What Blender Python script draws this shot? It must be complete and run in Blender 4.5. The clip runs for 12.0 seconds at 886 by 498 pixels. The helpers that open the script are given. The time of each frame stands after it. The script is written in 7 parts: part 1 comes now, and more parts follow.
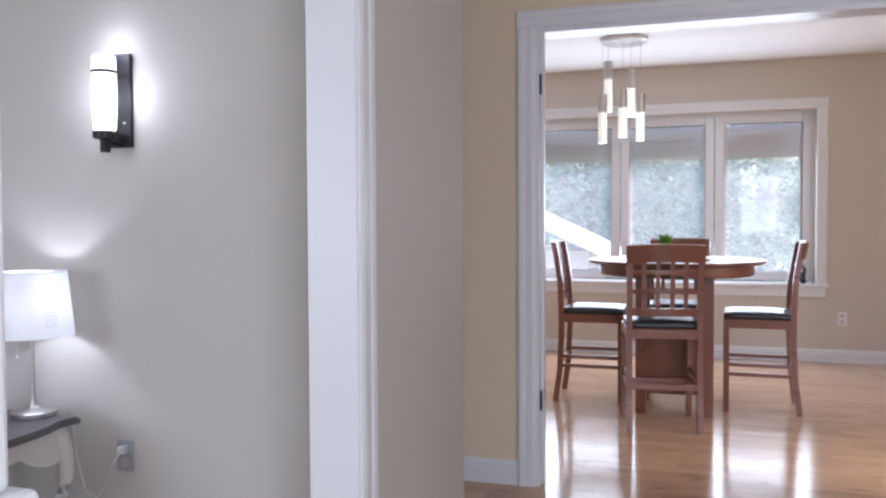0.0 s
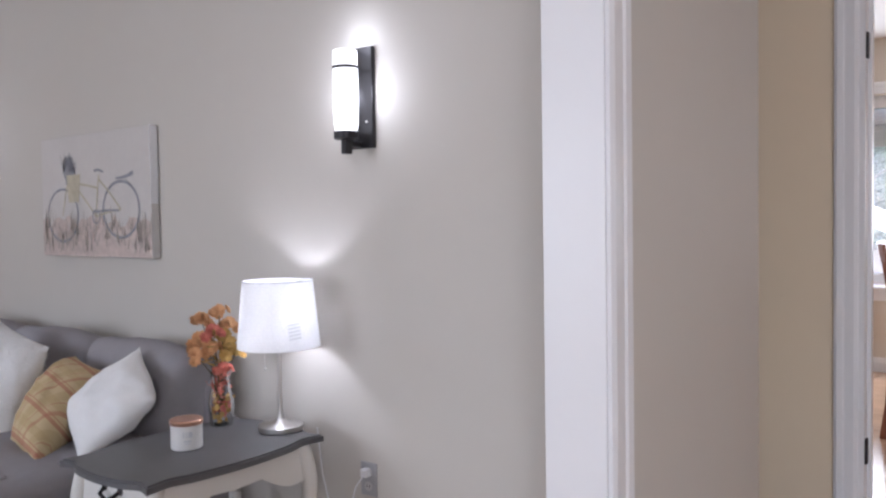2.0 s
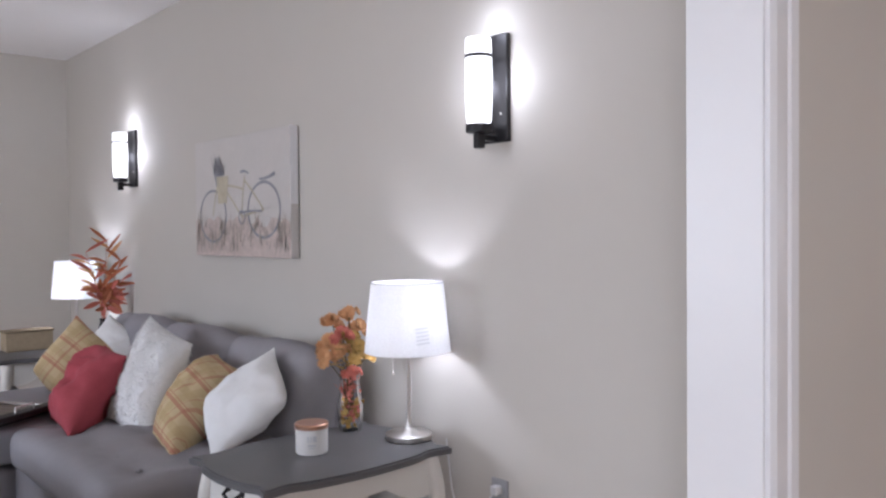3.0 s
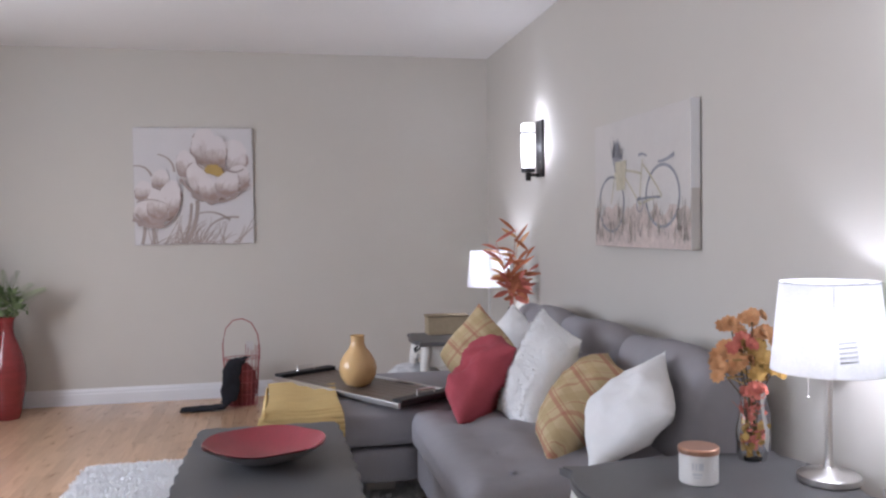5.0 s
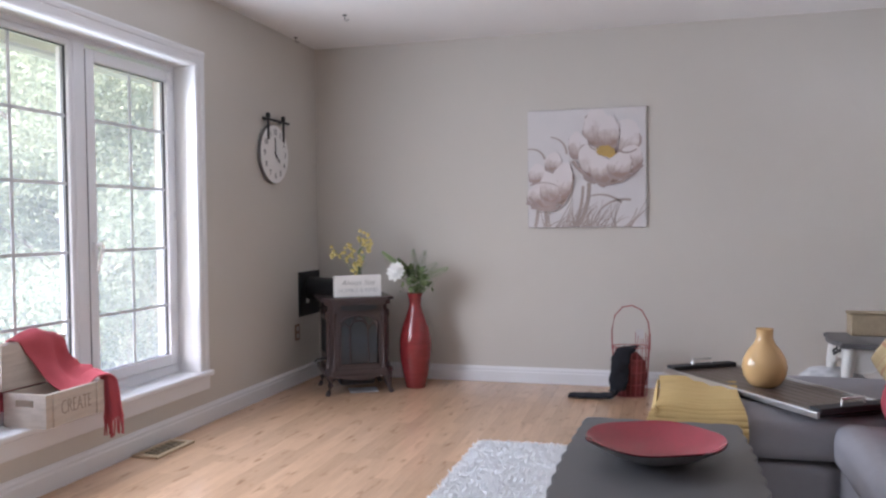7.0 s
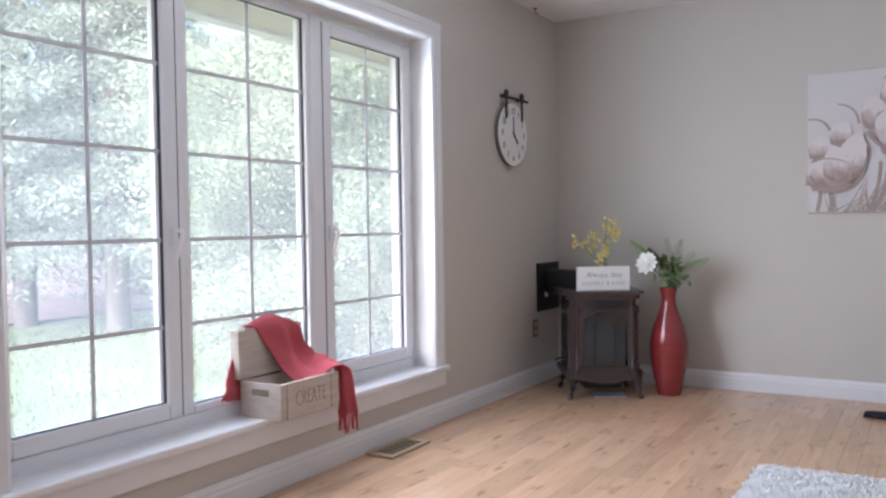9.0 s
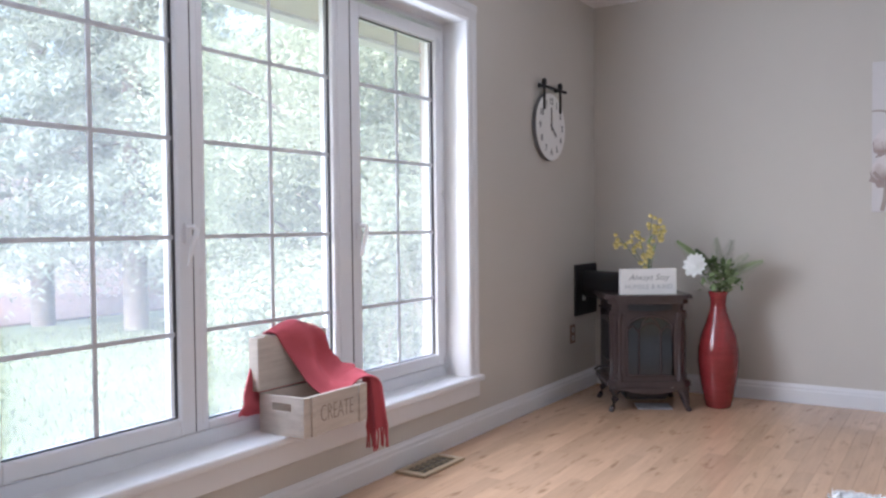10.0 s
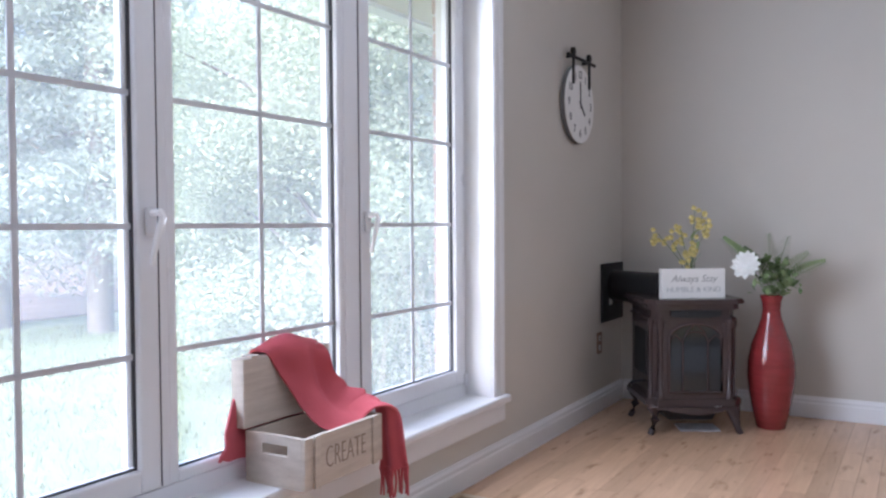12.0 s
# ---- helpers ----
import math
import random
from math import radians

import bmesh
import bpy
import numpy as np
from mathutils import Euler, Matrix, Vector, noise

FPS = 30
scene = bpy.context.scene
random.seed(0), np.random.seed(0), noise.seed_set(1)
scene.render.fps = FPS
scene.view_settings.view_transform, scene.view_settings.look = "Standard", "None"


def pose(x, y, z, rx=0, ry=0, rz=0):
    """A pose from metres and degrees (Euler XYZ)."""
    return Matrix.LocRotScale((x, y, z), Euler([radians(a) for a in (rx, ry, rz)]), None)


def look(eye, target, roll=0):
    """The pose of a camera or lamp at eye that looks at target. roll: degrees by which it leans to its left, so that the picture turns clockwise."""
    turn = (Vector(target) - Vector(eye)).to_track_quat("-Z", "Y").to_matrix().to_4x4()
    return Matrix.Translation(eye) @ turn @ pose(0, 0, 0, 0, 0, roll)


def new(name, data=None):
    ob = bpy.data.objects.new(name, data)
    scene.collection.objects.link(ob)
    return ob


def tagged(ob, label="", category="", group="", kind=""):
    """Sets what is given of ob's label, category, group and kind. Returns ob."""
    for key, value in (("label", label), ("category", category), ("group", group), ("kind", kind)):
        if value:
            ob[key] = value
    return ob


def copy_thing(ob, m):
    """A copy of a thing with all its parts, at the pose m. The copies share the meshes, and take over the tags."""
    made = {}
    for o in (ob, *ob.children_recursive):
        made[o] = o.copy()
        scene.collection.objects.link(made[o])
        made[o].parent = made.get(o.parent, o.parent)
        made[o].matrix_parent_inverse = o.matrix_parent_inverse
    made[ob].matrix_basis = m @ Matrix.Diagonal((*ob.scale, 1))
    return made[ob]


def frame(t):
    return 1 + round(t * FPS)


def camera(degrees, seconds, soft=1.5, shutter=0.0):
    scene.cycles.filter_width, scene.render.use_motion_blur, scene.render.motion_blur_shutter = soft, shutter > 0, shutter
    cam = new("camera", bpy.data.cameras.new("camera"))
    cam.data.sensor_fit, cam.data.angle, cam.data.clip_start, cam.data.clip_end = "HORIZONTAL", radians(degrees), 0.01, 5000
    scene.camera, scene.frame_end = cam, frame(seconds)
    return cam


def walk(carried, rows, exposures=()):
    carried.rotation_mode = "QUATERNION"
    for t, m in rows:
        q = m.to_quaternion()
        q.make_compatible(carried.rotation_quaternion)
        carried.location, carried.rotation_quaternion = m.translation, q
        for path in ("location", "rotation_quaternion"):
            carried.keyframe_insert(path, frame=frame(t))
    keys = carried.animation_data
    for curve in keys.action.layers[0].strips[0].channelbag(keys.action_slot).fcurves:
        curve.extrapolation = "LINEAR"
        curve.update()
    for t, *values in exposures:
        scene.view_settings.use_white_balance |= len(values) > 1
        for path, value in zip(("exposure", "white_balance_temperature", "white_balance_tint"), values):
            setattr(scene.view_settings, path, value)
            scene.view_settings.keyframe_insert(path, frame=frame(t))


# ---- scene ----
cam = camera(57.2, 12.0, soft=2.4)
PATH = [
    (0, (-0.9, -0.754, 1.202), (1.009, -0.16, 1.135), -0.3),
    (0.5, (-0.799, -0.723, 1.236), (1.054, 0.026, 1.156), -0.3),
    (1, (-0.677, -0.695, 1.223), (1.105, 0.209, 1.154), -0.5),
    (1.5, (-0.559, -0.67, 1.217), (1.133, 0.395, 1.153), -0.7),
    (2, (-0.439, -0.642, 1.235), (1.146, 0.575, 1.161), -0.9),
    (2.5, (-0.348, -0.615, 1.214), (1.125, 0.736, 1.155), -0.7),
    (4.5, (0.024, -0.387, 1.196), (0.668, 1.506, 1.141), -0.9),
    (5, (0.045, -0.333, 1.186), (0.442, 1.626, 1.132), -0.8),
    (5.5, (0.058, -0.287, 1.184), (0.187, 1.708, 1.128), -0.8),
    (6, (0.059, -0.201, 1.169), (-0.056, 1.795, 1.113), -0.8),
    (6.5, (0.053, -0.122, 1.151), (-0.281, 1.849, 1.091), -0.7),
    (7, (0.033, -0.053, 1.123), (-0.506, 1.872, 1.062), -0.6),
    (7.5, (-0.022, 0.041, 1.09), (-0.752, 1.902, 1.034), -0.8),
    (9.5, (-0.373, 0.471, 1.037), (-1.445, 2.158, 0.982), -0.7),
    (10, (-0.499, 0.586, 1.032), (-1.578, 2.269, 0.978), -0.6),
    (10.5, (-0.628, 0.698, 1.022), (-1.705, 2.382, 0.966), -0.6),
    (11, (-0.745, 0.809, 1.006), (-1.819, 2.496, 0.955), -0.7),
    (11.5, (-0.882, 0.925, 1.007), (-1.946, 2.617, 0.951), -0.6),
    (12, (-1.012, 1.037, 1.005), (-2.035, 2.754, 0.947), -0.4),
]
walk(cam, [(t, look(eye, aim, roll)) for t, eye, aim, roll in PATH], exposures=((0.0, 3.12, 5860, 15), (0.5, 3.13, 6040, 17), (2.5, 3.17, 6140, 16), (5.5, 3.4, 6120, 16), (7.5, 3.46, 5960, 15), (9.5, 3.46, 5880, 14), (12.0, 3.48, 5640, 14)))

# ---- daylight ----
world = bpy.data.worlds.new("world")
scene.world = world
world.use_nodes = True
sky_node = world.node_tree.nodes.new("ShaderNodeTexSky")
sky_node.sky_type = "NISHITA"
sky_node.sun_disc = False
sky_node.sun_elevation = radians(42)
sky_node.sun_rotation = radians(180)
sky_node.air_density, sky_node.dust_density, sky_node.ozone_density = 1.0, 4.0, 0.8
back = world.node_tree.nodes["Background"]
back.inputs["Strength"].default_value = 0.135
world.node_tree.links.new(sky_node.outputs["Color"], back.inputs["Color"])
sun = new("sun", bpy.data.lights.new("sun", "SUN"))
sun.data.energy, sun.data.angle, sun.data.color = 1.55, radians(45), (1.0, 0.96, 0.9)
sun.matrix_world = look((0, -20, 18), (0, 0, 0))


def point_lamp(name, at, watts, colour, radius):
    lamp = new(name, bpy.data.lights.new(name, "POINT"))
    lamp.data.energy, lamp.data.color, lamp.data.shadow_soft_size = watts, colour, radius
    lamp.location = at
    return lamp


COOL = (0.86, 0.9, 1.0)


def opening_light(name, at, aim, wide, high, watts):
    """Sky light that comes in through a window's opening; also makes the added hall fill."""
    lamp = new(name, bpy.data.lights.new(name, "AREA"))
    lamp.data.shape, lamp.data.size, lamp.data.size_y, lamp.data.energy, lamp.data.color = "RECTANGLE", wide, high, watts, (0.87, 0.93, 1.0)
    lamp.matrix_world = look(at, aim)


opening_light("window_light_west", (-2.588, 2.82, 1.33), (0, 2.82, 1.33), 2.1, 1.15, 6.1)
opening_light("window_light_dining", (6.6, -0.3, 1.25), (0, -0.3, 1.25), 2.8, 1.0, 6.8)
# Added fill that brightens the hall, from an unseen, assumed opening
opening_light("hall_fill_light", (-2.62, -2.1, 1.5), (0.2, -1.3, 1.3), 1.05, 1.1, 8.2)

# ---- materials ----
def mat(name, colour, rough=0.6, metal=0.0, vary=0.08, scale=6.0, bump=0.0, bump_scale=120.0, stretch=(1, 1, 1), second=None, spec=0.5, per_piece=0.0):
    """Base colour with two scales of variation, fine relief and uneven gloss."""
    m = bpy.data.materials.new(name)
    m.use_nodes = True
    n, l = m.node_tree.nodes, m.node_tree.links
    b = n["Principled BSDF"]
    b.inputs["Metallic"].default_value = metal
    b.inputs["Specular IOR Level"].default_value = spec
    co = n.new("ShaderNodeTexCoord")
    mp = n.new("ShaderNodeMapping")
    mp.inputs["Scale"].default_value = stretch
    l.new(co.outputs["Object"], mp.inputs["Vector"])
    t1 = n.new("ShaderNodeTexNoise")
    t1.inputs["Scale"].default_value, t1.inputs["Detail"].default_value = scale, 5
    l.new(mp.outputs["Vector"], t1.inputs["Vector"])
    t2 = n.new("ShaderNodeTexNoise")
    t2.inputs["Scale"].default_value, t2.inputs["Detail"].default_value = scale * 9, 3
    l.new(mp.outputs["Vector"], t2.inputs["Vector"])
    ramp = n.new("ShaderNodeMix")
    ramp.data_type = "RGBA"
    dark = second or tuple(c * (1 - 2.2 * vary) for c in colour)
    ramp.inputs["A"].default_value = (*dark, 1)
    ramp.inputs["B"].default_value = (*[min(1, c * (1 + vary)) for c in colour], 1)
    mix = n.new("ShaderNodeMath")
    mix.operation = "MULTIPLY_ADD"
    mix.inputs[1].default_value = 0.35
    l.new(t2.outputs["Fac"], mix.inputs[0])
    half = n.new("ShaderNodeMath")
    half.operation = "MULTIPLY"
    half.inputs[1].default_value = 0.75
    l.new(t1.outputs["Fac"], half.inputs[0])
    l.new(half.outputs[0], mix.inputs[2])
    l.new(mix.outputs[0], ramp.inputs["Factor"])
    out = ramp.outputs["Result"]
    if per_piece:
        info = n.new("ShaderNodeObjectInfo")
        geo = n.new("ShaderNodeNewGeometry")
        add = n.new("ShaderNodeMath")
        l.new(info.outputs["Random"], add.inputs[0])
        l.new(geo.outputs["Random Per Island"], add.inputs[1])
        frac = n.new("ShaderNodeMath")
        frac.operation = "FRACT"
        l.new(add.outputs[0], frac.inputs[0])
        rng = n.new("ShaderNodeMapRange")
        rng.inputs["To Min"].default_value, rng.inputs["To Max"].default_value = 1 - per_piece, 1 + per_piece
        l.new(frac.outputs[0], rng.inputs["Value"])
        hsv = n.new("ShaderNodeHueSaturation")
        l.new(out, hsv.inputs["Color"])
        l.new(rng.outputs["Result"], hsv.inputs["Value"])
        out = hsv.outputs["Color"]
    l.new(out, b.inputs["Base Color"])
    rr = n.new("ShaderNodeMapRange")
    rr.inputs["To Min"].default_value, rr.inputs["To Max"].default_value = max(0.03, rough - 0.08), min(1, rough + 0.08)
    l.new(t1.outputs["Fac"], rr.inputs["Value"])
    l.new(rr.outputs["Result"], b.inputs["Roughness"])
    if bump:
        tb = n.new("ShaderNodeTexNoise")
        tb.inputs["Scale"].default_value, tb.inputs["Detail"].default_value = bump_scale, 4
        l.new(mp.outputs["Vector"], tb.inputs["Vector"])
        bp = n.new("ShaderNodeBump")
        bp.inputs["Strength"].default_value, bp.inputs["Distance"].default_value = bump, 0.004
        l.new(tb.outputs["Fac"], bp.inputs["Height"])
        l.new(bp.outputs["Normal"], b.inputs["Normal"])
    return m


def glowing(name, colour, strength):
    m = bpy.data.materials.new(name)
    m.use_nodes = True
    b = m.node_tree.nodes["Principled BSDF"]
    b.inputs["Base Color"].default_value = (0.9, 0.9, 0.9, 1)
    b.inputs["Emission Color"].default_value = (*colour, 1)
    b.inputs["Emission Strength"].default_value = strength
    return m


def glass(name, tint=(1, 1, 1), rough=0.0, clear=True, haze=0.0):
    m = bpy.data.materials.new(name)
    m.use_nodes = True
    n, l = m.node_tree.nodes, m.node_tree.links
    n.remove(n["Principled BSDF"])
    out = n["Material Output"]
    if clear:
        tr, gl, mx, fr = n.new("ShaderNodeBsdfTransparent"), n.new("ShaderNodeBsdfGlossy"), n.new("ShaderNodeMixShader"), n.new("ShaderNodeFresnel")
        tr.inputs["Color"].default_value = (*tint, 1)
        gl.inputs["Roughness"].default_value = 0.02
        fr.inputs["IOR"].default_value = 1.3
        l.new(fr.outputs[0], mx.inputs[0])
        # Translucent share: a pale glare veil put into the glass colour
        if haze:
            tl, dx = n.new("ShaderNodeBsdfTranslucent"), n.new("ShaderNodeMixShader")
            tl.inputs["Color"].default_value = (0.94, 0.93, 0.93, 1)
            dx.inputs[0].default_value = haze
            l.new(tr.outputs[0], dx.inputs[1])
            l.new(tl.outputs[0], dx.inputs[2])
            l.new(dx.outputs[0], mx.inputs[1])
        else:
            l.new(tr.outputs[0], mx.inputs[1])
        l.new(gl.outputs[0], mx.inputs[2])
        l.new(mx.outputs[0], out.inputs["Surface"])
    else:
        g = n.new("ShaderNodeBsdfGlass")
        g.inputs["Color"].default_value, g.inputs["Roughness"].default_value, g.inputs["IOR"].default_value = (*tint, 1), rough, 1.45
        l.new(g.outputs[0], out.inputs["Surface"])
    return m


def translucent(name, colour, share=0.6):
    m = bpy.data.materials.new(name)
    m.use_nodes = True
    n, l = m.node_tree.nodes, m.node_tree.links
    n.remove(n["Principled BSDF"])
    d, t, mx = n.new("ShaderNodeBsdfDiffuse"), n.new("ShaderNodeBsdfTranslucent"), n.new("ShaderNodeMixShader")
    tex = n.new("ShaderNodeTexNoise")
    tex.inputs["Scale"].default_value = 40
    cr = n.new("ShaderNodeMix")
    cr.data_type = "RGBA"
    cr.inputs["A"].default_value = (*[c * 0.85 for c in colour], 1)
    cr.inputs["B"].default_value = (*colour, 1)
    l.new(tex.outputs["Fac"], cr.inputs["Factor"])
    l.new(cr.outputs["Result"], d.inputs["Color"])
    l.new(cr.outputs["Result"], t.inputs["Color"])
    mx.inputs[0].default_value = share
    l.new(d.outputs[0], mx.inputs[1])
    l.new(t.outputs[0], mx.inputs[2])
    l.new(mx.outputs[0], n["Material Output"].inputs["Surface"])
    return m


WALL = mat("greige_wall_paint", (0.562, 0.53, 0.484), 0.75, vary=0.02, scale=1.2, bump=0.06, bump_scale=260)
HALLWALL = mat("beige_wall_paint", (0.74, 0.62, 0.46), 0.75, vary=0.02, scale=1.2, bump=0.06, bump_scale=260)
DININGWALL = mat("pale_beige_wall_paint", (0.6, 0.54, 0.47), 0.75, vary=0.02, scale=1.2, bump=0.06, bump_scale=260)
CEIL = mat("ceiling_paint", (0.82, 0.8, 0.79), 0.9, vary=0.02, scale=2, bump=0.1, bump_scale=180)
TRIM = mat("white_trim_paint", (0.74, 0.74, 0.755), 0.35, vary=0.015, scale=3)
VINYL = mat("white_window_vinyl", (0.78, 0.79, 0.82), 0.3, vary=0.02, scale=3)
PLANK = mat("maple_plank", (0.6, 0.385, 0.245), 0.14, spec=0.5, vary=0.15, scale=3.0, bump=0.03, bump_scale=60, stretch=(14, 1.2, 1), per_piece=0.1)
# Dark mineral flecks in the maple
pn_, pl_ = PLANK.node_tree.nodes, PLANK.node_tree.links
base_in = pn_["Principled BSDF"].inputs["Base Color"]
grain_out = base_in.links[0].from_socket
f_map, f_tex, f_ramp, f_mix = pn_.new("ShaderNodeMapping"), pn_.new("ShaderNodeTexNoise"), pn_.new("ShaderNodeMapRange"), pn_.new("ShaderNodeMix")
f_geo = pn_.new("ShaderNodeNewGeometry")
f_map.inputs["Scale"].default_value = (22, 6, 1)
f_tex.inputs["Scale"].default_value, f_tex.inputs["Detail"].default_value = 1.0, 4
pl_.new(f_geo.outputs["Position"], f_map.inputs["Vector"])
pl_.new(f_map.outputs["Vector"], f_tex.inputs["Vector"])
f_ramp.inputs["From Min"].default_value, f_ramp.inputs["From Max"].default_value = 0.585, 0.74
f_ramp.inputs["To Max"].default_value = 0.75
pl_.new(f_tex.outputs["Fac"], f_ramp.inputs["Value"])
f_mix.data_type = "RGBA"
pl_.new(f_ramp.outputs["Result"], f_mix.inputs["Factor"])
pl_.new(grain_out, f_mix.inputs["A"])
f_mix.inputs["B"].default_value = (0.27, 0.15, 0.085, 1)
pl_.new(f_mix.outputs["Result"], base_in)
# Glare haze over the outdoor view is mixed into the pane itself
PANE = glass("hazed_window_pane", haze=0.25)
GREY_FABRIC = mat("grey_sofa_fabric", (0.32, 0.305, 0.32), 0.95, vary=0.06, scale=20, bump=0.5, bump_scale=500, spec=0.2)
DARK_TOP = mat("charcoal_painted_top", (0.115, 0.112, 0.116), 0.45, vary=0.08, scale=5, bump=0.05)
CREAM = mat("cream_painted_wood", (0.74, 0.72, 0.68), 0.5, vary=0.03, scale=8, bump=0.06)
WHITE_FABRIC = mat("white_cushion_cotton", (0.85, 0.845, 0.84), 0.95, vary=0.04, scale=18, bump=0.5, bump_scale=300, spec=0.2)
RED_FABRIC = mat("crimson_velvet", (0.42, 0.075, 0.095), 0.85, vary=0.15, scale=9, bump=0.25, bump_scale=200, spec=0.3)
YELLOW_KNIT = mat("mustard_knit", (0.6, 0.43, 0.19), 0.95, vary=0.06, scale=12, bump=0.5, bump_scale=220, spec=0.2)
BLACK_METAL = mat("black_bronze_metal", (0.035, 0.033, 0.035), 0.4, metal=0.6, vary=0.1, scale=12)
STEEL = mat("brushed_nickel", (0.6, 0.58, 0.56), 0.32, metal=1.0, vary=0.06, scale=8, stretch=(1, 1, 12))
COPPER = mat("copper_lid", (0.72, 0.42, 0.3), 0.3, metal=0.9, vary=0.06, scale=10)
CHERRY = mat("cherry_stained_wood", (0.21, 0.075, 0.045), 0.3, vary=0.15, scale=4, bump=0.03, stretch=(2, 2, 12))
BLACK_LEATHER = mat("black_leather_seat", (0.03, 0.03, 0.032), 0.35, vary=0.1, scale=14, bump=0.15, bump_scale=160)
ENAMEL = mat("brown_stove_enamel", (0.06, 0.042, 0.042), 0.22, vary=0.15, scale=7, bump=0.05, bump_scale=40)
BLACK_IRON = mat("matt_black_iron", (0.02, 0.02, 0.022), 0.55, metal=0.3, vary=0.15, scale=12, bump=0.08)
RED_LACQUER = mat("red_lacquer", (0.25, 0.032, 0.034), 0.16, vary=0.22, scale=6, stretch=(1, 1, 7), spec=0.6)
MUSTARD_GLAZE = mat("mustard_glaze", (0.66, 0.43, 0.2), 0.12, vary=0.05, scale=5)
CANVAS = mat("canvas_cloth", (0.64, 0.615, 0.62), 0.9, vary=0.04, scale=5, bump=0.25, bump_scale=600)
PINE = mat("whitewashed_pine", (0.62, 0.555, 0.49), 0.6, vary=0.14, scale=4, bump=0.1, bump_scale=60, stretch=(3, 1.1, 14), second=(0.3, 0.24, 0.19))
BLANKET_RED = mat("red_wool_throw", (0.5, 0.1, 0.12), 0.95, vary=0.08, scale=14, bump=0.4, bump_scale=260, spec=0.2)
BLACK_CLOTH = mat("black_knit", (0.025, 0.025, 0.03), 0.95, vary=0.2, scale=30, bump=0.5, bump_scale=160, spec=0.2)


def leafy(name, colour, share=0.45, spread=0.25):
    """Thin leaves: half the light passes through; each leaf differs a little."""
    m = bpy.data.materials.new(name)
    m.use_nodes = True
    n, l = m.node_tree.nodes, m.node_tree.links
    n.remove(n["Principled BSDF"])
    d, t, mx, geo, rng, hsv = n.new("ShaderNodeBsdfDiffuse"), n.new("ShaderNodeBsdfTranslucent"), n.new("ShaderNodeMixShader"), n.new("ShaderNodeNewGeometry"), n.new("ShaderNodeMapRange"), n.new("ShaderNodeHueSaturation")
    rng.inputs["To Min"].default_value, rng.inputs["To Max"].default_value = 1 - spread, 1 + spread
    l.new(geo.outputs["Random Per Island"], rng.inputs["Value"])
    hsv.inputs["Color"].default_value = (*colour, 1)
    l.new(rng.outputs["Result"], hsv.inputs["Value"])
    l.new(hsv.outputs["Color"], d.inputs["Color"])
    l.new(hsv.outputs["Color"], t.inputs["Color"])
    mx.inputs[0].default_value = share
    l.new(d.outputs[0], mx.inputs[1])
    l.new(t.outputs[0], mx.inputs[2])
    l.new(mx.outputs[0], n["Material Output"].inputs["Surface"])
    return m

# ---- mesh helpers ----
def part(name, bm, material, parent=None, label="", smooth=False):
    me = bpy.data.meshes.new(name)
    bmesh.ops.recalc_face_normals(bm, faces=bm.faces)
    bm.to_mesh(me)
    bm.free()
    if smooth:
        me.shade_smooth()
        me.set_sharp_from_angle(angle=radians(smooth if smooth > 1 else 40))
    for one in material if isinstance(material, (list, tuple)) else [material]:
        me.materials.append(one)
    ob = new(name, me)
    if parent is not None:
        ob.parent = parent
    if label:
        ob["label"] = label
    return ob


def thing(name, label, category, at=(0, 0, 0), turn=0.0, group=""):
    ob = new(name)
    ob.empty_display_size = 0.1
    ob.matrix_world = pose(*at, 0, 0, turn)
    return tagged(ob, label, category, group)


def box(bm, x0, y0, z0, x1, y1, z1, bevel=0.0, seg=2, m=None):
    r = bmesh.ops.create_cube(bm, size=1.0)
    v = r["verts"]
    bmesh.ops.scale(bm, vec=(x1 - x0, y1 - y0, z1 - z0), verts=v)
    bmesh.ops.translate(bm, vec=((x0 + x1) / 2, (y0 + y1) / 2, (z0 + z1) / 2), verts=v)
    if bevel:
        edges = list({e for q in v for e in q.link_edges})
        r = bmesh.ops.bevel(bm, geom=edges, offset=bevel, segments=seg, affect="EDGES", profile=0.5)
        v = list({q for f in r["faces"] for q in f.verts} | {q for q in v if q.is_valid})
    if m is not None:
        bmesh.ops.transform(bm, matrix=m, verts=v)
    return v


def lathe(bm, profile, seg=32, at=(0, 0, 0), m=None):
    """Turned body: profile of (radius, height), from the bottom up."""
    rings, made = [], []
    for r, z in profile:
        if r < 1e-5:
            ring = [bm.verts.new((at[0], at[1], at[2] + z))]
        else:
            ring = [bm.verts.new((at[0] + r * math.cos(a), at[1] + r * math.sin(a), at[2] + z)) for a in (2 * math.pi * k / seg for k in range(seg))]
        rings.append(ring)
        made += ring
    for a, b in zip(rings, rings[1:]):
        for k in range(seg):
            j = (k + 1) % seg
            f = [a[k % len(a)], a[j % len(a)], b[j % len(b)], b[k % len(b)]]
            f = list(dict.fromkeys(f))
            if len(f) > 2:
                bm.faces.new(f)
    if m is not None:
        bmesh.ops.transform(bm, matrix=m, verts=made)
    return made


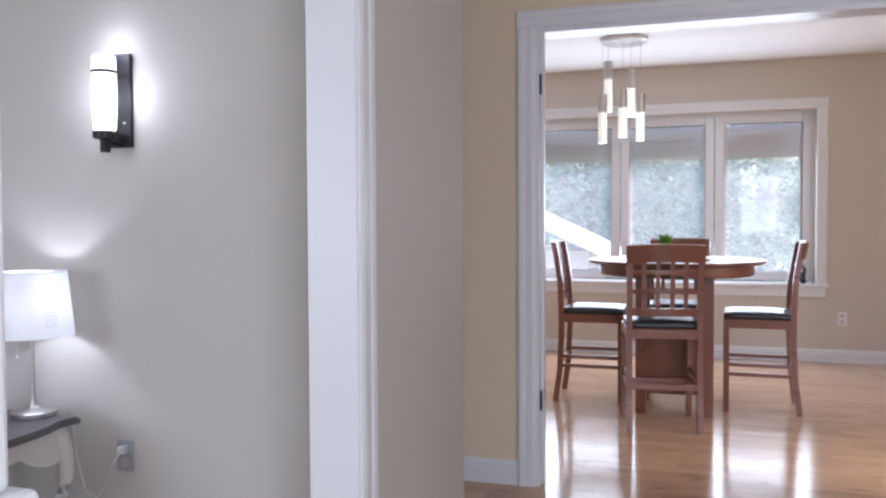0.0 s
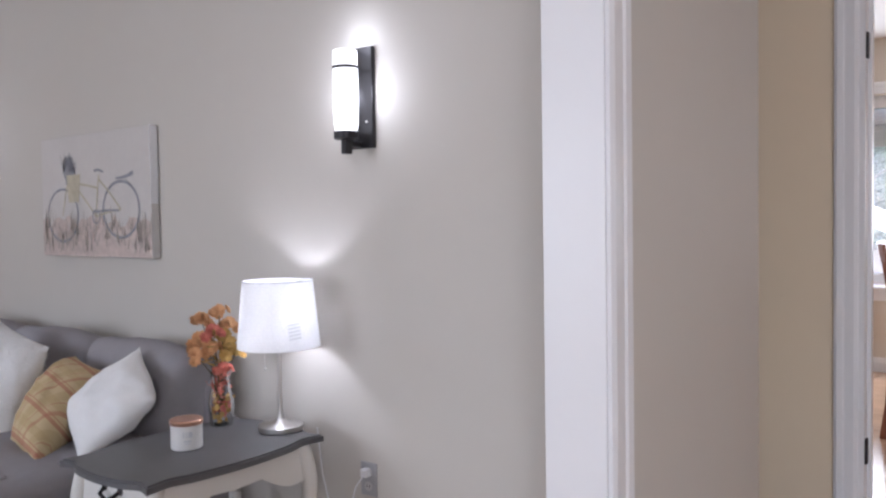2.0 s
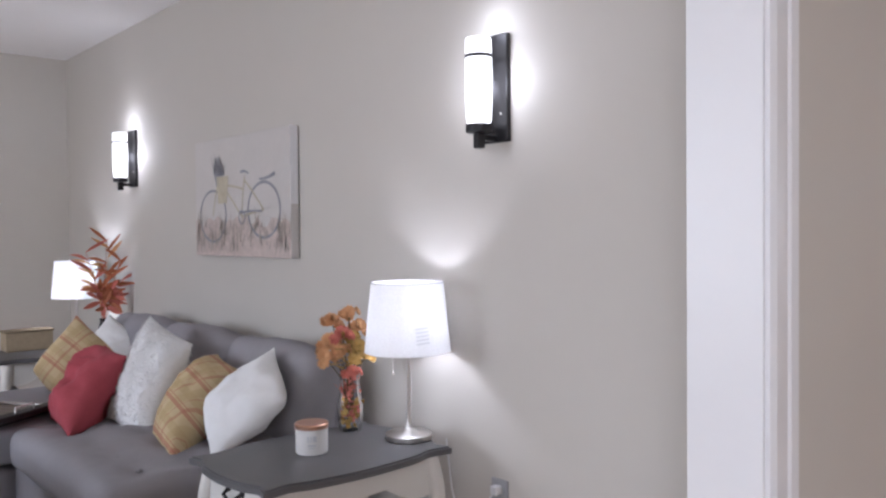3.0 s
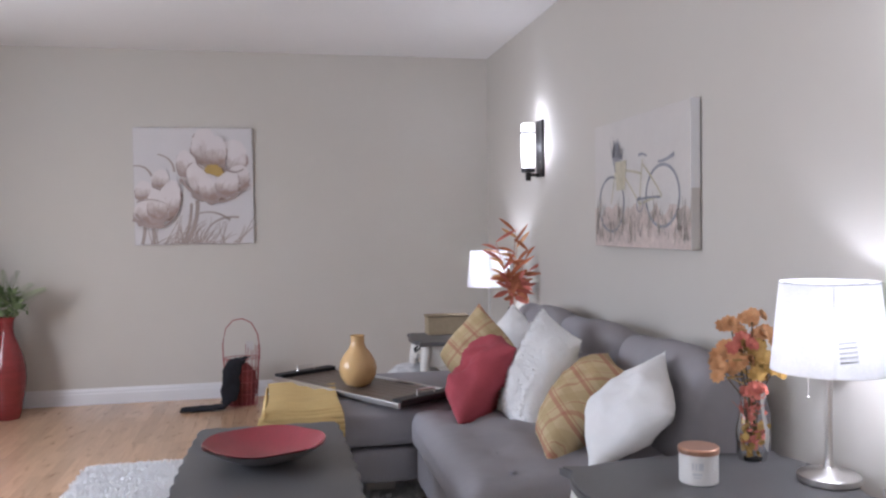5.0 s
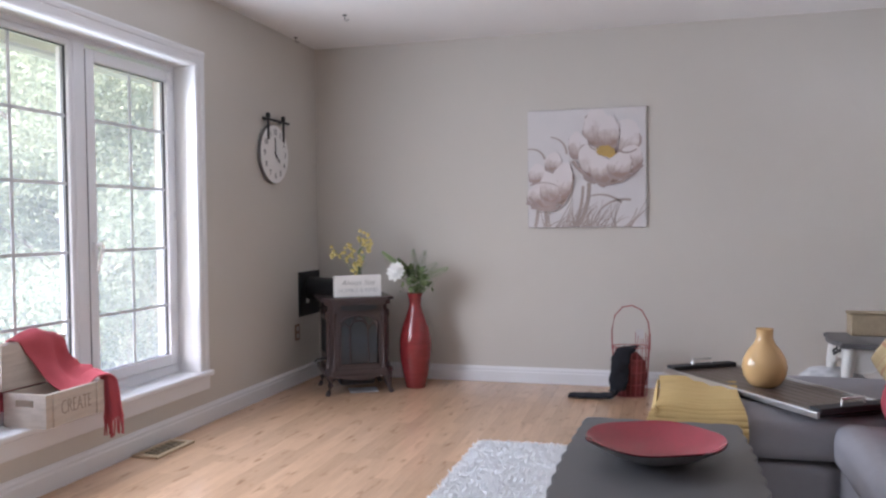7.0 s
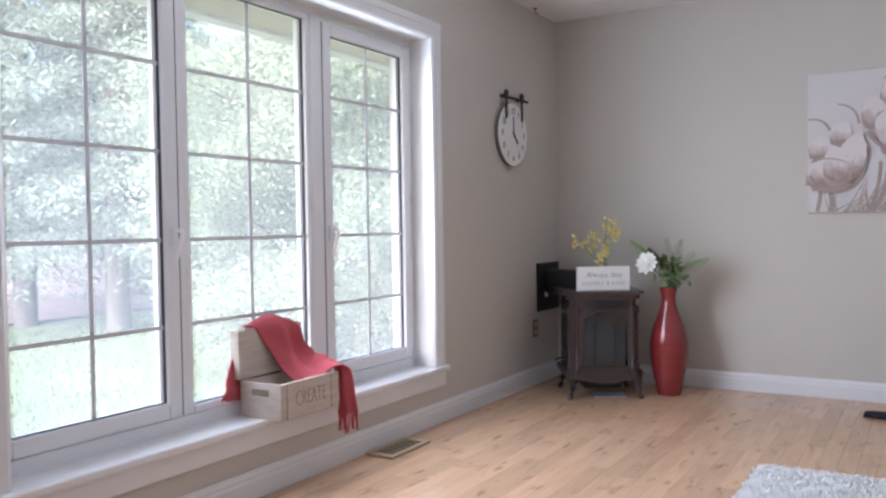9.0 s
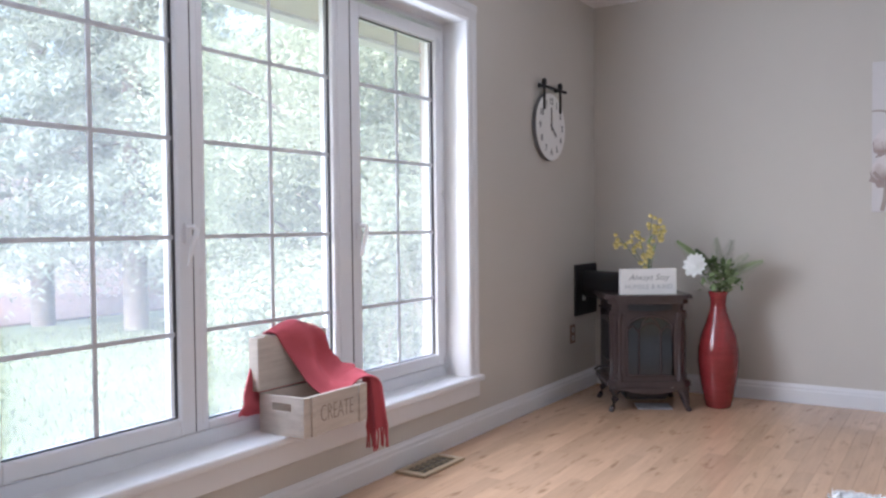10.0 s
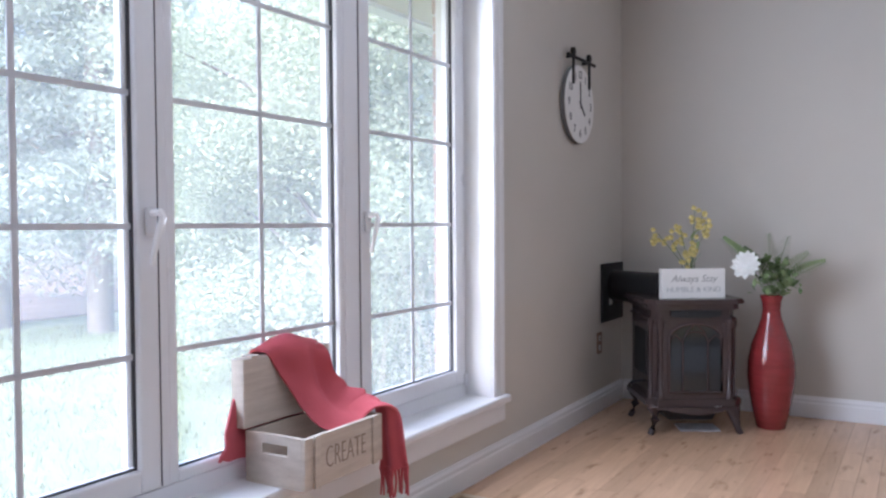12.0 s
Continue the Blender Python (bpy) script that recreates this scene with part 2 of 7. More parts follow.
def tube(bm, pts, r, seg=8, closed=False):
    pts = [Vector(p) for p in pts]
    rs = r if isinstance(r, (list, tuple)) else [r] * len(pts)
    rings = []
    for k, p in enumerate(pts):
        a = pts[k - 1] if k or closed else p
        b = pts[(k + 1) % len(pts)] if k + 1 < len(pts) or closed else p
        d = (b - a).normalized()
        u = d.cross(Vector((0.03, 0.02, 1) if abs(d.z) < 0.95 else (1, 0.1, 0))).normalized()
        w = d.cross(u)
        rings.append([bm.verts.new(p + rs[k] * (math.cos(t) * u + math.sin(t) * w)) for t in (2 * math.pi * q / seg for q in range(seg))])
    pairs = list(zip(rings, rings[1:])) + ([(rings[-1], rings[0])] if closed else [])
    for a, b in pairs:
        for k in range(seg):
            bm.faces.new([a[k], a[(k + 1) % seg], b[(k + 1) % seg], b[k]])
    if not closed:
        bm.faces.new(rings[0])
        bm.faces.new(rings[-1])


def outline(bm, pts, z0, z1, bevel=0.0):
    """A flat board with the given outline, from z0 to z1."""
    low = [bm.verts.new((x, y, z0)) for x, y in pts]
    f = bm.faces.new(low)
    r = bmesh.ops.extrude_face_region(bm, geom=[f])
    top = [g for g in r["geom"] if isinstance(g, bmesh.types.BMVert)]
    bmesh.ops.translate(bm, vec=(0, 0, z1 - z0), verts=top)
    if bevel:
        tops = set(top)
        edges = [e for q in top for e in q.link_edges if e.verts[0] in tops and e.verts[1] in tops]
        bmesh.ops.bevel(bm, geom=list(set(edges)), offset=bevel, segments=2, affect="EDGES")


def sheet(bm, nu, nv, f, thick=0.0):
    """A surface f(u, v) over the unit square; with thickness if given."""
    pts = [[Vector(f(i / nu, j / nv)) for j in range(nv + 1)] for i in range(nu + 1)]
    g = [[bm.verts.new(p) for p in row] for row in pts]
    for i in range(nu):
        for j in range(nv):
            bm.faces.new([g[i][j], g[i + 1][j], g[i + 1][j + 1], g[i][j + 1]])
    if thick:
        h = []
        for i in range(nu + 1):
            row = []
            for j in range(nv + 1):
                du = pts[min(i + 1, nu)][j] - pts[max(i - 1, 0)][j]
                dv = pts[i][min(j + 1, nv)] - pts[i][max(j - 1, 0)]
                row.append(bm.verts.new(pts[i][j] - du.cross(dv).normalized() * thick))
            h.append(row)
        for i in range(nu):
            for j in range(nv):
                bm.faces.new([h[i][j], h[i][j + 1], h[i + 1][j + 1], h[i + 1][j]])
        for i in range(nu):
            bm.faces.new([g[i][0], h[i][0], h[i + 1][0], g[i + 1][0]])
            bm.faces.new([g[i][nv], g[i + 1][nv], h[i + 1][nv], h[i][nv]])
        for j in range(nv):
            bm.faces.new([g[0][j], g[0][j + 1], h[0][j + 1], h[0][j]])
            bm.faces.new([g[nu][j], h[nu][j], h[nu][j + 1], g[nu][j + 1]])
    return g


def put_box(name, dims, material, parent=None, bevel=0.0, label="", m=None, smooth=False):
    bm = bmesh.new()
    box(bm, *dims, bevel=bevel, m=m)
    return part(name, bm, material, parent, label, smooth=smooth)


def lettering(words, size, parent, m, material, name="lettering", label="", depth=0.0006, shear=0.0, bold=0.0):
    """Raised words in the built-in font, centred at m."""
    cu = bpy.data.curves.new(name, "FONT")
    cu.body, cu.size, cu.align_x, cu.align_y, cu.extrude, cu.shear, cu.offset = words, size, "CENTER", "CENTER", depth, shear, bold
    tmp = bpy.data.objects.new(name, cu)
    scene.collection.objects.link(tmp)
    me = bpy.data.meshes.new_from_object(tmp.evaluated_get(bpy.context.evaluated_depsgraph_get()))
    bpy.data.objects.remove(tmp)
    me.materials.clear()
    me.materials.append(material)
    ob = new(name, me)
    ob.parent = parent
    ob.matrix_local = m
    if label:
        ob["label"] = label
    return ob

# ---- the rooms ----
H = 2.44
XW, XE, YN, YS = -2.53, 1.6, 5.6, 0.19
WY0, WY1, WZ0, WZ1 = 1.663, 3.972, 0.30, 2.034


def wall(name, pieces, material, label):
    bm = bmesh.new()
    for p in pieces:
        box(bm, *p)
    return tagged(part(name, bm, material), label, "wall", kind="structure")


wall("wall_west", [(XW - 0.26, 0.06, -0.05, XW, WY0, H), (XW - 0.26, WY1, -0.05, XW, YN, H), (XW - 0.26, WY0, -0.05, XW, WY1, WZ0 - 0.03), (XW - 0.26, WY0, WZ1, XW, WY1, H)], WALL, "greige painted wall round the wide window")
wall("wall_north", [(XW - 0.2, YN, -0.05, XE + 0.15, YN + 0.15, H)], WALL, "greige painted wall behind the flower canvas")
wall("wall_east", [(XE, YS, -0.05, XE + 0.15, YN, H)], WALL, "greige painted wall with two glowing sconces")
wall("wall_south", [(XW, 0.06, -0.05, -0.6, YS, H), (1.01, 0.06, -0.05, 1.965, YS, H), (-0.6, 0.06, 2.1, 1.01, YS, H)], WALL, "greige painted wall with a wide doorway")
wall("wall_closet", [(1.835, YS, -0.05, 1.965, 1.9, H)], WALL, "greige painted side wall of the hall")
DY0, DY1, DZ, DX = -1.8, -0.064, 2.06, 2.71
wall("wall_hall_east", [(DX, DY1, -0.05, DX + 0.13, 1.9, 2.66), (DX, -2.9, -0.05, DX + 0.13, DY0, 2.66), (DX, DY0, DZ, DX + 0.13, DY1, 2.66)], HALLWALL, "warm beige wall with the dining room doorway")
wall("wall_hall_end", [(1.965, 1.9, -0.05, DX + 0.13, 2.03, 2.66)], HALLWALL, "beige wall closing the hall")
wall("wall_hall_south", [(XW, -2.9, -0.05, DX, -2.77, H)], WALL, "greige wall at the back of the hall")
# The hole in this unseen wall is added for the hall fill lamp
wall("wall_hall_west", [(XW - 0.2, -2.9, -0.05, XW, -2.68, H), (XW - 0.2, -1.5, -0.05, XW, 0.06, H), (XW - 0.2, -2.68, -0.05, XW, -1.5, 0.9), (XW - 0.2, -2.68, 2.1, XW, -1.5, H)], WALL, "greige wall at the side of the hall")
VX, VY0, VY1, VZ0, VZ1 = 6.58, -1.72, 1.15, 0.66, 2.14
wall("wall_dining_east", [(VX, -4.0, -0.05, VX + 0.2, VY0, 2.66), (VX, VY1, -0.05, VX + 0.2, 2.0, 2.66), (VX, VY0, -0.05, VX + 0.2, VY1, VZ0), (VX, VY0, VZ1, VX + 0.2, VY1, 2.66)], DININGWALL, "beige wall round the dining window")
wall("wall_dining_sides", [(DX + 0.13, -4.13, -0.05, VX + 0.2, -4.0, 2.66), (DX + 0.13, 2.03, -0.05, VX + 0.2, 2.16, 2.66)], DININGWALL, "beige side walls of the dining room")


def slab(name, dims, material, label, category):
    return tagged(put_box(name, dims, material), label, category, kind="structure")


slab("ceiling", (XW - 0.2, YS, H, XE + 0.15, YN + 0.15, H + 0.1), CEIL, "white painted living room ceiling", "ceiling")
slab("ceiling_hall", (XW - 0.2, -2.9, H, DX, YS, H + 0.1), CEIL, "white painted hall ceiling", "ceiling")
slab("ceiling_closet", (XE + 0.15, YS, H, DX, 2.0, H + 0.1), CEIL, "white painted ceiling over the side passage", "ceiling")
slab("ceiling_dining", (DX, -4.13, 2.565, VX + 0.2, 2.16, 2.66), CEIL, "white painted dining room ceiling", "ceiling")
slab("subfloor", (XW - 0.2, -4.13, -0.12, VX + 0.2, YN + 0.15, -0.02), PLANK, "wooden floor under the planks", "floor")


# Skirting with a stepped, moulded top
def skirting(name, x0, y0, x1, y1, side, parent=None):
    """Along the wall from one point to the other; side: unit normal into the room."""
    d = Vector((x1 - x0, y1 - y0, 0))
    n3 = Vector((*side, 0))
    prof = [(0, 0), (0.016, 0), (0.016, 0.072), (0.012, 0.08), (0.012, 0.092), (0.006, 0.102), (0.004, 0.11), (0, 0.11)]
    bm = bmesh.new()
    ends = []
    for p in (Vector((x0, y0, 0)), Vector((x0, y0, 0)) + d):
        ends.append([bm.verts.new(p + n3 * a + Vector((0, 0, b))) for a, b in prof])
    k = len(prof)
    for i in range(k):
        bm.faces.new([ends[0][i], ends[0][(i + 1) % k], ends[1][(i + 1) % k], ends[1][i]])
    bm.faces.new(ends[0])
    bm.faces.new(ends[1])
    return tagged(part(name, bm, TRIM), "white moulded wooden skirting board", "baseboard", kind="structure")


skirting("baseboard_north", XW + 0.016, YN, XE - 0.016, YN, (0, -1))
skirting("baseboard_west", XW, YS, XW, YN, (1, 0))
skirting("baseboard_east", XE, YS, XE, YN, (-1, 0))
skirting("baseboard_hall", DX, 0.0145, DX, 1.9, (-1, 0))
skirting("baseboard_stub", 1.075, 0.06, 1.965, 0.06, (0, -1))
skirting("baseboard_dining", VX, -4.0, VX, 2.03, (-1, 0))


def casing_bar(bm, p, q, w, out, inner):
    """A moulded casing strip from p to q: w wide towards out, standing off the wall along inner."""
    p, q, out, inner = Vector(p), Vector(q), Vector(out), Vector(inner)
    prof = [(0, 0), (0, 0.012), (0.012, 0.018), (w * 0.55, 0.018), (w * 0.62, 0.022), (w - 0.012, 0.024), (w, 0.018), (w, 0)]
    ends = [[bm.verts.new(e + out * a + inner * b) for a, b in prof] for e in (p, q)]
    k = len(prof)
    for i in range(k):
        bm.faces.new([ends[0][i], ends[0][(i + 1) % k], ends[1][(i + 1) % k], ends[1][i]])
    bm.faces.new(ends[0])
    bm.faces.new(ends[1])


# Doorway to the dining room
trim_set = thing("trim_dining_doorway", "white moulded casing and lining of the dining doorway", "door trim")
trim_set["kind"] = "structure"
for nm, p, q, o in (("casing", (DX, DY1, 0), (DX, DY1, DZ), (0, 1, 0)), ("casing", (DX, DY0, 0), (DX, DY0, DZ), (0, -1, 0)), ("casing", (DX, DY0 - 0.078, DZ), (DX, DY1 + 0.078, DZ), (0, 0, 1))):
    bm = bmesh.new()
    casing_bar(bm, p, q, 0.078, o, (-1, 0, 0))
    part(nm, bm, TRIM, trim_set)
put_box("lining", (DX - 0.004, DY1 - 0.02, 0, DX + 0.134, DY1 + 0.004, DZ), TRIM, trim_set)
put_box("lining", (DX - 0.004, DY0 - 0.004, 0, DX + 0.134, DY0 + 0.02, DZ), TRIM, trim_set)
put_box("lining", (DX - 0.004, DY0 + 0.02, DZ - 0.02, DX + 0.134, DY1 - 0.02, DZ + 0.004), TRIM, trim_set)
put_box("door_stop", (DX + 0.05, DY1 - 0.032, 0, DX + 0.085, DY1 - 0.02, DZ - 0.02), TRIM, trim_set)
for z in (0.345, 1.77):
    put_box("hinge", (DX + 0.002, DY1 - 0.028, z, DX + 0.03, DY1 - 0.0195, z + 0.09), BLACK_METAL, trim_set, bevel=0.002, label="dark metal hinge leaf")

# Doorway from the hall into the living room
trim_two = thing("trim_living_doorway", "white wooden lining and casing at the wall's end", "door trim")
trim_two["kind"] = "structure"
put_box("lining", (0.979, 0.056, 0, 1.014, YS + 0.002, 2.1), TRIM, trim_two)
put_box("lining", (-0.604, 0.056, 0, -0.58, YS + 0.002, 2.1), TRIM, trim_two)
bm = bmesh.new()
casing_bar(bm, (0.985, 0.06, 0), (0.985, 0.06, 2.1), 0.086, (1, 0, 0), (0, -1, 0))
part("casing", bm, TRIM, trim_two)

# White pedestal column beside the doorway
post = thing("column", "white painted square column on a wider base", "column", (-0.475, -0.2, 0))
put_box("shaft", (-0.06, -0.06, 1.0, 0.06, 0.06, H), TRIM, post, bevel=0.006)
put_box("pedestal", (-0.09, -0.09, 0, 0.09, 0.09, 0.97), TRIM, post, bevel=0.012)
put_box("cap", (-0.075, -0.075, 0.97, 0.075, 0.075, 1.0), TRIM, post, bevel=0.008)


# ---- windows ----
GASKET = mat("dark_rubber_gasket", (0.05, 0.05, 0.06), 0.6)
LEVER = mat("white_lever_enamel", (0.9, 0.9, 0.91), 0.25, vary=0.01)
BAR = mat("grey_grille_bar", (0.6, 0.61, 0.64), 0.4, vary=0.04)

def pane_unit(parent, plane, depth, a0, a1, z0, z1, cols, rows_z, sash=0.055, wide=0.0145, name="sash"):
    """One window unit in a wall across x; plane: the inner face; depth towards outside (its sign tells the side)."""
    d = depth
    def b(nm, y0, zz0, y1, zz1, off0, off1, material, bev=0.0, label=""):
        lo, hi = sorted((plane + off0 * d, plane + off1 * d))
        return put_box(nm, (lo, y0, zz0, hi, y1, zz1), material, holder, bevel=bev, label=label)
    holder = new(name)
    holder.parent = parent
    b("stile", a0, z0, a0 + sash, z1, 0, 1, VINYL, 0.006)
    b("stile", a1 - sash, z0, a1, z1, 0, 1, VINYL, 0.006)
    b("rail", a0 + sash, z0, a1 - sash, z0 + sash, 0, 1, VINYL, 0.006)
    b("rail", a0 + sash, z1 - sash, a1 - sash, z1, 0, 1, VINYL, 0.006)
    bm = bmesh.new()
    gx = plane + 0.47 * d
    bm.faces.new([bm.verts.new((gx, y, z)) for y, z in ((a0 + sash * 0.9, z0 + sash * 0.9), (a1 - sash * 0.9, z0 + sash * 0.9), (a1 - sash * 0.9, z1 - sash * 0.9), (a0 + sash * 0.9, z1 - sash * 0.9))])
    g = part("pane", bm, PANE, holder)
    g.visible_shadow = False
    for y in (a0 + sash - 0.001, a1 - sash - 0.004):
        b("gasket", y, z0 + sash, y + 0.005, z1 - sash, 0.3, 0.46, GASKET)
    for z in (z0 + sash - 0.001, z1 - sash - 0.004):
        b("gasket", a0 + sash + 0.004, z, a1 - sash - 0.004, z + 0.005, 0.3, 0.46, GASKET)
    for y in (a0 + sash + 0.001, a1 - sash - 0.016):
        b("spacer", y, z0 + sash + 0.006, y + 0.015, z1 - sash - 0.006, 0.56, 0.9, VINYL)
    for c in cols:
        b("muntin", a0 + (a1 - a0) * c - wide / 2, z0 + sash, a0 + (a1 - a0) * c + wide / 2, z1 - sash, 0.35, 0.44, BAR)
    for z in rows_z:
        b("muntin", a0 + sash, z - wide / 2, a1 - sash, z + wide / 2, 0.345, 0.435, BAR)
    return holder


win = thing("window_west", "wide white triple window with grid bars over a lawn", "window")
win["kind"] = "structure"
FP = XW - 0.12
put_box("window_frame", (FP - 0.07, WY0, WZ0, FP, WY0 + 0.03, WZ1), VINYL, win, bevel=0.004)
put_box("window_frame", (FP - 0.07, WY1 - 0.031, WZ0, FP, WY1, WZ1), VINYL, win, bevel=0.004)
put_box("window_frame", (FP - 0.07, WY0 + 0.03, WZ1 - 0.034, FP, WY1 - 0.031, WZ1), VINYL, win, bevel=0.004)
put_box("window_frame", (FP - 0.07, WY0 + 0.03, WZ0, FP, WY1 - 0.031, WZ0 + 0.054), VINYL, win, bevel=0.004)
ROWS = (0.69, 1.008, 1.33, 1.645)
# Two opening sashes and, between them, taller fixed glass in a slim frame
for a0, a1, z0, z1, wide_frame, out in ((1.695, 2.4, 0.356, 1.982, 0.058, 0.006), (2.431, 3.158, 0.354, 2.0, 0.031, 0.0), (3.239, 3.94, 0.356, 1.982, 0.058, 0.006)):
    pane_unit(win, FP + out, -0.06, a0, a1, z0, z1, (0.5,), ROWS, sash=wide_frame)
put_box("mullion", (FP - 0.06, 2.4, WZ0 + 0.055, FP + 0.002, 2.431, WZ1 - 0.034), VINYL, win, bevel=0.003)
put_box("mullion", (FP - 0.06, 3.158, WZ0 + 0.055, FP + 0.002, 3.239, WZ1 - 0.034), VINYL, win, bevel=0.004)
put_box("sash_seal", (FP + 0.001, 3.2335, WZ0 + 0.06, FP + 0.0045, 3.2365, WZ1 - 0.06), GASKET, win)
put_box("sash_seal", (FP + 0.001, 2.4025, WZ0 + 0.06, FP + 0.0045, 2.4045, WZ1 - 0.06), GASKET, win)
put_box("hinge_cover", (FP + 0.004, 3.937, 0.345, FP + 0.018, 3.955, 0.395), VINYL, win, bevel=0.003)
for y in (2.372, 3.266):
    hd = put_box("handle_base", (FP + 0.01, y - 0.014, 0.985, FP + 0.022, y + 0.014, 1.055), VINYL, win, bevel=0.004)
    bm = bmesh.new()
    tube(bm, [(FP + 0.02, y, 1.04), (FP + 0.052, y, 1.042), (FP + 0.056, y + 0.004, 1.03), (FP + 0.05, y - 0.012, 0.97), (FP + 0.045, y - 0.022, 0.915)], [0.009, 0.009, 0.0095, 0.008, 0.006])
    part("handle", bm, LEVER, hd, "white lever handle", smooth=True)
put_box("reveal", (FP, WY1 - 0.012, WZ0, XW, WY1 + 0.004, WZ1), TRIM, win)
put_box("reveal", (FP, WY0 - 0.004, WZ0, XW, WY0 + 0.012, WZ1), TRIM, win)
put_box("reveal", (FP, WY0 + 0.012, WZ1 - 0.012, XW, WY1 - 0.012, WZ1 + 0.004), TRIM, win)
put_box("window_sill", (FP - 0.01, WY0 - 0.095, WZ0 - 0.028, XW + 0.042, WY1 + 0.095, WZ0 + 0.004), TRIM, win, bevel=0.008)
put_box("apron", (XW, WY0 - 0.08, WZ0 - 0.105, XW + 0.02, WY1 + 0.08, WZ0 - 0.03), TRIM, win, bevel=0.005)
for p, q, o in (((XW, WY1 - 0.01, WZ0), (XW, WY1 - 0.01, WZ1), (0, 1, 0)), ((XW, WY0 + 0.01, WZ0), (XW, WY0 + 0.01, WZ1), (0, -1, 0)), ((XW, WY0 - 0.078, WZ1 - 0.01), (XW, WY1 + 0.078, WZ1 - 0.01), (0, 0, 1))):
    bm = bmesh.new()
    casing_bar(bm, p, q, 0.088, o, (1, 0, 0))
    part("casing", bm, TRIM, win)

dwin = thing("window_dining", "white three-part dining window with half-lowered roller shutters", "window")
dwin["kind"] = "structure"
VP = VX + 0.1
for a0, a1 in ((VY0 + 0.02, -0.915), (-0.905, -0.1), (-0.09, 1.13)):
    pane_unit(dwin, VP, 0.07, a0, a1, VZ0 + 0.02, VZ1 - 0.02, (), (), sash=0.075, name="sash")
put_box("window_frame", (VP - 0.005, VY0, VZ0, VP + 0.08, VY0 + 0.02, VZ1), VINYL, dwin)
put_box("window_frame", (VP - 0.005, VY1 - 0.02, VZ0, VP + 0.08, VY1, VZ1), VINYL, dwin)
put_box("window_frame", (VP - 0.005, VY0 + 0.02, VZ1 - 0.02, VP + 0.08, VY1 - 0.02, VZ1), VINYL, dwin)
put_box("window_sill", (VX - 0.05, VY0 - 0.1, VZ0 - 0.03, VP + 0.08, VY1 + 0.1, VZ0 + 0.002), TRIM, dwin, bevel=0.006)
put_box("apron", (VX - 0.018, VY0 - 0.08, VZ0 - 0.11, VX, VY1 + 0.08, VZ0 - 0.032), TRIM, dwin, bevel=0.004)
for p, q, o in (((VX, VY1, VZ0), (VX, VY1, VZ1), (0, 1, 0)), ((VX, VY0, VZ0), (VX, VY0, VZ1), (0, -1, 0)), ((VX, VY0 - 0.09, VZ1), (VX, VY1 + 0.09, VZ1), (0, 0, 1))):
    bm = bmesh.new()
    casing_bar(bm, p, q, 0.09, o, (-1, 0, 0))
    part("casing", bm, TRIM, dwin)
SHUT = mat("grey_shutter_slat", (0.5, 0.49, 0.5), 0.5, vary=0.05, scale=6)
for a0, a1, low in ((VY0 + 0.1, -0.99, 1.77), (-0.83, -0.17, 1.75), (-0.02, 1.05, 1.76)):
    sh = new("roller_shutter")
    sh.parent = dwin
    z = VZ1 - 0.1
    while z > low:
        put_box("slat", (VP + 0.09, a0, z - 0.0412, VP + 0.1, a1, z), SHUT, sh, bevel=0.003)
        z -= 0.042

# ---- wall lights ----
SCONCE_GLASS = glowing("lit_opal_glass", (0.93, 0.96, 1.0), 0.3)


def sconce(y, power=1.0):
    s = thing("wall_sconce", "black wall sconce with a lit white glass cylinder", "wall lamp", (XE, y, 1.645), 0, "wall sconces")
    put_box("back_plate", (-0.018, -0.057, -0.168, -0.001, 0.057, 0.17), BLACK_METAL, s, bevel=0.003)
    bm = bmesh.new()
    lathe(bm, [(0.0, -0.118), (0.035, -0.118), (0.039, -0.1), (0.0415, -0.04), (0.042, 0.03), (0.041, 0.1), (0.04, 0.148), (0.037, 0.15), (0.034, 0.148), (0.034, -0.08), (0.0, -0.08)], 32, (-0.085, 0, 0))
    part("glass_shade", bm, SCONCE_GLASS, s, "lit white opal glass", smooth=50)
    bm = bmesh.new()
    lathe(bm, [(0.0, -0.142), (0.036, -0.142), (0.042, -0.138), (0.042, -0.116), (0.0, -0.116)], 32, (-0.085, 0, 0))
    part("cup", bm, BLACK_METAL, s, smooth=True)
    bm = bmesh.new()
    lathe(bm, [(0.04, 0.088), (0.043, 0.089), (0.043, 0.099), (0.04, 0.1)], 32, (-0.085, 0, 0))
    part("band", bm, BLACK_METAL, s, "thin black band", smooth=True)
    bm = bmesh.new()
    box(bm, -0.1, -0.012, -0.19, -0.07, 0.012, -0.142, bevel=0.003)
    box(bm, -0.08, -0.009, -0.165, -0.017, 0.009, -0.147, bevel=0.003)
    part("arm", bm, BLACK_METAL, s)
    bm = bmesh.new()
    lathe(bm, [(0.004, -0.001), (0.004, 0.002), (0.0, 0.003)], 10, m=Matrix.Translation((-0.018, -0.03, -0.08)) @ pose(0, 0, 0, 0, -90, 0))
    part("screw", bm, STEEL, s)
    point_lamp("sconce_bulb", (XE - 0.085, y, 1.83), 0.06 * power, COOL, 0.03)
    point_lamp("sconce_bulb", (XE - 0.085, y + 0.062, 1.66), 0.07 * power, COOL, 0.02)
    point_lamp("sconce_bulb", (XE - 0.085, y - 0.062, 1.66), 0.07 * power, COOL, 0.02)


sconce(1.254)
sconce(4.328, 1.6)

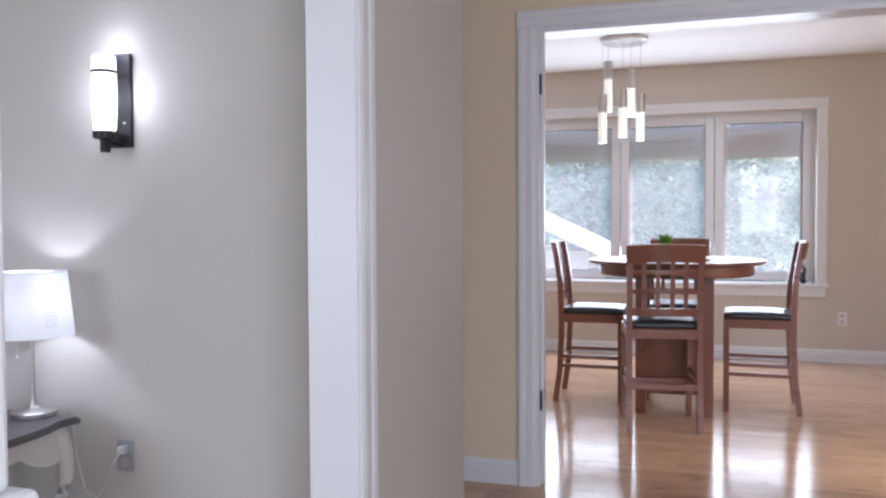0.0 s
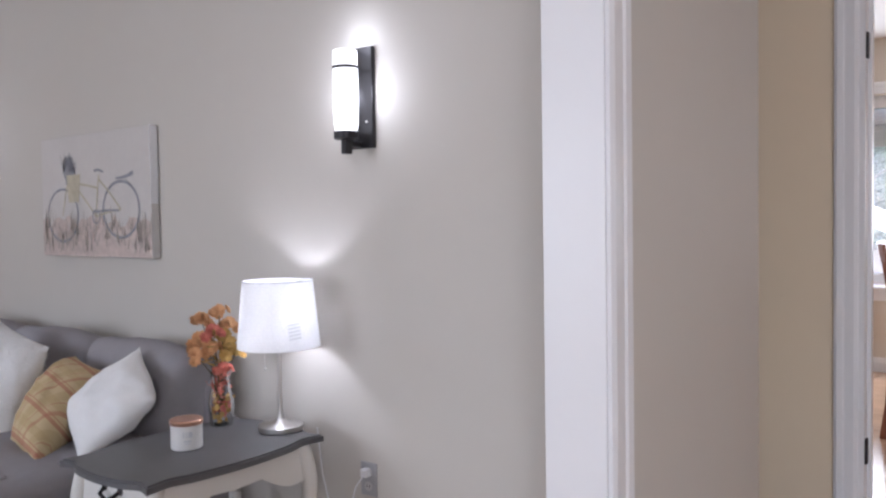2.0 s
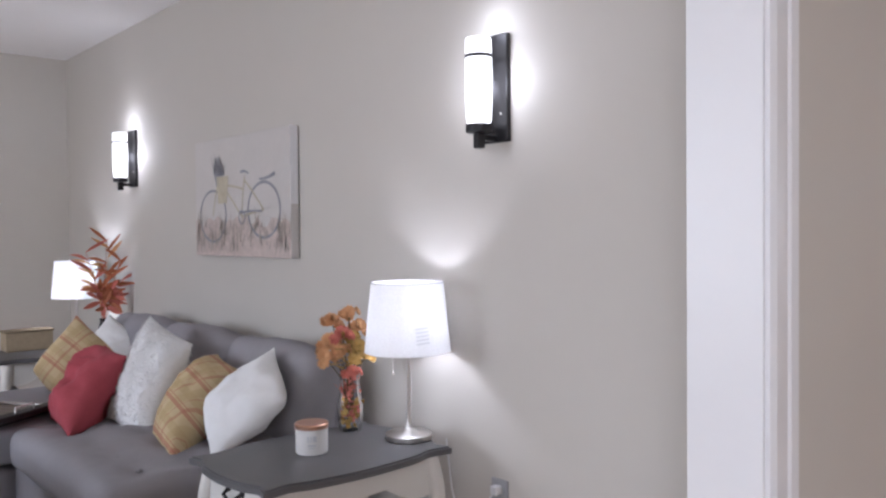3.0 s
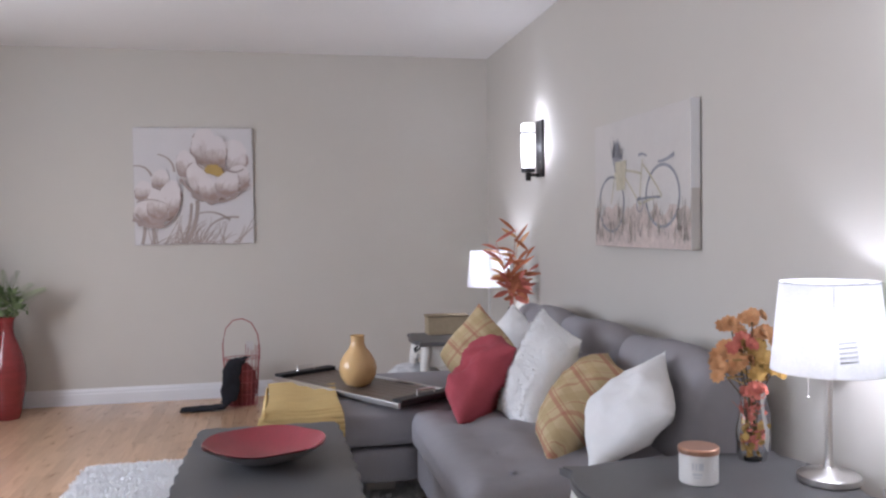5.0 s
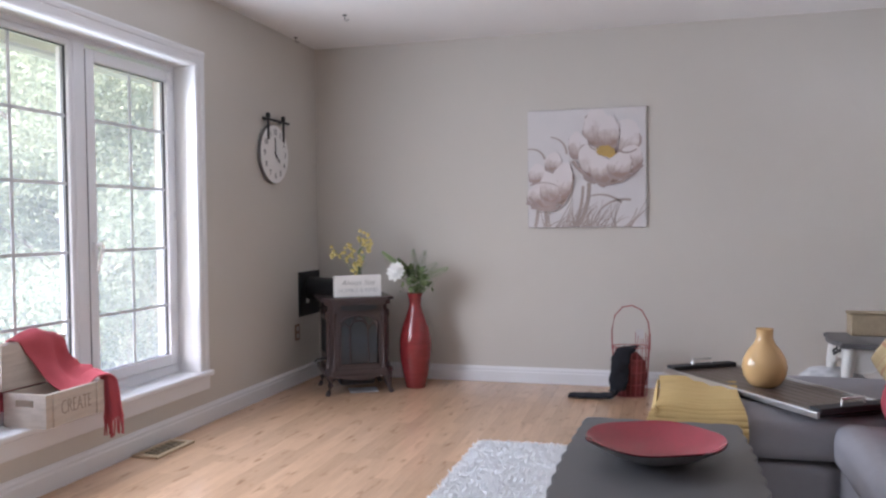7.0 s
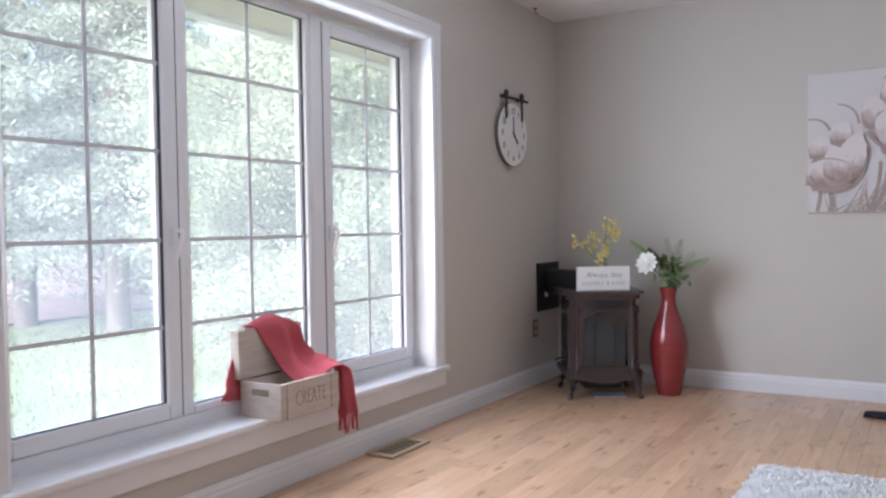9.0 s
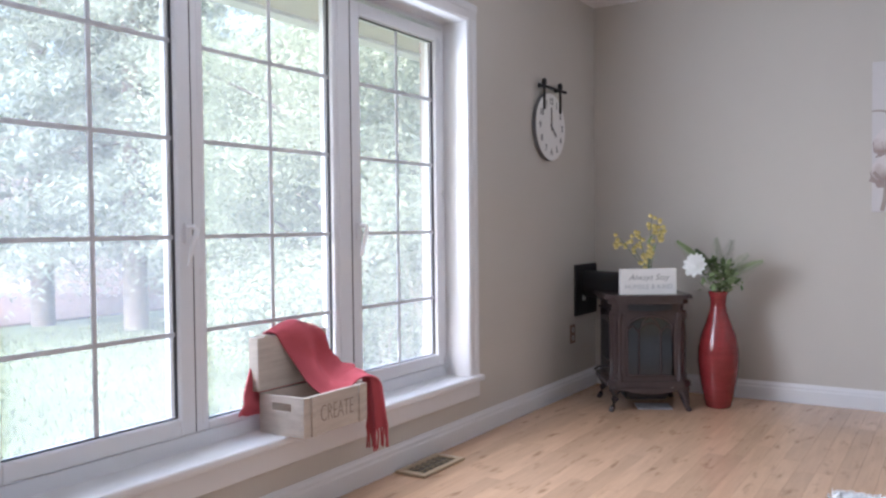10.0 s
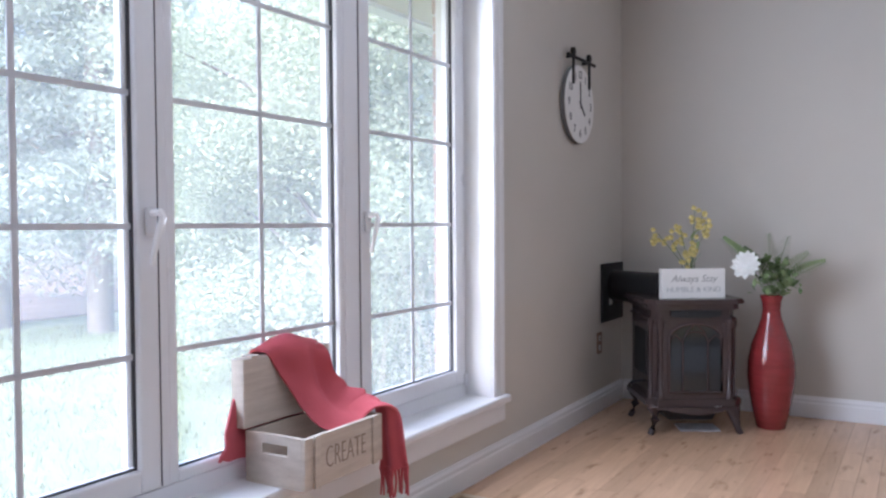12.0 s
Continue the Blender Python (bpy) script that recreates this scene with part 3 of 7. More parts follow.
# ---- canvases ----
BR = [mat("paint_" + n, c, 0.85, vary=0.18, scale=12, bump=0.2, bump_scale=300) for n, c in
      (("pale_petal", (0.62, 0.56, 0.56)), ("petal_shade", (0.4, 0.32, 0.3)), ("brown_line", (0.27, 0.19, 0.16)), ("gold", (0.5, 0.34, 0.12)), ("stem", (0.42, 0.35, 0.32)))]


def blade(bm, pts, w0, w1, off):
    """A brush stroke that follows pts, as a flat ribbon lifted by off."""
    pts = [Vector(p) for p in pts]
    row = []
    for k, p in enumerate(pts):
        d = (pts[min(k + 1, len(pts) - 1)] - pts[max(k - 1, 0)]).normalized()
        n2 = Vector((-d.y, d.x))
        w = w0 + (w1 - w0) * k / (len(pts) - 1)
        row.append((bm.verts.new((*(p + n2 * w), off)), bm.verts.new((*(p - n2 * w), off))))
    for a, b in zip(row, row[1:]):
        bm.faces.new([a[0], a[1], b[1], b[0]])


def petal(bm, cx, cy, rx, ry, turn, off, wob=0.06, seed=0):
    rng = random.Random(seed)
    vs = []
    c, s = math.cos(radians(turn)), math.sin(radians(turn))
    for k in range(26):
        a = 2 * math.pi * k / 26
        r = 1 + rng.uniform(-wob, wob)
        u, v = rx * math.cos(a) * r * (1 - 0.18 * math.sin(a)), ry * math.sin(a) * r
        vs.append(bm.verts.new((cx + u * c - v * s, cy + u * s + v * c, off)))
    bm.faces.new(vs)


def curve(p, q, bend, n=10):
    p, q = Vector(p), Vector(q)
    m = Vector((-(q - p).y, (q - p).x)) * bend
    return [p.lerp(q, k / n) + m * 4 * (k / n) * (1 - k / n) for k in range(n + 1)]


PETAL = bpy.data.materials.new("paint_shaded_petal")
PETAL.use_nodes = True
gn, gl = PETAL.node_tree.nodes, PETAL.node_tree.links
gco, gsep, gno, gad, gmx = gn.new("ShaderNodeTexCoord"), gn.new("ShaderNodeSeparateXYZ"), gn.new("ShaderNodeTexNoise"), gn.new("ShaderNodeMath"), gn.new("ShaderNodeValToRGB")
gno.inputs["Scale"].default_value, gno.inputs["Detail"].default_value = 13, 6
gl.new(gco.outputs["Generated"], gsep.inputs[0])
gl.new(gco.outputs["Object"], gno.inputs["Vector"])
gad.operation = "MULTIPLY_ADD"
gad.inputs[1].default_value = 0.85
gl.new(gno.outputs["Fac"], gad.inputs[0])
gl.new(gsep.outputs["Z"], gad.inputs[2])
gl.new(gad.outputs[0], gmx.inputs[0])
gmx.color_ramp.elements[0].position, gmx.color_ramp.elements[0].color = 0.52, (0.34, 0.245, 0.215, 1)
gmx.color_ramp.elements[1].position, gmx.color_ramp.elements[1].color = 1.0, (0.68, 0.63, 0.63, 1)
gl.new(gmx.outputs[0], gn["Principled BSDF"].inputs["Base Color"])
gn["Principled BSDF"].inputs["Roughness"].default_value = 0.85
flower = thing("canvas_print", "square canvas of brown-shaded white tulip blooms", "wall art", (-0.522, YN - 0.004, 1.495))
put_box("canvas", (-0.4, -0.022, -0.405, 0.4, 0, 0.405), CANVAS, flower, bevel=0.004)
FM = pose(0, -0.0225, 0, 90, 0, 0)
PETALS = [(0.08, 0.275, 0.085, 0.12, 8), (0.25, 0.19, 0.1, 0.125, -25), (-0.05, 0.16, 0.06, 0.08, 20), (0.3, 0.06, 0.07, 0.08, -20),
          (0.04, 0.04, 0.075, 0.12, 25), (0.17, 0.0, 0.12, 0.075, 8), (-0.33, -0.03, 0.055, 0.06, 10), (-0.22, 0.05, 0.05, 0.06, -15),
          (0.155, 0.24, 0.06, 0.1, -4), (0.1, -0.005, 0.06, 0.1, 14), (0.23, 0.02, 0.065, 0.085, -28), (-0.17, -0.1, 0.07, 0.13, -18), (-0.29, -0.18, 0.1, 0.085, 0), (-0.25, -0.13, 0.055, 0.1, 8)]
layer = 0.0
for k, (cx, cy, rx, ry, tn) in enumerate(PETALS):
    layer += 0.0012
    bm = bmesh.new()
    petal(bm, cx, cy - 0.012, rx * 1.2, ry * 1.13, tn, layer, 0.09, k)
    bmesh.ops.transform(bm, matrix=FM, verts=bm.verts)
    part("painted_shade", bm, BR[2 if k in (5, 11, 14) else 1], flower)
    bm = bmesh.new()
    petal(bm, cx, cy + 0.006, rx * 1.13, ry * 1.06, tn, layer + 0.0006, 0.05, k + 40)
    bmesh.ops.transform(bm, matrix=FM, verts=bm.verts)
    part("painted_petal", bm, PETAL, flower)
    for q in (-0.3, 0.25):
        bm = bmesh.new()
        c, s = math.cos(radians(tn)), math.sin(radians(tn))
        a, b = (q * rx, -ry * 0.75), (q * rx * 1.2, ry * (0.1 + 0.3 * abs(q)))
        blade(bm, curve((cx + a[0] * c - a[1] * s, cy + a[0] * s + a[1] * c), (cx + b[0] * c - b[1] * s, cy + b[0] * s + b[1] * c), 0.05), 0.0022, 0.0006, layer + 0.001)
        bmesh.ops.transform(bm, matrix=FM, verts=bm.verts)
        part("painted_vein", bm, BR[1], flower)
for p, q, b, w in (((-0.09, 0.05), (0.38, 0.01), -0.3, 0.012), ((-0.39, -0.19), (-0.1, -0.16), -0.38, 0.01), ((-0.38, -0.11), (-0.19, -0.12), 0.12, 0.005), ((0.02, 0.2), (0.07, 0.12), -0.2, 0.006), ((0.2, 0.13), (0.34, 0.12), -0.2, 0.008)):
    bm = bmesh.new()
    blade(bm, curve(p, q, b, 16), w, w * 0.5, layer + 0.0014)
    bmesh.ops.transform(bm, matrix=FM, verts=bm.verts)
    part("painted_shade", bm, BR[1], flower)
bm = bmesh.new()
petal(bm, 0.14, 0.11, 0.066, 0.04, -15, layer + 0.0004, 0.15, 77)
bmesh.ops.transform(bm, matrix=FM, verts=bm.verts)
part("painted_centre", bm, BR[3], flower)
bm = bmesh.new()
for p, q, b, w in (((0.02, -0.1), (-0.06, -0.4), 0.08, 0.014), ((-0.02, -0.12), (-0.08, -0.4), 0.05, 0.01), ((-0.28, -0.26), (-0.27, -0.4), 0.0, 0.012), ((-0.33, -0.26), (-0.35, -0.4), 0.03, 0.012)):
    blade(bm, curve(p, q, b), w, w * 0.9, 0.001)
rng = random.Random(5)
for k in range(60):
    x = rng.uniform(-0.1, 0.05) if k < 16 else rng.uniform(-0.3, 0.3)
    blade(bm, curve((x, -0.4), (x + rng.uniform(-0.06, 0.14), -0.4 + rng.uniform(0.06, 0.2)), rng.uniform(-0.1, 0.1)), 0.004, 0.001, 0.0014 + 0.00002 * k)
for p, q, b in (((-0.4, 0.14), (-0.28, 0.07), 0.2), ((-0.24, 0.22), (-0.13, 0.1), 0.2), ((0.0, -0.2), (0.24, -0.24), 0.15), ((0.05, -0.37), (0.3, -0.22), 0.2)):
    blade(bm, curve(p, q, b), 0.004, 0.008, 0.0008)
bmesh.ops.transform(bm, matrix=FM, verts=bm.verts)
part("painted_stems", bm, BR[4], flower)["kind"] = "stuff"

bike = thing("canvas_print", "pale canvas of a vintage bicycle in tall grass", "wall art", (XE - 0.004, 2.924, 1.37), 0)
put_box("canvas", (-0.038, -0.468, -0.285, 0, 0.468, 0.285), mat("grey_canvas_cloth", (0.6, 0.57, 0.545), 0.9, vary=0.06, scale=4, bump=0.25, bump_scale=600), bike, bevel=0.004)
# White strip paints the lamp light on the upper side edge
put_box("lit_canvas_edge", (-0.0382, -0.4695, -0.05, -0.002, -0.4675, 0.285), TRIM, bike, label="canvas edge whitened where lamp light falls")
BM = Matrix.Translation((-0.0385, 0, 0)) @ Matrix(((0, 0, -1, 0), (-1, 0, 0, 0), (0, 1, 0, 0), (0, 0, 0, 1)))
INK = [mat("paint_" + n, c, 0.85, vary=0.2, scale=30) for n, c in (("dark_ink", (0.33, 0.33, 0.36)), ("straw", (0.55, 0.5, 0.38)), ("olive", (0.42, 0.38, 0.33)), ("blush", (0.6, 0.5, 0.46)))]


def painted(name, material, build, parent=bike, m=BM):
    bm = bmesh.new()
    build(bm)
    bmesh.ops.transform(bm, matrix=m, verts=bm.verts)
    ob = part(name, bm, material, parent)
    if name in ("painted_grass", "painted_detail"):
        ob["kind"] = "stuff"


def ring(cx, cy, rx, ry, a0=0, a1=360, n=40):
    return [(cx + rx * math.cos(radians(a0 + (a1 - a0) * k / n)), cy + ry * math.sin(radians(a0 + (a1 - a0) * k / n))) for k in range(n + 1)]


def ground_wash(bm):
    r2 = random.Random(3)
    vs = [bm.verts.new((-0.466, -0.283, 0.0003)), bm.verts.new((0.466, -0.283, 0.0003))]
    for k in range(24):
        vs.append(bm.verts.new((0.466 - 0.932 * k / 23, -0.12 + r2.uniform(-0.03, 0.04), 0.0003)))
    bm.faces.new(vs)


painted("painted_ground", INK[3], ground_wash)
painted("painted_wheel", INK[0], lambda bm: (blade(bm, ring(0.235, -0.07, 0.145, 0.125), 0.007, 0.007, 0.0012)))
painted("painted_wheel", INK[0], lambda bm: (blade(bm, ring(-0.27, -0.09, 0.14, 0.125), 0.006, 0.006, 0.0012)))


def bike_frame(bm):
    for p, q in (((-0.27, -0.09), (-0.2, 0.1)), ((-0.2, 0.08), (0.03, -0.1)), ((0.03, -0.1), (0.06, 0.09)), ((0.06, 0.07), (0.235, -0.07)), ((0.03, -0.1), (0.235, -0.07)), ((-0.19, 0.06), (0.05, 0.03))):
        blade(bm, curve(p, q, 0.02), 0.005, 0.005, 0.0015)


painted("painted_frame", INK[1], bike_frame)


def bike_dark(bm):
    blade(bm, curve((0.02, 0.11), (0.1, 0.1), 0.1), 0.007, 0.004, 0.0018)
    blade(bm, curve((0.2, 0.07), (0.34, 0.09), -0.05), 0.005, 0.009, 0.0018)
    blade(bm, ring(0.03, -0.1, 0.03, 0.03), 0.004, 0.004, 0.0018)
    blade(bm, curve((0.0, -0.08), (0.22, -0.075), 0.02), 0.005, 0.005, 0.0019)
    petal(bm, -0.2, 0.1, 0.045, 0.09, 5, 0.0008, 0.2, 8)
    r2 = random.Random(9)
    for k in range(30):
        a = (-0.19 + r2.uniform(-0.06, 0.06), 0.1 + r2.uniform(0, 0.05))
        blade(bm, curve(a, (a[0] + r2.uniform(-0.05, 0.05), a[1] + r2.uniform(0.03, 0.08)), 0.1, 4), 0.004, 0.001, 0.001)


painted("painted_detail", INK[0], bike_dark)
painted("painted_basket", INK[1], lambda bm: bm.faces.new([bm.verts.new((*v, 0.0022)) for v in ((-0.21, -0.03), (-0.12, -0.03), (-0.1, 0.1), (-0.225, 0.1))]))


def grasses(bm):
    r2 = random.Random(4)
    for k in range(150):
        x = r2.uniform(-0.46, 0.46)
        y = r2.uniform(-0.27, -0.14)
        blade(bm, curve((x, y), (x + r2.uniform(-0.02, 0.02), y + r2.uniform(0.02, 0.1)), r2.uniform(-0.1, 0.1), 4), 0.0035, 0.001, 0.002)


painted("painted_grass", INK[2], grasses)


# ---- sofa ----
def soft_box(name, x0, y0, z0, x1, y1, z1, parent, material=GREY_FABRIC, r=0.05, puff=0.02, label="", sag=0.0, cuts=7, tufts=(), rough=0.003):
    """An upholstered block with round edges and a slightly puffed top."""
    bm = bmesh.new()
    box(bm, x0, y0, z0, x1, y1, z1)
    bmesh.ops.subdivide_edges(bm, edges=bm.edges[:], cuts=cuts, use_grid_fill=True)
    cx, cy, cz = (x0 + x1) / 2, (y0 + y1) / 2, (z0 + z1) / 2
    hx, hy, hz = (x1 - x0) / 2, (y1 - y0) / 2, (z1 - z0) / 2
    for v in bm.verts:
        p = Vector((v.co.x - cx, v.co.y - cy, v.co.z - cz))
        q = Vector((max(-hx + r, min(hx - r, p.x)), max(-hy + r, min(hy - r, p.y)), max(-hz + r, min(hz - r, p.z))))
        d = p - q
        if d.length > 1e-6:
            p = q + d.normalized() * min(d.length, r) if d.length > r else p
        u, w = 1 - (p.x / hx) ** 2, 1 - (p.y / hy) ** 2
        if p.z > hz * 0.5:
            p.z += puff * max(0, u) * max(0, w) - sag
        if p.z > hz * 0.4:
            for tx, ty in tufts:
                d2 = (p.x + cx - tx) ** 2 + (p.y + cy - ty) ** 2
                p.z -= 0.016 * math.exp(-d2 / 0.0016) + 0.008 * math.exp(-d2 / 0.008)
        p += rough * Vector((noise.noise(p * 9), noise.noise(p * 9 + Vector((5, 0, 0))), noise.noise(p * 8 + Vector((0, 7, 0)))))
        v.co = p + Vector((cx, cy, cz))
    ob = part(name, bm, material, parent, label, smooth=80)
    return ob


sofa = thing("sectional_sofa", "grey fabric sectional sofa with tufted seat and chaise", "sofa")
soft_box("base", 0.6, 1.93, 0.1, 1.54, 3.98, 0.27, sofa, r=0.03, puff=0)
TUFTS = [(x, y) for x in (0.74, 0.93, 1.12) for y in (2.06, 2.27, 2.48, 2.69, 2.9)]
soft_box("seat_cushion", 0.565, 1.92, 0.265, 1.36, 3.0, 0.435, sofa, r=0.065, puff=0.025, cuts=31, tufts=TUFTS)
soft_box("chaise_base", 0.02, 3.0, 0.12, 0.62, 3.88, 0.27, sofa, r=0.03, puff=0)
soft_box("chaise_cushion", 0.02, 2.99, 0.268, 1.36, 3.9, 0.435, sofa, r=0.05, puff=0.015)
for y0, y1 in ((1.94, 2.62), (2.62, 3.3), (3.3, 3.98)):
    c = soft_box("back_cushion", -0.11, y0 + 0.004, -0.05, 0.11, y1 - 0.004, 0.33, sofa, r=0.075, puff=0.03, cuts=12, rough=0.012)
    c.matrix_local = pose(1.36, 0, 0.42, 0, 12, 0)
soft_box("back_frame", 1.42, 1.93, 0.1, 1.56, 3.98, 0.66, sofa, r=0.05, puff=0)
for x, y in ((0.07, 3.06), (0.07, 3.8), (0.66, 2.0), (1.48, 2.0), (1.48, 3.9), (0.66, 3.8)):
    bm = bmesh.new()
    lathe(bm, [(0.0, 0.0), (0.016, 0.0), (0.024, 0.12), (0.0, 0.12)], 16, (x, y, 0))
    part("leg", bm, BLACK_IRON, sofa)
for x, y in TUFTS:
    bm = bmesh.new()
    lathe(bm, [(0.0, 0.0), (0.012, 0.001), (0.013, 0.004), (0.008, 0.008), (0.0, 0.009)], 14, (x, y, 0.425))
    part("button", bm, GREY_FABRIC, sofa, smooth=60)

PLAID = bpy.data.materials.new("yellow_red_plaid")
PLAID.use_nodes = True
pn, pl = PLAID.node_tree.nodes, PLAID.node_tree.links
pco = pn.new("ShaderNodeTexCoord")
sep = pn.new("ShaderNodeSeparateXYZ")
pl.new(pco.outputs["Object"], sep.inputs[0])
last = None


def plaid_band(axis, period, shift, wide, colour, share):
    """A woven stripe across the cloth."""
    global last
    a = pn.new("ShaderNodeMath")
    a.operation = "MULTIPLY_ADD"
    a.inputs[1].default_value, a.inputs[2].default_value = 1 / period, shift + 10
    pl.new(sep.outputs[axis], a.inputs[0])
    f = pn.new("ShaderNodeMath")
    f.operation = "FRACT"
    pl.new(a.outputs[0], f.inputs[0])
    g = pn.new("ShaderNodeMath")
    g.operation = "LESS_THAN"
    g.inputs[1].default_value = wide / period
    pl.new(f.outputs[0], g.inputs[0])
    h = pn.new("ShaderNodeMath")
    h.operation = "MULTIPLY"
    h.inputs[1].default_value = share
    pl.new(g.outputs[0], h.inputs[0])
    mx = pn.new("ShaderNodeMix")
    mx.data_type = "RGBA"
    if last is None:
        mx.inputs["A"].default_value = (0.59, 0.465, 0.27, 1)
    else:
        pl.new(last, mx.inputs["A"])
    mx.inputs["B"].default_value = (*colour, 1)
    pl.new(h.outputs[0], mx.inputs["Factor"])
    last = mx.outputs["Result"]


plaid_band("X", 0.112, 0.1, 0.03, (0.46, 0.33, 0.17), 0.45)
plaid_band("Z", 0.112, 0.2, 0.03, (0.46, 0.33, 0.17), 0.45)
plaid_band("X", 0.112, 0.55, 0.011, (0.42, 0.14, 0.1), 0.5)
plaid_band("Z", 0.112, 0.6, 0.014, (0.42, 0.14, 0.1), 0.62)
plaid_band("X", 0.112, 0.78, 0.004, (0.42, 0.14, 0.1), 0.45)
plaid_band("Z", 0.112, 0.42, 0.005, (0.42, 0.14, 0.1), 0.5)
pb = pn["Principled BSDF"]
pl.new(last, pb.inputs["Base Color"])
pb.inputs["Roughness"].default_value = 0.95
weave = pn.new("ShaderNodeTexNoise")
weave.inputs["Scale"].default_value = 400
wb = pn.new("ShaderNodeBump")
wb.inputs["Strength"].default_value, wb.inputs["Distance"].default_value = 0.4, 0.003
pl.new(weave.outputs["Fac"], wb.inputs["Height"])
pl.new(wb.outputs["Normal"], pb.inputs["Normal"])


def pillow(label, material, centre, tip, facing, thick=0.16, seed=0, crease=0.012, fur=False, along=None):
    """A square cushion: one corner at tip, its face turned towards facing; or, with along, its lower edge along that vector and tip pointing up its face."""
    t = thing("cushion", label, "cushion", (0, 0, 0), 0, "sofa cushions")
    diag = Vector(tip) - Vector(centre)
    size = diag.length * math.sqrt(2)
    up = diag.normalized()
    f = Vector(facing or (0, -1, 0))
    f = (f - up * f.dot(up)).normalized()
    side = up.cross(f)
    basis = Matrix((side, -f, up)).transposed().to_4x4()
    t.matrix_world = Matrix.Translation(centre) @ basis @ pose(0, 0, 0, 0, 45, 0)
    hx = hz = size / 2
    skew = 0.0
    if along is not None:
        hx = Vector(along).length / 2
        side = -Vector(along).normalized()
        f = side.cross(up).normalized()
        skew, hz = diag.dot(side), diag.dot(f.cross(side))
        t.matrix_world = Matrix.Translation(centre) @ Matrix((side, -f, f.cross(side))).transposed().to_4x4()
    bm = bmesh.new()
    n = 26
    def surf(sign):
        def g(u, v):
            a, b = 2 * u - 1, 2 * v - 1
            pull = 1 - (0.24 * max(0.0, a * b) ** 1.5 if along is None else 0.05 * (a * b) ** 2)
            x = a * hx * (1 - 0.1 * (1 - b * b) * a * a) * pull
            z = b * hz * (1 - 0.1 * (1 - a * a) * b * b) * pull
            x += skew * b * pull
            full = (max(0, 1 - a * a) * max(0, 1 - b * b)) ** 0.58
            p = Vector((x, 0, z))
            wr = crease * (noise.noise(Vector((a * 2.2, b * 2.2, seed * 3.1 + sign))) + 0.5 * noise.noise(Vector((a * 6, b * 6, seed + sign))))
            return (x, sign * (thick / 2 * full + wr * full), z)
        return g
    for sgn in (-1, 1):
        sheet(bm, n, n, surf(sgn))
    bmesh.ops.remove_doubles(bm, verts=bm.verts, dist=0.0005)
    part("cover", bm, material, t, smooth=80)
    if fur:
        rr = random.Random(seed)
        vs, fs = [], []
        for k in range(5200):
            u, v = rr.random(), rr.random()
            sg = rr.choice((-1, -1, 1))
            p = Vector(surf(sg)(u, v))
            d = Vector((rr.uniform(-1, 1), sg * 1.1, rr.uniform(-1.3, 0.6))).normalized() * rr.uniform(0.008, 0.018)
            w = Vector((rr.uniform(-1, 1), 0, rr.uniform(-1, 1))).normalized() * 0.0016
            i = len(vs)
            vs += [p - w, p + w, p + d]
            fs.append((i, i + 1, i + 2))
        me = bpy.data.meshes.new("pile")
        me.from_pydata(vs, [], fs)
        me.materials.append(mat("white_fur", (0.88, 0.875, 0.87), 0.95, vary=0.03, scale=10, spec=0.1))
        o = new("pile", me)
        o.parent = t
        o["kind"] = "stuff"
    return t


pillow("white cotton cushion with a stitched pattern", WHITE_FABRIC, (1.13, 2.08, 0.59), (1.3, 2.16, 0.765), (-0.66, -0.1, 0.74), 0.16, 1, 0.02)
pillow("yellow and red plaid cushion on the seat", PLAID, (1.08, 2.366, 0.555), (1.275, 2.475, 0.685), None, 0.22, 2, 0.02, along=(0.07, 0.35, 0.02))
pillow("fluffy white cushion leaning on the sofa back", WHITE_FABRIC, (1.05, 2.745, 0.59), (1.182, 2.825, 0.795), None, 0.2, 3, 0.02, fur=True, along=(-0.045, 0.36, 0.1))
pillow("crimson velvet cushion with deep creases", RED_FABRIC, (0.86, 2.92, 0.565), (1.005, 2.99, 0.705), None, 0.23, 4, 0.045, along=(0.05, 0.42, 0.0))
pillow("yellow and red plaid cushion behind the crimson one", PLAID, (0.965, 3.4, 0.585), (0.995, 3.49, 0.815), (-0.42, -0.8, 0.39), 0.16, 5)
pillow("white cushion tucked at the sofa's far end", WHITE_FABRIC, (1.23, 3.7, 0.57), (1.26, 3.82, 0.775), (-0.45, -0.8, 0.35), 0.16, 6)


# ---- end tables ----
def waved(x0, y0, x1, y1, depth=0.018, waves=2):
    """A table-top outline with serpentine edges and snipped corners."""
    def edge(p, q, nx, ny):
        out = []
        for k in range(0, 24):
            t = k / 24
            amp = depth * (math.sin(math.pi * t) ** 2 * 1.2 - 0.9 * math.exp(-((t - 0.12) / 0.07) ** 2) - 0.9 * math.exp(-((t - 0.88) / 0.07) ** 2))
            out.append((p[0] + (q[0] - p[0]) * t + nx * amp, p[1] + (q[1] - p[1]) * t + ny * amp))
        return out
    return edge((x0, y0), (x1, y0), 0, -1) + edge((x1, y0), (x1, y1), 1, 0) + edge((x1, y1), (x0, y1), 0, 1) + edge((x0, y1), (x0, y0), -1, 0)


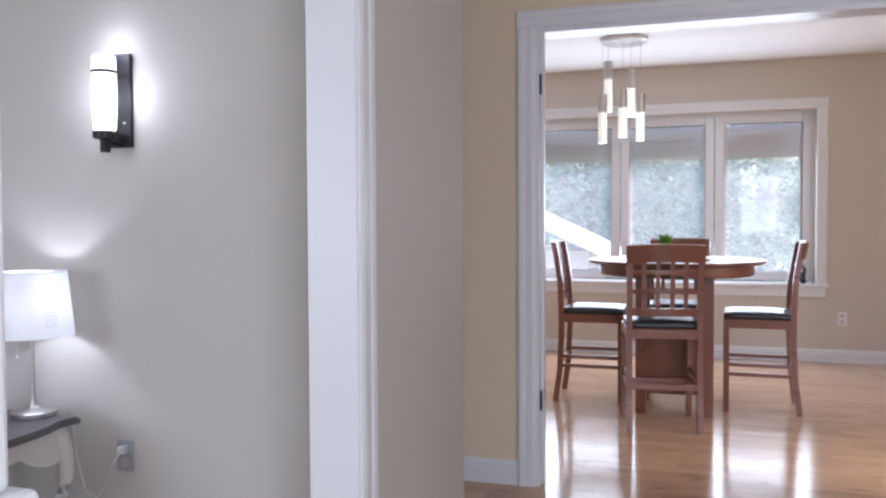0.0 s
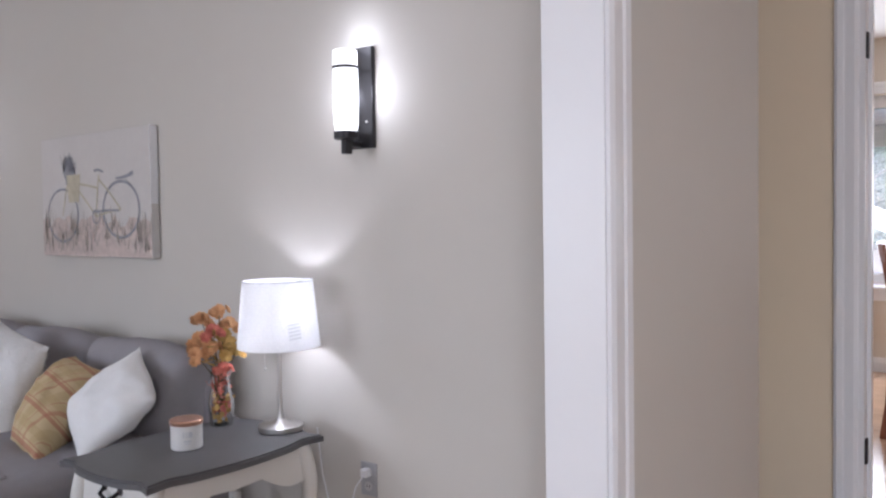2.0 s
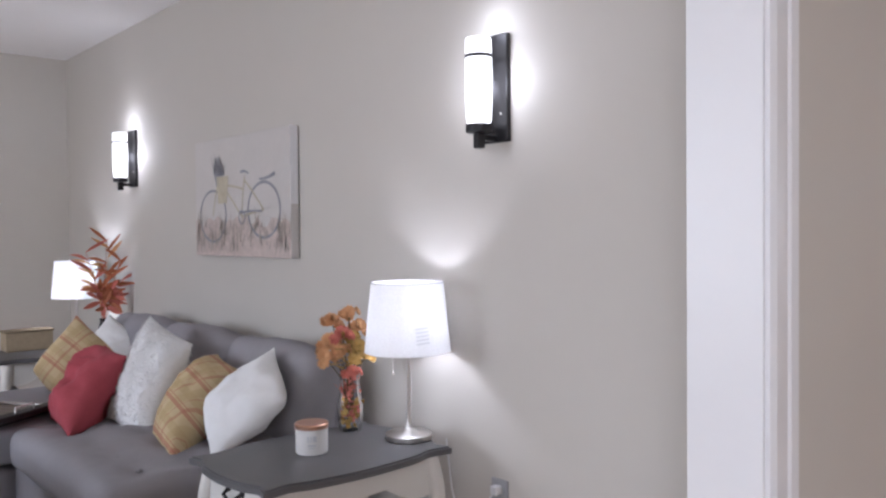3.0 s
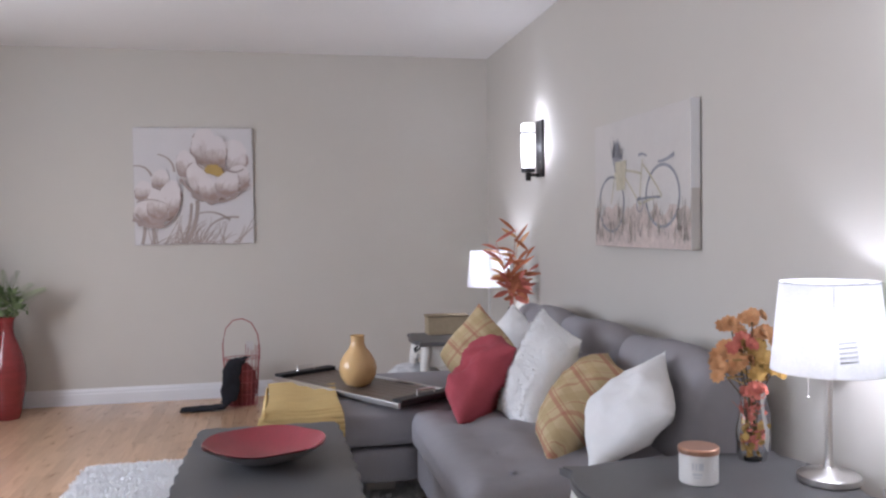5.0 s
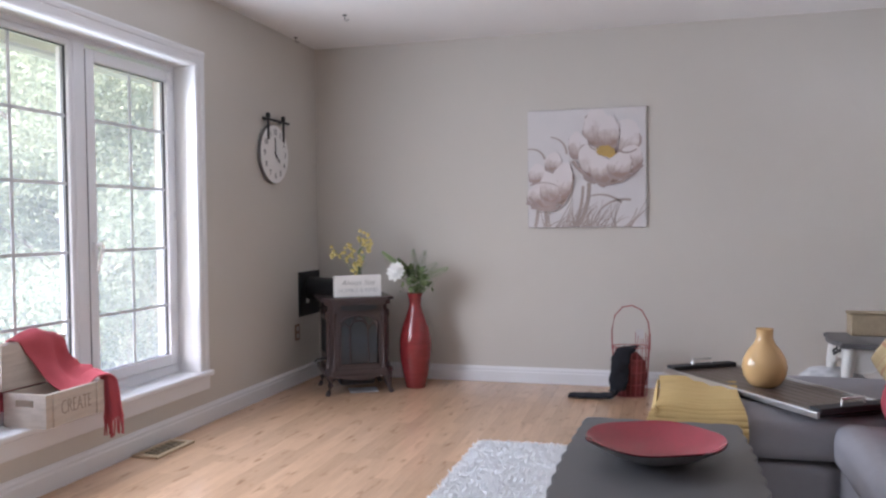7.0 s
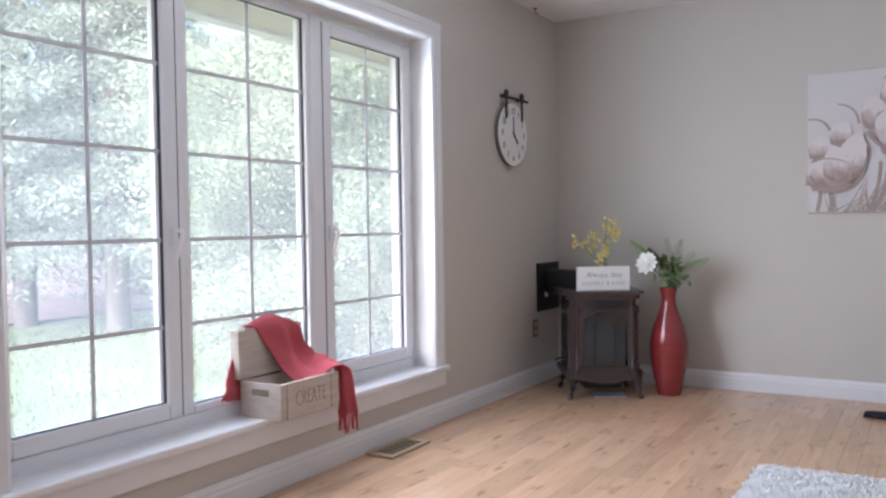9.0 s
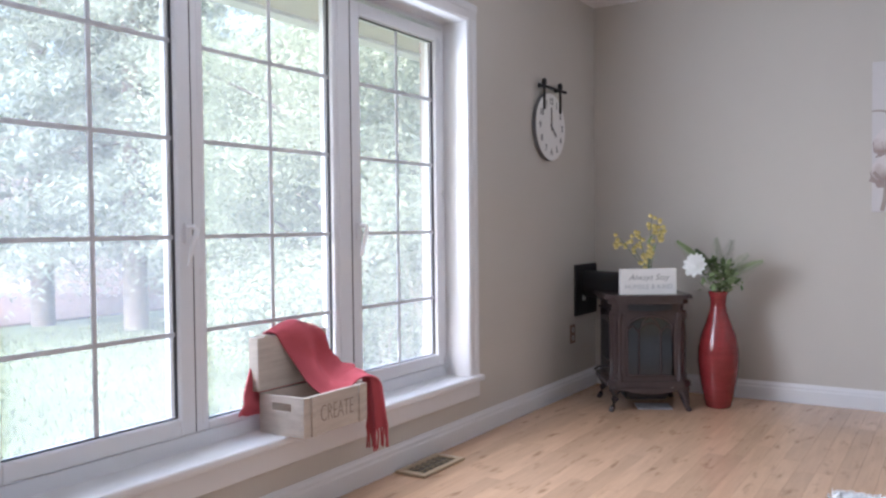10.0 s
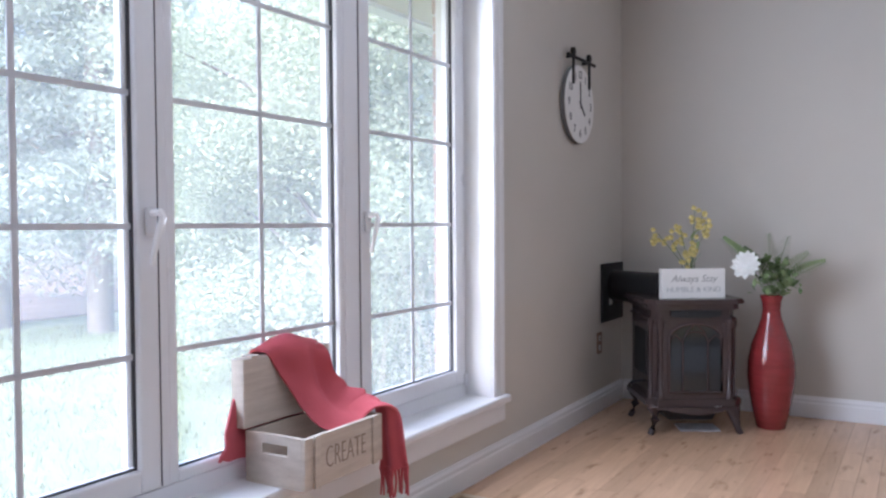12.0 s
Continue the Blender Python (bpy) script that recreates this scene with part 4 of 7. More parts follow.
def end_table(at, lx, ly, label):
    t = thing("end_table", label, "end table", at, 0, "end tables")
    hx, hy = lx / 2, ly / 2
    bm = bmesh.new()
    outline(bm, waved(-hx, -hy, hx, hy), 0.488, 0.512, 0.006)
    part("tabletop", bm, DARK_TOP, t, "charcoal painted top with wavy edges", smooth=30)
    ax, ay = hx - 0.045, hy - 0.045
    def apron(p, q):
        bm = bmesh.new()
        p, q = Vector(p), Vector(q)
        d = (q - p)
        n2 = Vector((-d.y, d.x)).normalized() * 0.009
        top, low = [], []
        for k in range(25):
            s = k / 24
            z = 0.4 - 0.03 * math.cos(2 * math.pi * s) - 0.02 * abs(math.sin(3 * math.pi * s))
            c = p + d * s
            for lst, zz in ((top, 0.489), (low, z)):
                lst.append((bm.verts.new((*(c + n2), zz)), bm.verts.new((*(c - n2), zz))))
        for k in range(24):
            for i in (0, 1):
                bm.faces.new([top[k][i], top[k + 1][i], low[k + 1][i], low[k][i]])
            bm.faces.new([low[k][0], low[k + 1][0], low[k + 1][1], low[k][1]])
        return part("apron", bm, CREAM, t)
    front = apron((-ax, ay), (-ax, -ay))
    apron((-ax, -ay), (ax, -ay))
    apron((ax, -ay), (ax, ay))
    apron((ax, ay), (-ax, ay))
    bm = bmesh.new()
    tube(bm, [(-ax - 0.012, -0.04, 0.452), (-ax - 0.03, -0.035, 0.44), (-ax - 0.032, 0.0, 0.425), (-ax - 0.03, 0.035, 0.44), (-ax - 0.012, 0.04, 0.452)], 0.006)
    for y in (-0.042, 0.042):
        lathe(bm, [(0.014, -0.003), (0.014, 0.002), (0.006, 0.006), (0, 0.006)], 12, m=Matrix.Translation((-ax - 0.009, y, 0.455)) @ pose(0, 0, 0, 0, -90, 0))
    part("handle", bm, BLACK_METAL, front, "black drop handle", smooth=True)
    for sx in (-1, 1):
        for sy in (-1, 1):
            bm = bmesh.new()
            pts, rad = [], []
            for k in range(13):
                s = k / 12
                bow = 0.022 * math.sin(math.pi * min(1, s * 1.6)) - 0.02 * math.sin(math.pi * max(0, s - 0.5)) + (0.03 * max(0, s - 0.85) / 0.15)
                pts.append((sx * (ax + bow - 0.012), sy * (ay + bow - 0.012), 0.485 * (1 - s)))
                rad.append(0.032 - 0.019 * s + (0.01 * max(0, s - 0.9) / 0.1))
            tube(bm, pts, rad, 10)
            part("leg", bm, CREAM, t, smooth=True)
    return t


end_table((1.14, 1.585, 0), 0.67, 0.47, "cream end table with charcoal top and curved legs")
end_table((1.17, 4.55, 0), 0.66, 0.47, "cream end table with charcoal top behind the sofa")

# ---- table lamps ----
SHADE = translucent("white_lamp_cloth", (0.9, 0.9, 0.9), 0.5)


def table_lamp(x, y, label, watts=0.42):
    t = thing("table_lamp", label, "table lamp", (x, y, 0.512), 0, "table lamps")
    bm = bmesh.new()
    lathe(bm, [(0.0, 0.0), (0.075, 0.0), (0.078, 0.004), (0.078, 0.018), (0.072, 0.022), (0.03, 0.027), (0.014, 0.038), (0.0095, 0.06), (0.008, 0.09), (0.008, 0.31), (0.0, 0.31)], 40)
    part("base", bm, STEEL, t, "brushed nickel foot and stem", smooth=35)
    bm = bmesh.new()
    lathe(bm, [(0.143, 0.29), (0.12, 0.52), (0.1185, 0.52), (0.1415, 0.29)], 48)
    part("shade", bm, SHADE, t, "lit white drum shade", smooth=60)
    bm = bmesh.new()
    for r, z in ((0.1205, 0.519),):
        tube(bm, [(r * math.cos(a), r * math.sin(a), z) for a in (2 * math.pi * k / 40 for k in range(40))], 0.0018, 6, True)
    part("rim", bm, mat("grey_shade_rim", (0.45, 0.45, 0.47), 0.7), t)
    bm = bmesh.new()
    for k in range(3):
        a = 2 * math.pi * k / 3
        tube(bm, [(0, 0, 0.49), (0.12 * math.cos(a), 0.12 * math.sin(a), 0.515)], 0.0015, 5)
    tube(bm, [(0, 0, 0.3), (0, 0, 0.49)], 0.004, 6)
    part("shade_holder", bm, STEEL, t)
    bm = bmesh.new()
    lathe(bm, [(0.0, 0.33), (0.018, 0.33), (0.02, 0.37), (0.03, 0.42), (0.022, 0.455), (0.0, 0.465)], 20)
    b = part("bulb", bm, glowing("bulb_glow", (0.95, 0.97, 1.0), 0.4), t, "lit bulb", smooth=60)
    b.visible_shadow = False
    bm = bmesh.new()
    for k in range(14):
        lathe(bm, [(0, 0), (0.0025, 0.002), (0, 0.0045)], 6, (-0.04, 0.03, 0.222 + k * 0.0052))
    lathe(bm, [(0, 0), (0.006, 0.006), (0, 0.012)], 10, (-0.04, 0.03, 0.21))
    part("pull_chain", bm, STEEL, t, "beaded pull chain")
    point_lamp("lamp_bulb", (x, y, 0.512 + 0.415), watts, COOL, 0.03)
    return t


lamp_a = table_lamp(1.435, 1.52, "brushed nickel table lamp with a lit white shade")
tag_mark = mat("grey_print", (0.6, 0.6, 0.62), 0.8)
bm = bmesh.new()
for k in range(5):
    box(bm, -0.022, -0.0006, k * 0.012, 0.022, 0.0006, k * 0.012 + 0.005)
seam = bmesh.new()
box(seam, -0.0003, -0.0022, 0.0, 0.0003, 0.0022, 0.228)
so = part("seam", seam, SHADE, lamp_a, "overlapped seam of the shade")
so.matrix_local = Matrix.Rotation(radians(238), 4, "Z") @ pose(0.1432, 0, 0.291, 0, -5.7, 0)
o = part("care_print", bm, translucent("faint_print", (0.74, 0.74, 0.75), 0.5), lamp_a, "faint lines of print on the shade")
o.matrix_local = Matrix.Rotation(radians(252), 4, "Z") @ pose(0.139, 0, 0.33, 0, -5.7, 90)
table_lamp(1.37, 4.72, "brushed nickel table lamp beside the autumn leaves", 0.75)

# ---- candle ----
can = thing("candle_jar", "white lettered candle jar with a copper lid", "candle", (1.11, 1.6, 0.512))
bm = bmesh.new()
lathe(bm, [(0.0, 0.0), (0.046, 0.0), (0.05, 0.004), (0.05, 0.078), (0.047, 0.08), (0.0, 0.08)], 36)
part("jar", bm, mat("white_glazed_jar", (0.74, 0.72, 0.7), 0.35, vary=0.08, scale=25), can, smooth=35)
bm = bmesh.new()
lathe(bm, [(0.0, 0.079), (0.052, 0.079), (0.053, 0.082), (0.053, 0.092), (0.05, 0.095), (0.0, 0.095)], 36)
part("lid", bm, COPPER, can, "brushed copper lid", smooth=35)
bm = bmesh.new()
for a, z, w, h in ((225, 0.04, 0.004, 0.018), (235, 0.04, 0.004, 0.018), (248, 0.04, 0.012, 0.018), (238, 0.02, 0.024, 0.005), (238, 0.012, 0.018, 0.003)):
    box(bm, -0.0004, -w / 2, -h / 2, 0.0004, w / 2, h / 2, m=Matrix.Rotation(radians(a), 4, "Z") @ Matrix.Translation((0.0505, 0, z + 0.012)))
part("print", bm, tag_mark, can, "grey print bars")

# ---- flowers in the glass vase ----
CLEAR = glass("clear_glass", (0.95, 0.97, 0.97))
ORANGE = mat("orange_cloth_petal", (0.8, 0.44, 0.22), 0.8, vary=0.2, scale=20)
CORAL = mat("coral_cloth_petal", (0.66, 0.2, 0.15), 0.8, vary=0.2, scale=20)
OCHRE = mat("ochre_leaf", (0.55, 0.34, 0.1), 0.7, vary=0.25, scale=14)
GREEN = mat("green_leaf", (0.13, 0.2, 0.075), 0.6, vary=0.3, scale=14)
PALEGREEN = mat("sage_leaf", (0.27, 0.36, 0.17), 0.6, vary=0.25, scale=14)
YELLOW = mat("yellow_petal", (0.64, 0.53, 0.2), 0.7, vary=0.15, scale=20)
WHITEP = mat("white_petal", (0.85, 0.85, 0.82), 0.7, vary=0.05, scale=20)
RUST = mat("rust_leaf", (0.58, 0.19, 0.09), 0.75, vary=0.35, scale=12)
STEM = mat("brown_stem", (0.12, 0.09, 0.04), 0.8, vary=0.2)


def leaf(bm, base, tip, w, n=6, fold=0.15, droop=0.0, ref=(0.2, 0.1, 1)):
    """A pointed leaf with a folded midrib, from base to tip."""
    base, tip = Vector(base), Vector(tip)
    d = tip - base
    side = d.cross(Vector(ref)).normalized()
    up = side.cross(d).normalized()
    rows = []
    for k in range(n + 1):
        s = k / n
        c = base + d * s - Vector((0, 0, droop * s * s))
        ww = w * math.sin(math.pi * min(1, s * 0.96 + 0.04)) ** 0.8
        rows.append((bm.verts.new(c + side * ww + up * fold * ww), bm.verts.new(c), bm.verts.new(c - side * ww + up * fold * ww)))
    for a, b in zip(rows, rows[1:]):
        bm.faces.new([a[0], a[1], b[1], b[0]])
        bm.faces.new([a[1], a[2], b[2], b[1]])


def bloom(bm, c, r, petals, rings=2, seed=0, face=(0, -0.6, 0.8), wide=0.3):
    rr = random.Random(seed)
    f = Vector(face).normalized()
    s = f.cross(Vector((0.3, 0.9, 0.2))).normalized()
    w = f.cross(s)
    for g in range(rings):
        rad = r * (1 - 0.32 * g)
        for k in range(petals):
            a = 2 * math.pi * (k + 0.5 * g) / petals + rr.uniform(-0.15, 0.15)
            d = (s * math.cos(a) + w * math.sin(a)) * rad + f * rad * (0.25 + 0.35 * g + rr.uniform(-0.1, 0.1))
            leaf(bm, Vector(c), Vector(c) + d, rad * wide, 4, 0.3, ref=f)


bm = bmesh.new()
bloom(bm, (-0.04, 0.03, 0.3), 0.018, 7, 2, 5, (-0.6, -0.7, 0.1), 0.4)
part("chain_ornament", bm, ORANGE, lamp_a, "small orange cloth flower on the chain")
vz = thing("flower_vase", "clear glass vase of orange cloth flowers", "vase", (1.36, 1.75, 0.512))
bm = bmesh.new()
lathe(bm, [(0.0, 0.0), (0.038, 0.0), (0.042, 0.02), (0.046, 0.06), (0.045, 0.09), (0.034, 0.13), (0.031, 0.16), (0.038, 0.19), (0.045, 0.2)], 32)
part("glass_body", bm, CLEAR, vz, smooth=60).visible_shadow = False
rr = random.Random(11)
bm = bmesh.new()
for k in range(110):
    a, r, z = rr.uniform(0, 6.3), rr.uniform(0.008, 0.034), rr.uniform(0.03, 0.17)
    p = Vector((r * math.cos(a), r * math.sin(a), z))
    leaf(bm, p, p + Vector((rr.uniform(-0.02, 0.02), rr.uniform(-0.02, 0.02), rr.uniform(0.0, 0.03))), 0.009, 3)
part("potpourri", bm, CORAL, vz, "coral and green petals inside the glass")
bm = bmesh.new()
for k in range(60):
    a, r, z = rr.uniform(0, 6.3), rr.uniform(0.006, 0.036), rr.uniform(0.008, 0.1)
    p = Vector((r * math.cos(a), r * math.sin(a), z))
    leaf(bm, p, p + Vector((rr.uniform(-0.02, 0.02), rr.uniform(-0.02, 0.02), rr.uniform(0.0, 0.03))), 0.01, 3)
part("potpourri", bm, OCHRE, vz)
for k, (dx, dy, dz, r, mt) in enumerate(((-0.05, 0.06, 0.4, 0.04, ORANGE), (0.0, 0.0, 0.43, 0.036, ORANGE), (-0.09, 0.02, 0.33, 0.045, ORANGE), (-0.05, -0.02, 0.36, 0.04, CORAL), (-0.13, 0.0, 0.28, 0.04, ORANGE), (-0.02, -0.05, 0.34, 0.045, OCHRE), (0.03, -0.03, 0.38, 0.04, ORANGE), (-0.02, -0.05, 0.22, 0.035, CORAL), (-0.07, -0.03, 0.3, 0.04, ORANGE), (0.06, -0.04, 0.27, 0.03, OCHRE), (0.0, -0.06, 0.29, 0.045, OCHRE))):
    bm = bmesh.new()
    dx, dy, dz = dx * 0.78, dy * 0.8, dz * 0.95
    r *= 0.74
    bloom(bm, (dx, dy, dz), r, 11, 4, k, (-0.4, -0.6, 0.6), 0.38)
    for q in range(3):
        bloom(bm, (dx + 0.03 * math.cos(k + 2.1 * q), dy + 0.03 * math.sin(k + 2.1 * q), dz - 0.02 + 0.012 * q), r * 0.75, 9, 3, k + q, (-0.4 + 0.4 * q, -0.6, 0.4), 0.38)
    part("bloom", bm, mt, vz)
    bm = bmesh.new()
    tube(bm, [(dx * 0.1, dy * 0.1, 0.03), (dx * 0.3, dy * 0.3, 0.18), (dx, dy, dz)], 0.0018, 5)
    part("stem", bm, STEM, vz)
bm = bmesh.new()
for k in range(16):
    a = rr.uniform(0, 6.3)
    b = Vector((rr.uniform(-0.04, 0.02), rr.uniform(-0.03, 0.03), rr.uniform(0.2, 0.3)))
    leaf(bm, b, b + Vector((math.cos(a) * 0.07, math.sin(a) * 0.07, rr.uniform(-0.02, 0.06))), 0.018, 5)
part("leaves", bm, OCHRE, vz)

# ---- autumn spray beside the far lamp ----
sp = thing("autumn_leaf_spray", "spray of rust-red leaves in a dark vase", "plant", (1.43, 4.42, 0.512))
bm = bmesh.new()
lathe(bm, [(0.0, 0.0), (0.03, 0.0), (0.04, 0.05), (0.03, 0.12), (0.018, 0.16), (0.022, 0.18), (0.02, 0.18), (0.014, 0.15), (0, 0.1)], 24)
part("vase", bm, BLACK_IRON, sp, "slim dark vase", smooth=50)
rr = random.Random(14)
STEMS = ((0.02, -0.03, 0.64, RUST), (-0.1, -0.02, 0.58, CORAL), (0.1, -0.03, 0.52, RUST), (0.12, 0.02, 0.4, CORAL), (-0.05, 0.03, 0.5, ORANGE), (0.05, 0.02, 0.6, ORANGE), (0.02, -0.06, 0.46, RUST))
for k, (tx, ty, tz, mt) in enumerate(STEMS):
    foot, mid, tip = Vector((0, 0, 0.12)), Vector((tx * 0.25, ty * 0.3, tz * 0.62)), Vector((tx, ty, tz))
    bm = bmesh.new()
    path = [foot.lerp(mid, s) .lerp(mid.lerp(tip, s), s) for s in (q / 8 for q in range(9))]
    tube(bm, path, 0.0016, 5)
    part("stem", bm, mt, sp)
    bm = bmesh.new()
    for q in range(8):
        p = path[min(8, 3 + (q * 5) // 7)]
        a = rr.choice((-1, 1)) * rr.uniform(0.3, 1.0) if q else 0.0
        ln = rr.uniform(0.08, 0.15)
        d = Vector((math.sin(a * 1.5) * ln, rr.uniform(-0.05, 0.03), ln * (0.75 * math.cos(a * 1.3) + 0.15)))
        leaf(bm, p, p + d, rr.uniform(0.008, 0.012), 7, 0.25, rr.uniform(0.0, 0.05), (rr.uniform(-0.5, 0.3), -1, rr.uniform(-0.3, 0.6)))
    part("leaves", bm, mt, sp)
for mt, cnt in ((RUST, 11), (CORAL, 16)):
    bm = bmesh.new()
    for k in range(cnt):
        a, ln = rr.uniform(0, 6.28), rr.uniform(0.07, 0.12)
        c = Vector((rr.uniform(-0.04, 0.04), -0.03, rr.uniform(0.24, 0.36)))
        leaf(bm, c, c + Vector((math.cos(a) * ln, rr.uniform(-0.06, 0.0), math.sin(a) * ln)), rr.uniform(0.012, 0.018), 7, 0.25, 0.01, (rr.uniform(-0.5, 0.3), -1, rr.uniform(-0.4, 0.5)))
    part("broad_leaves", bm, mt, sp)

# tan box and patterned throw by the far table
bx = thing("storage_box", "tan woven box standing on the end table", "box", (1.08, 4.7, 0.512))
bm = bmesh.new()
box(bm, -0.13, -0.06, 0, 0.13, 0.06, 0.11, bevel=0.006)
part("body", bm, mat("tan_weave", (0.42, 0.33, 0.22), 0.85, vary=0.15, scale=40, bump=0.5, bump_scale=250), bx)
put_box("lid_edge", (-0.135, -0.065, 0.108, 0.135, 0.065, 0.122), mat("tan_weave_dark", (0.25, 0.19, 0.12), 0.85, vary=0.15, scale=40), bx, bevel=0.004)
SPECK = mat("grey_white_pattern", (0.75, 0.75, 0.76), 0.95, vary=0.5, scale=22, second=(0.12, 0.12, 0.14), bump=0.3)
pf = thing("floor_pouf", "round white pouf with a grey speckled pattern", "pouf", (0.88, 4.75, 0))
bm = bmesh.new()
lathe(bm, [(0.0, 0.0), (0.14, 0.0), (0.2, 0.06), (0.21, 0.15), (0.19, 0.25), (0.12, 0.31), (0.0, 0.33)], 36)
part("cover", bm, SPECK, pf, smooth=70)


# ---- coffee table ----
ct = thing("coffee_table", "charcoal coffee table with scalloped edges", "coffee table", (0.0, 2.2, 0))
bm = bmesh.new()
pts = []
for (p, q, nx, ny, cnt) in (((-0.25, -0.58), (0.25, -0.58), 0, -1, 5), ((0.25, -0.58), (0.25, 0.58), 1, 0, 11), ((0.25, 0.58), (-0.25, 0.58), 0, 1, 5), ((-0.25, 0.58), (-0.25, -0.58), -1, 0, 11)):
    for k in range(cnt * 8):
        s = k / (cnt * 8)
        a = 0.009 * abs(math.sin(math.pi * s * cnt)) - 0.004
        bow = 0.02 * math.sin(math.pi * s) if cnt == 11 else 0.0
        pts.append((p[0] + (q[0] - p[0]) * s + nx * (a + bow), p[1] + (q[1] - p[1]) * s + ny * a))
outline(bm, pts, 0.425, 0.45, 0.005)
part("tabletop", bm, DARK_TOP, ct, smooth=30)
put_box("apron", (-0.2, -0.5, 0.35, 0.2, 0.5, 0.426), CREAM, ct, bevel=0.006)
for sx in (-1, 1):
    for sy in (-1, 1):
        bm = bmesh.new()
        tube(bm, [(sx * 0.185, sy * 0.485, 0.42), (sx * 0.2, sy * 0.5, 0.3), (sx * 0.185, sy * 0.485, 0.1), (sx * 0.2, sy * 0.5, 0.022)], [0.03, 0.03, 0.017, 0.02], 10)
        part("leg", bm, CREAM, ct, smooth=True)

bowl = thing("decorative_bowl", "shallow red bowl with a silver-grey hammered outside", "bowl", (-0.01, 2.3, 0.4505))
HAMMER = mat("hammered_pewter", (0.42, 0.4, 0.4), 0.4, metal=0.6, vary=0.25, scale=25, bump=0.6, bump_scale=110)
ROSE = mat("rose_red_lacquer", (0.38, 0.045, 0.065), 0.14, vary=0.25, scale=9, second=(0.2, 0.06, 0.065), bump=0.15, bump_scale=80)


def bowl_shell(r0, z0, flip):
    bm = bmesh.new()
    def f(u, v):
        a = 2 * math.pi * u
        s = v
        r = 0.195 * s ** 0.8 * r0
        wav = 0.0025 * math.sin(5 * a + 1) * s ** 4
        return (r * math.cos(a), r * math.sin(a), z0 + 0.062 * s ** 1.8 + wav)
    sheet(bm, 60, 14, f)
    bmesh.ops.remove_doubles(bm, verts=bm.verts, dist=0.0004)
    return bm


part("outside", bowl_shell(1.0, 0.0, 0), HAMMER, bowl, "hammered pewter outside", smooth=70)
part("inside", bowl_shell(0.985, 0.004, 1), ROSE, bowl, "glossy red inside", smooth=70)
bm = bmesh.new()
lathe(bm, [(0.0, 0.0), (0.06, 0.0), (0.062, 0.002), (0.05, 0.003), (0, 0.003)], 30)
part("foot", bm, HAMMER, bowl)

# ---- tray and vase on the chaise ----
tr = thing("serving_tray", "dark slatted wood tray with metal rim and handles", "tray", (0.405, 3.385, 0.4525), -57)
WALNUT = mat("dark_walnut", (0.11, 0.075, 0.055), 0.35, vary=0.2, scale=5, stretch=(1, 9, 1), bump=0.05)
L2, W2 = 0.46, 0.17
for k in range(7):
    y = -W2 + 0.012 + k * (2 * W2 - 0.024) / 7
    put_box("slat", (-L2 + 0.02, y + 0.0015, 0.004, L2 - 0.02, y + (2 * W2 - 0.024) / 7 - 0.0015, 0.016), WALNUT, tr, bevel=0.0015)
put_box("base", (-L2 + 0.01, -W2 + 0.008, 0.0, L2 - 0.01, W2 - 0.008, 0.005), BLACK_IRON, tr)
for sy in (-1, 1):
    put_box("rim", (-L2, sy * W2 - 0.006, 0.0, L2, sy * W2 + 0.006, 0.022), STEEL, tr, bevel=0.002)
for sx in (-1, 1):
    put_box("end_board", (sx * (L2 - 0.025) - 0.028, -W2 + 0.007, 0.012, sx * (L2 - 0.025) + 0.028, W2 - 0.007, 0.034), BLACK_IRON, tr, bevel=0.003)
    bm = bmesh.new()
    x = sx * (L2 - 0.025)
    tube(bm, [(x, -0.05, 0.03), (x, -0.048, 0.055), (x, 0.048, 0.055), (x, 0.05, 0.03)], 0.004, 8)
    part("handle", bm, STEEL, tr, smooth=True)

yv = thing("bud_vase", "round glossy mustard vase standing on the tray", "vase", (0.39, 3.36, 0.469))
bm = bmesh.new()
lathe(bm, [(0.0, 0.0), (0.038, 0.0), (0.06, 0.012), (0.08, 0.045), (0.086, 0.08), (0.08, 0.112), (0.062, 0.145), (0.04, 0.172), (0.031, 0.195), (0.032, 0.225), (0.034, 0.23), (0.027, 0.228), (0.025, 0.19), (0.0, 0.17)], 44)
part("body", bm, MUSTARD_GLAZE, yv, smooth=60)

# mustard throw over the chaise corner
th = thing("knit_throw", "mustard ribbed knit throw draped over the chaise corner", "throw")
prof = [(3.56, 0.452), (3.3, 0.458), (3.08, 0.46), (3.0, 0.45), (2.965, 0.42), (2.955, 0.36), (2.95, 0.28), (2.945, 0.2), (2.94, 0.12), (2.935, 0.04)]


def throw_f(u, v):
    s = v * (len(prof) - 1)
    k = min(int(s), len(prof) - 2)
    y, z = (prof[k][i] * (1 - (s - k)) + prof[k + 1][i] * (s - k) for i in (0, 1))
    x = -0.015 + 0.31 * u - 0.02 * v + 0.012 * math.sin(9 * v + 3 * u) - 0.09 * max(0.0, v - 0.3) * (1 - u)
    rib = 0.0035 * math.sin(v * 150)
    fold = 0.01 * math.sin(u * 9 + v * 2) * max(0, v - 0.4)
    if v < 0.45:
        return (x, y, z + rib + 0.004 * math.sin(u * 8))
    return (x, y - fold - rib, z)


bm = bmesh.new()
sheet(bm, 26, 150, throw_f, 0.008)
part("cloth", bm, YELLOW_KNIT, th, smooth=70)


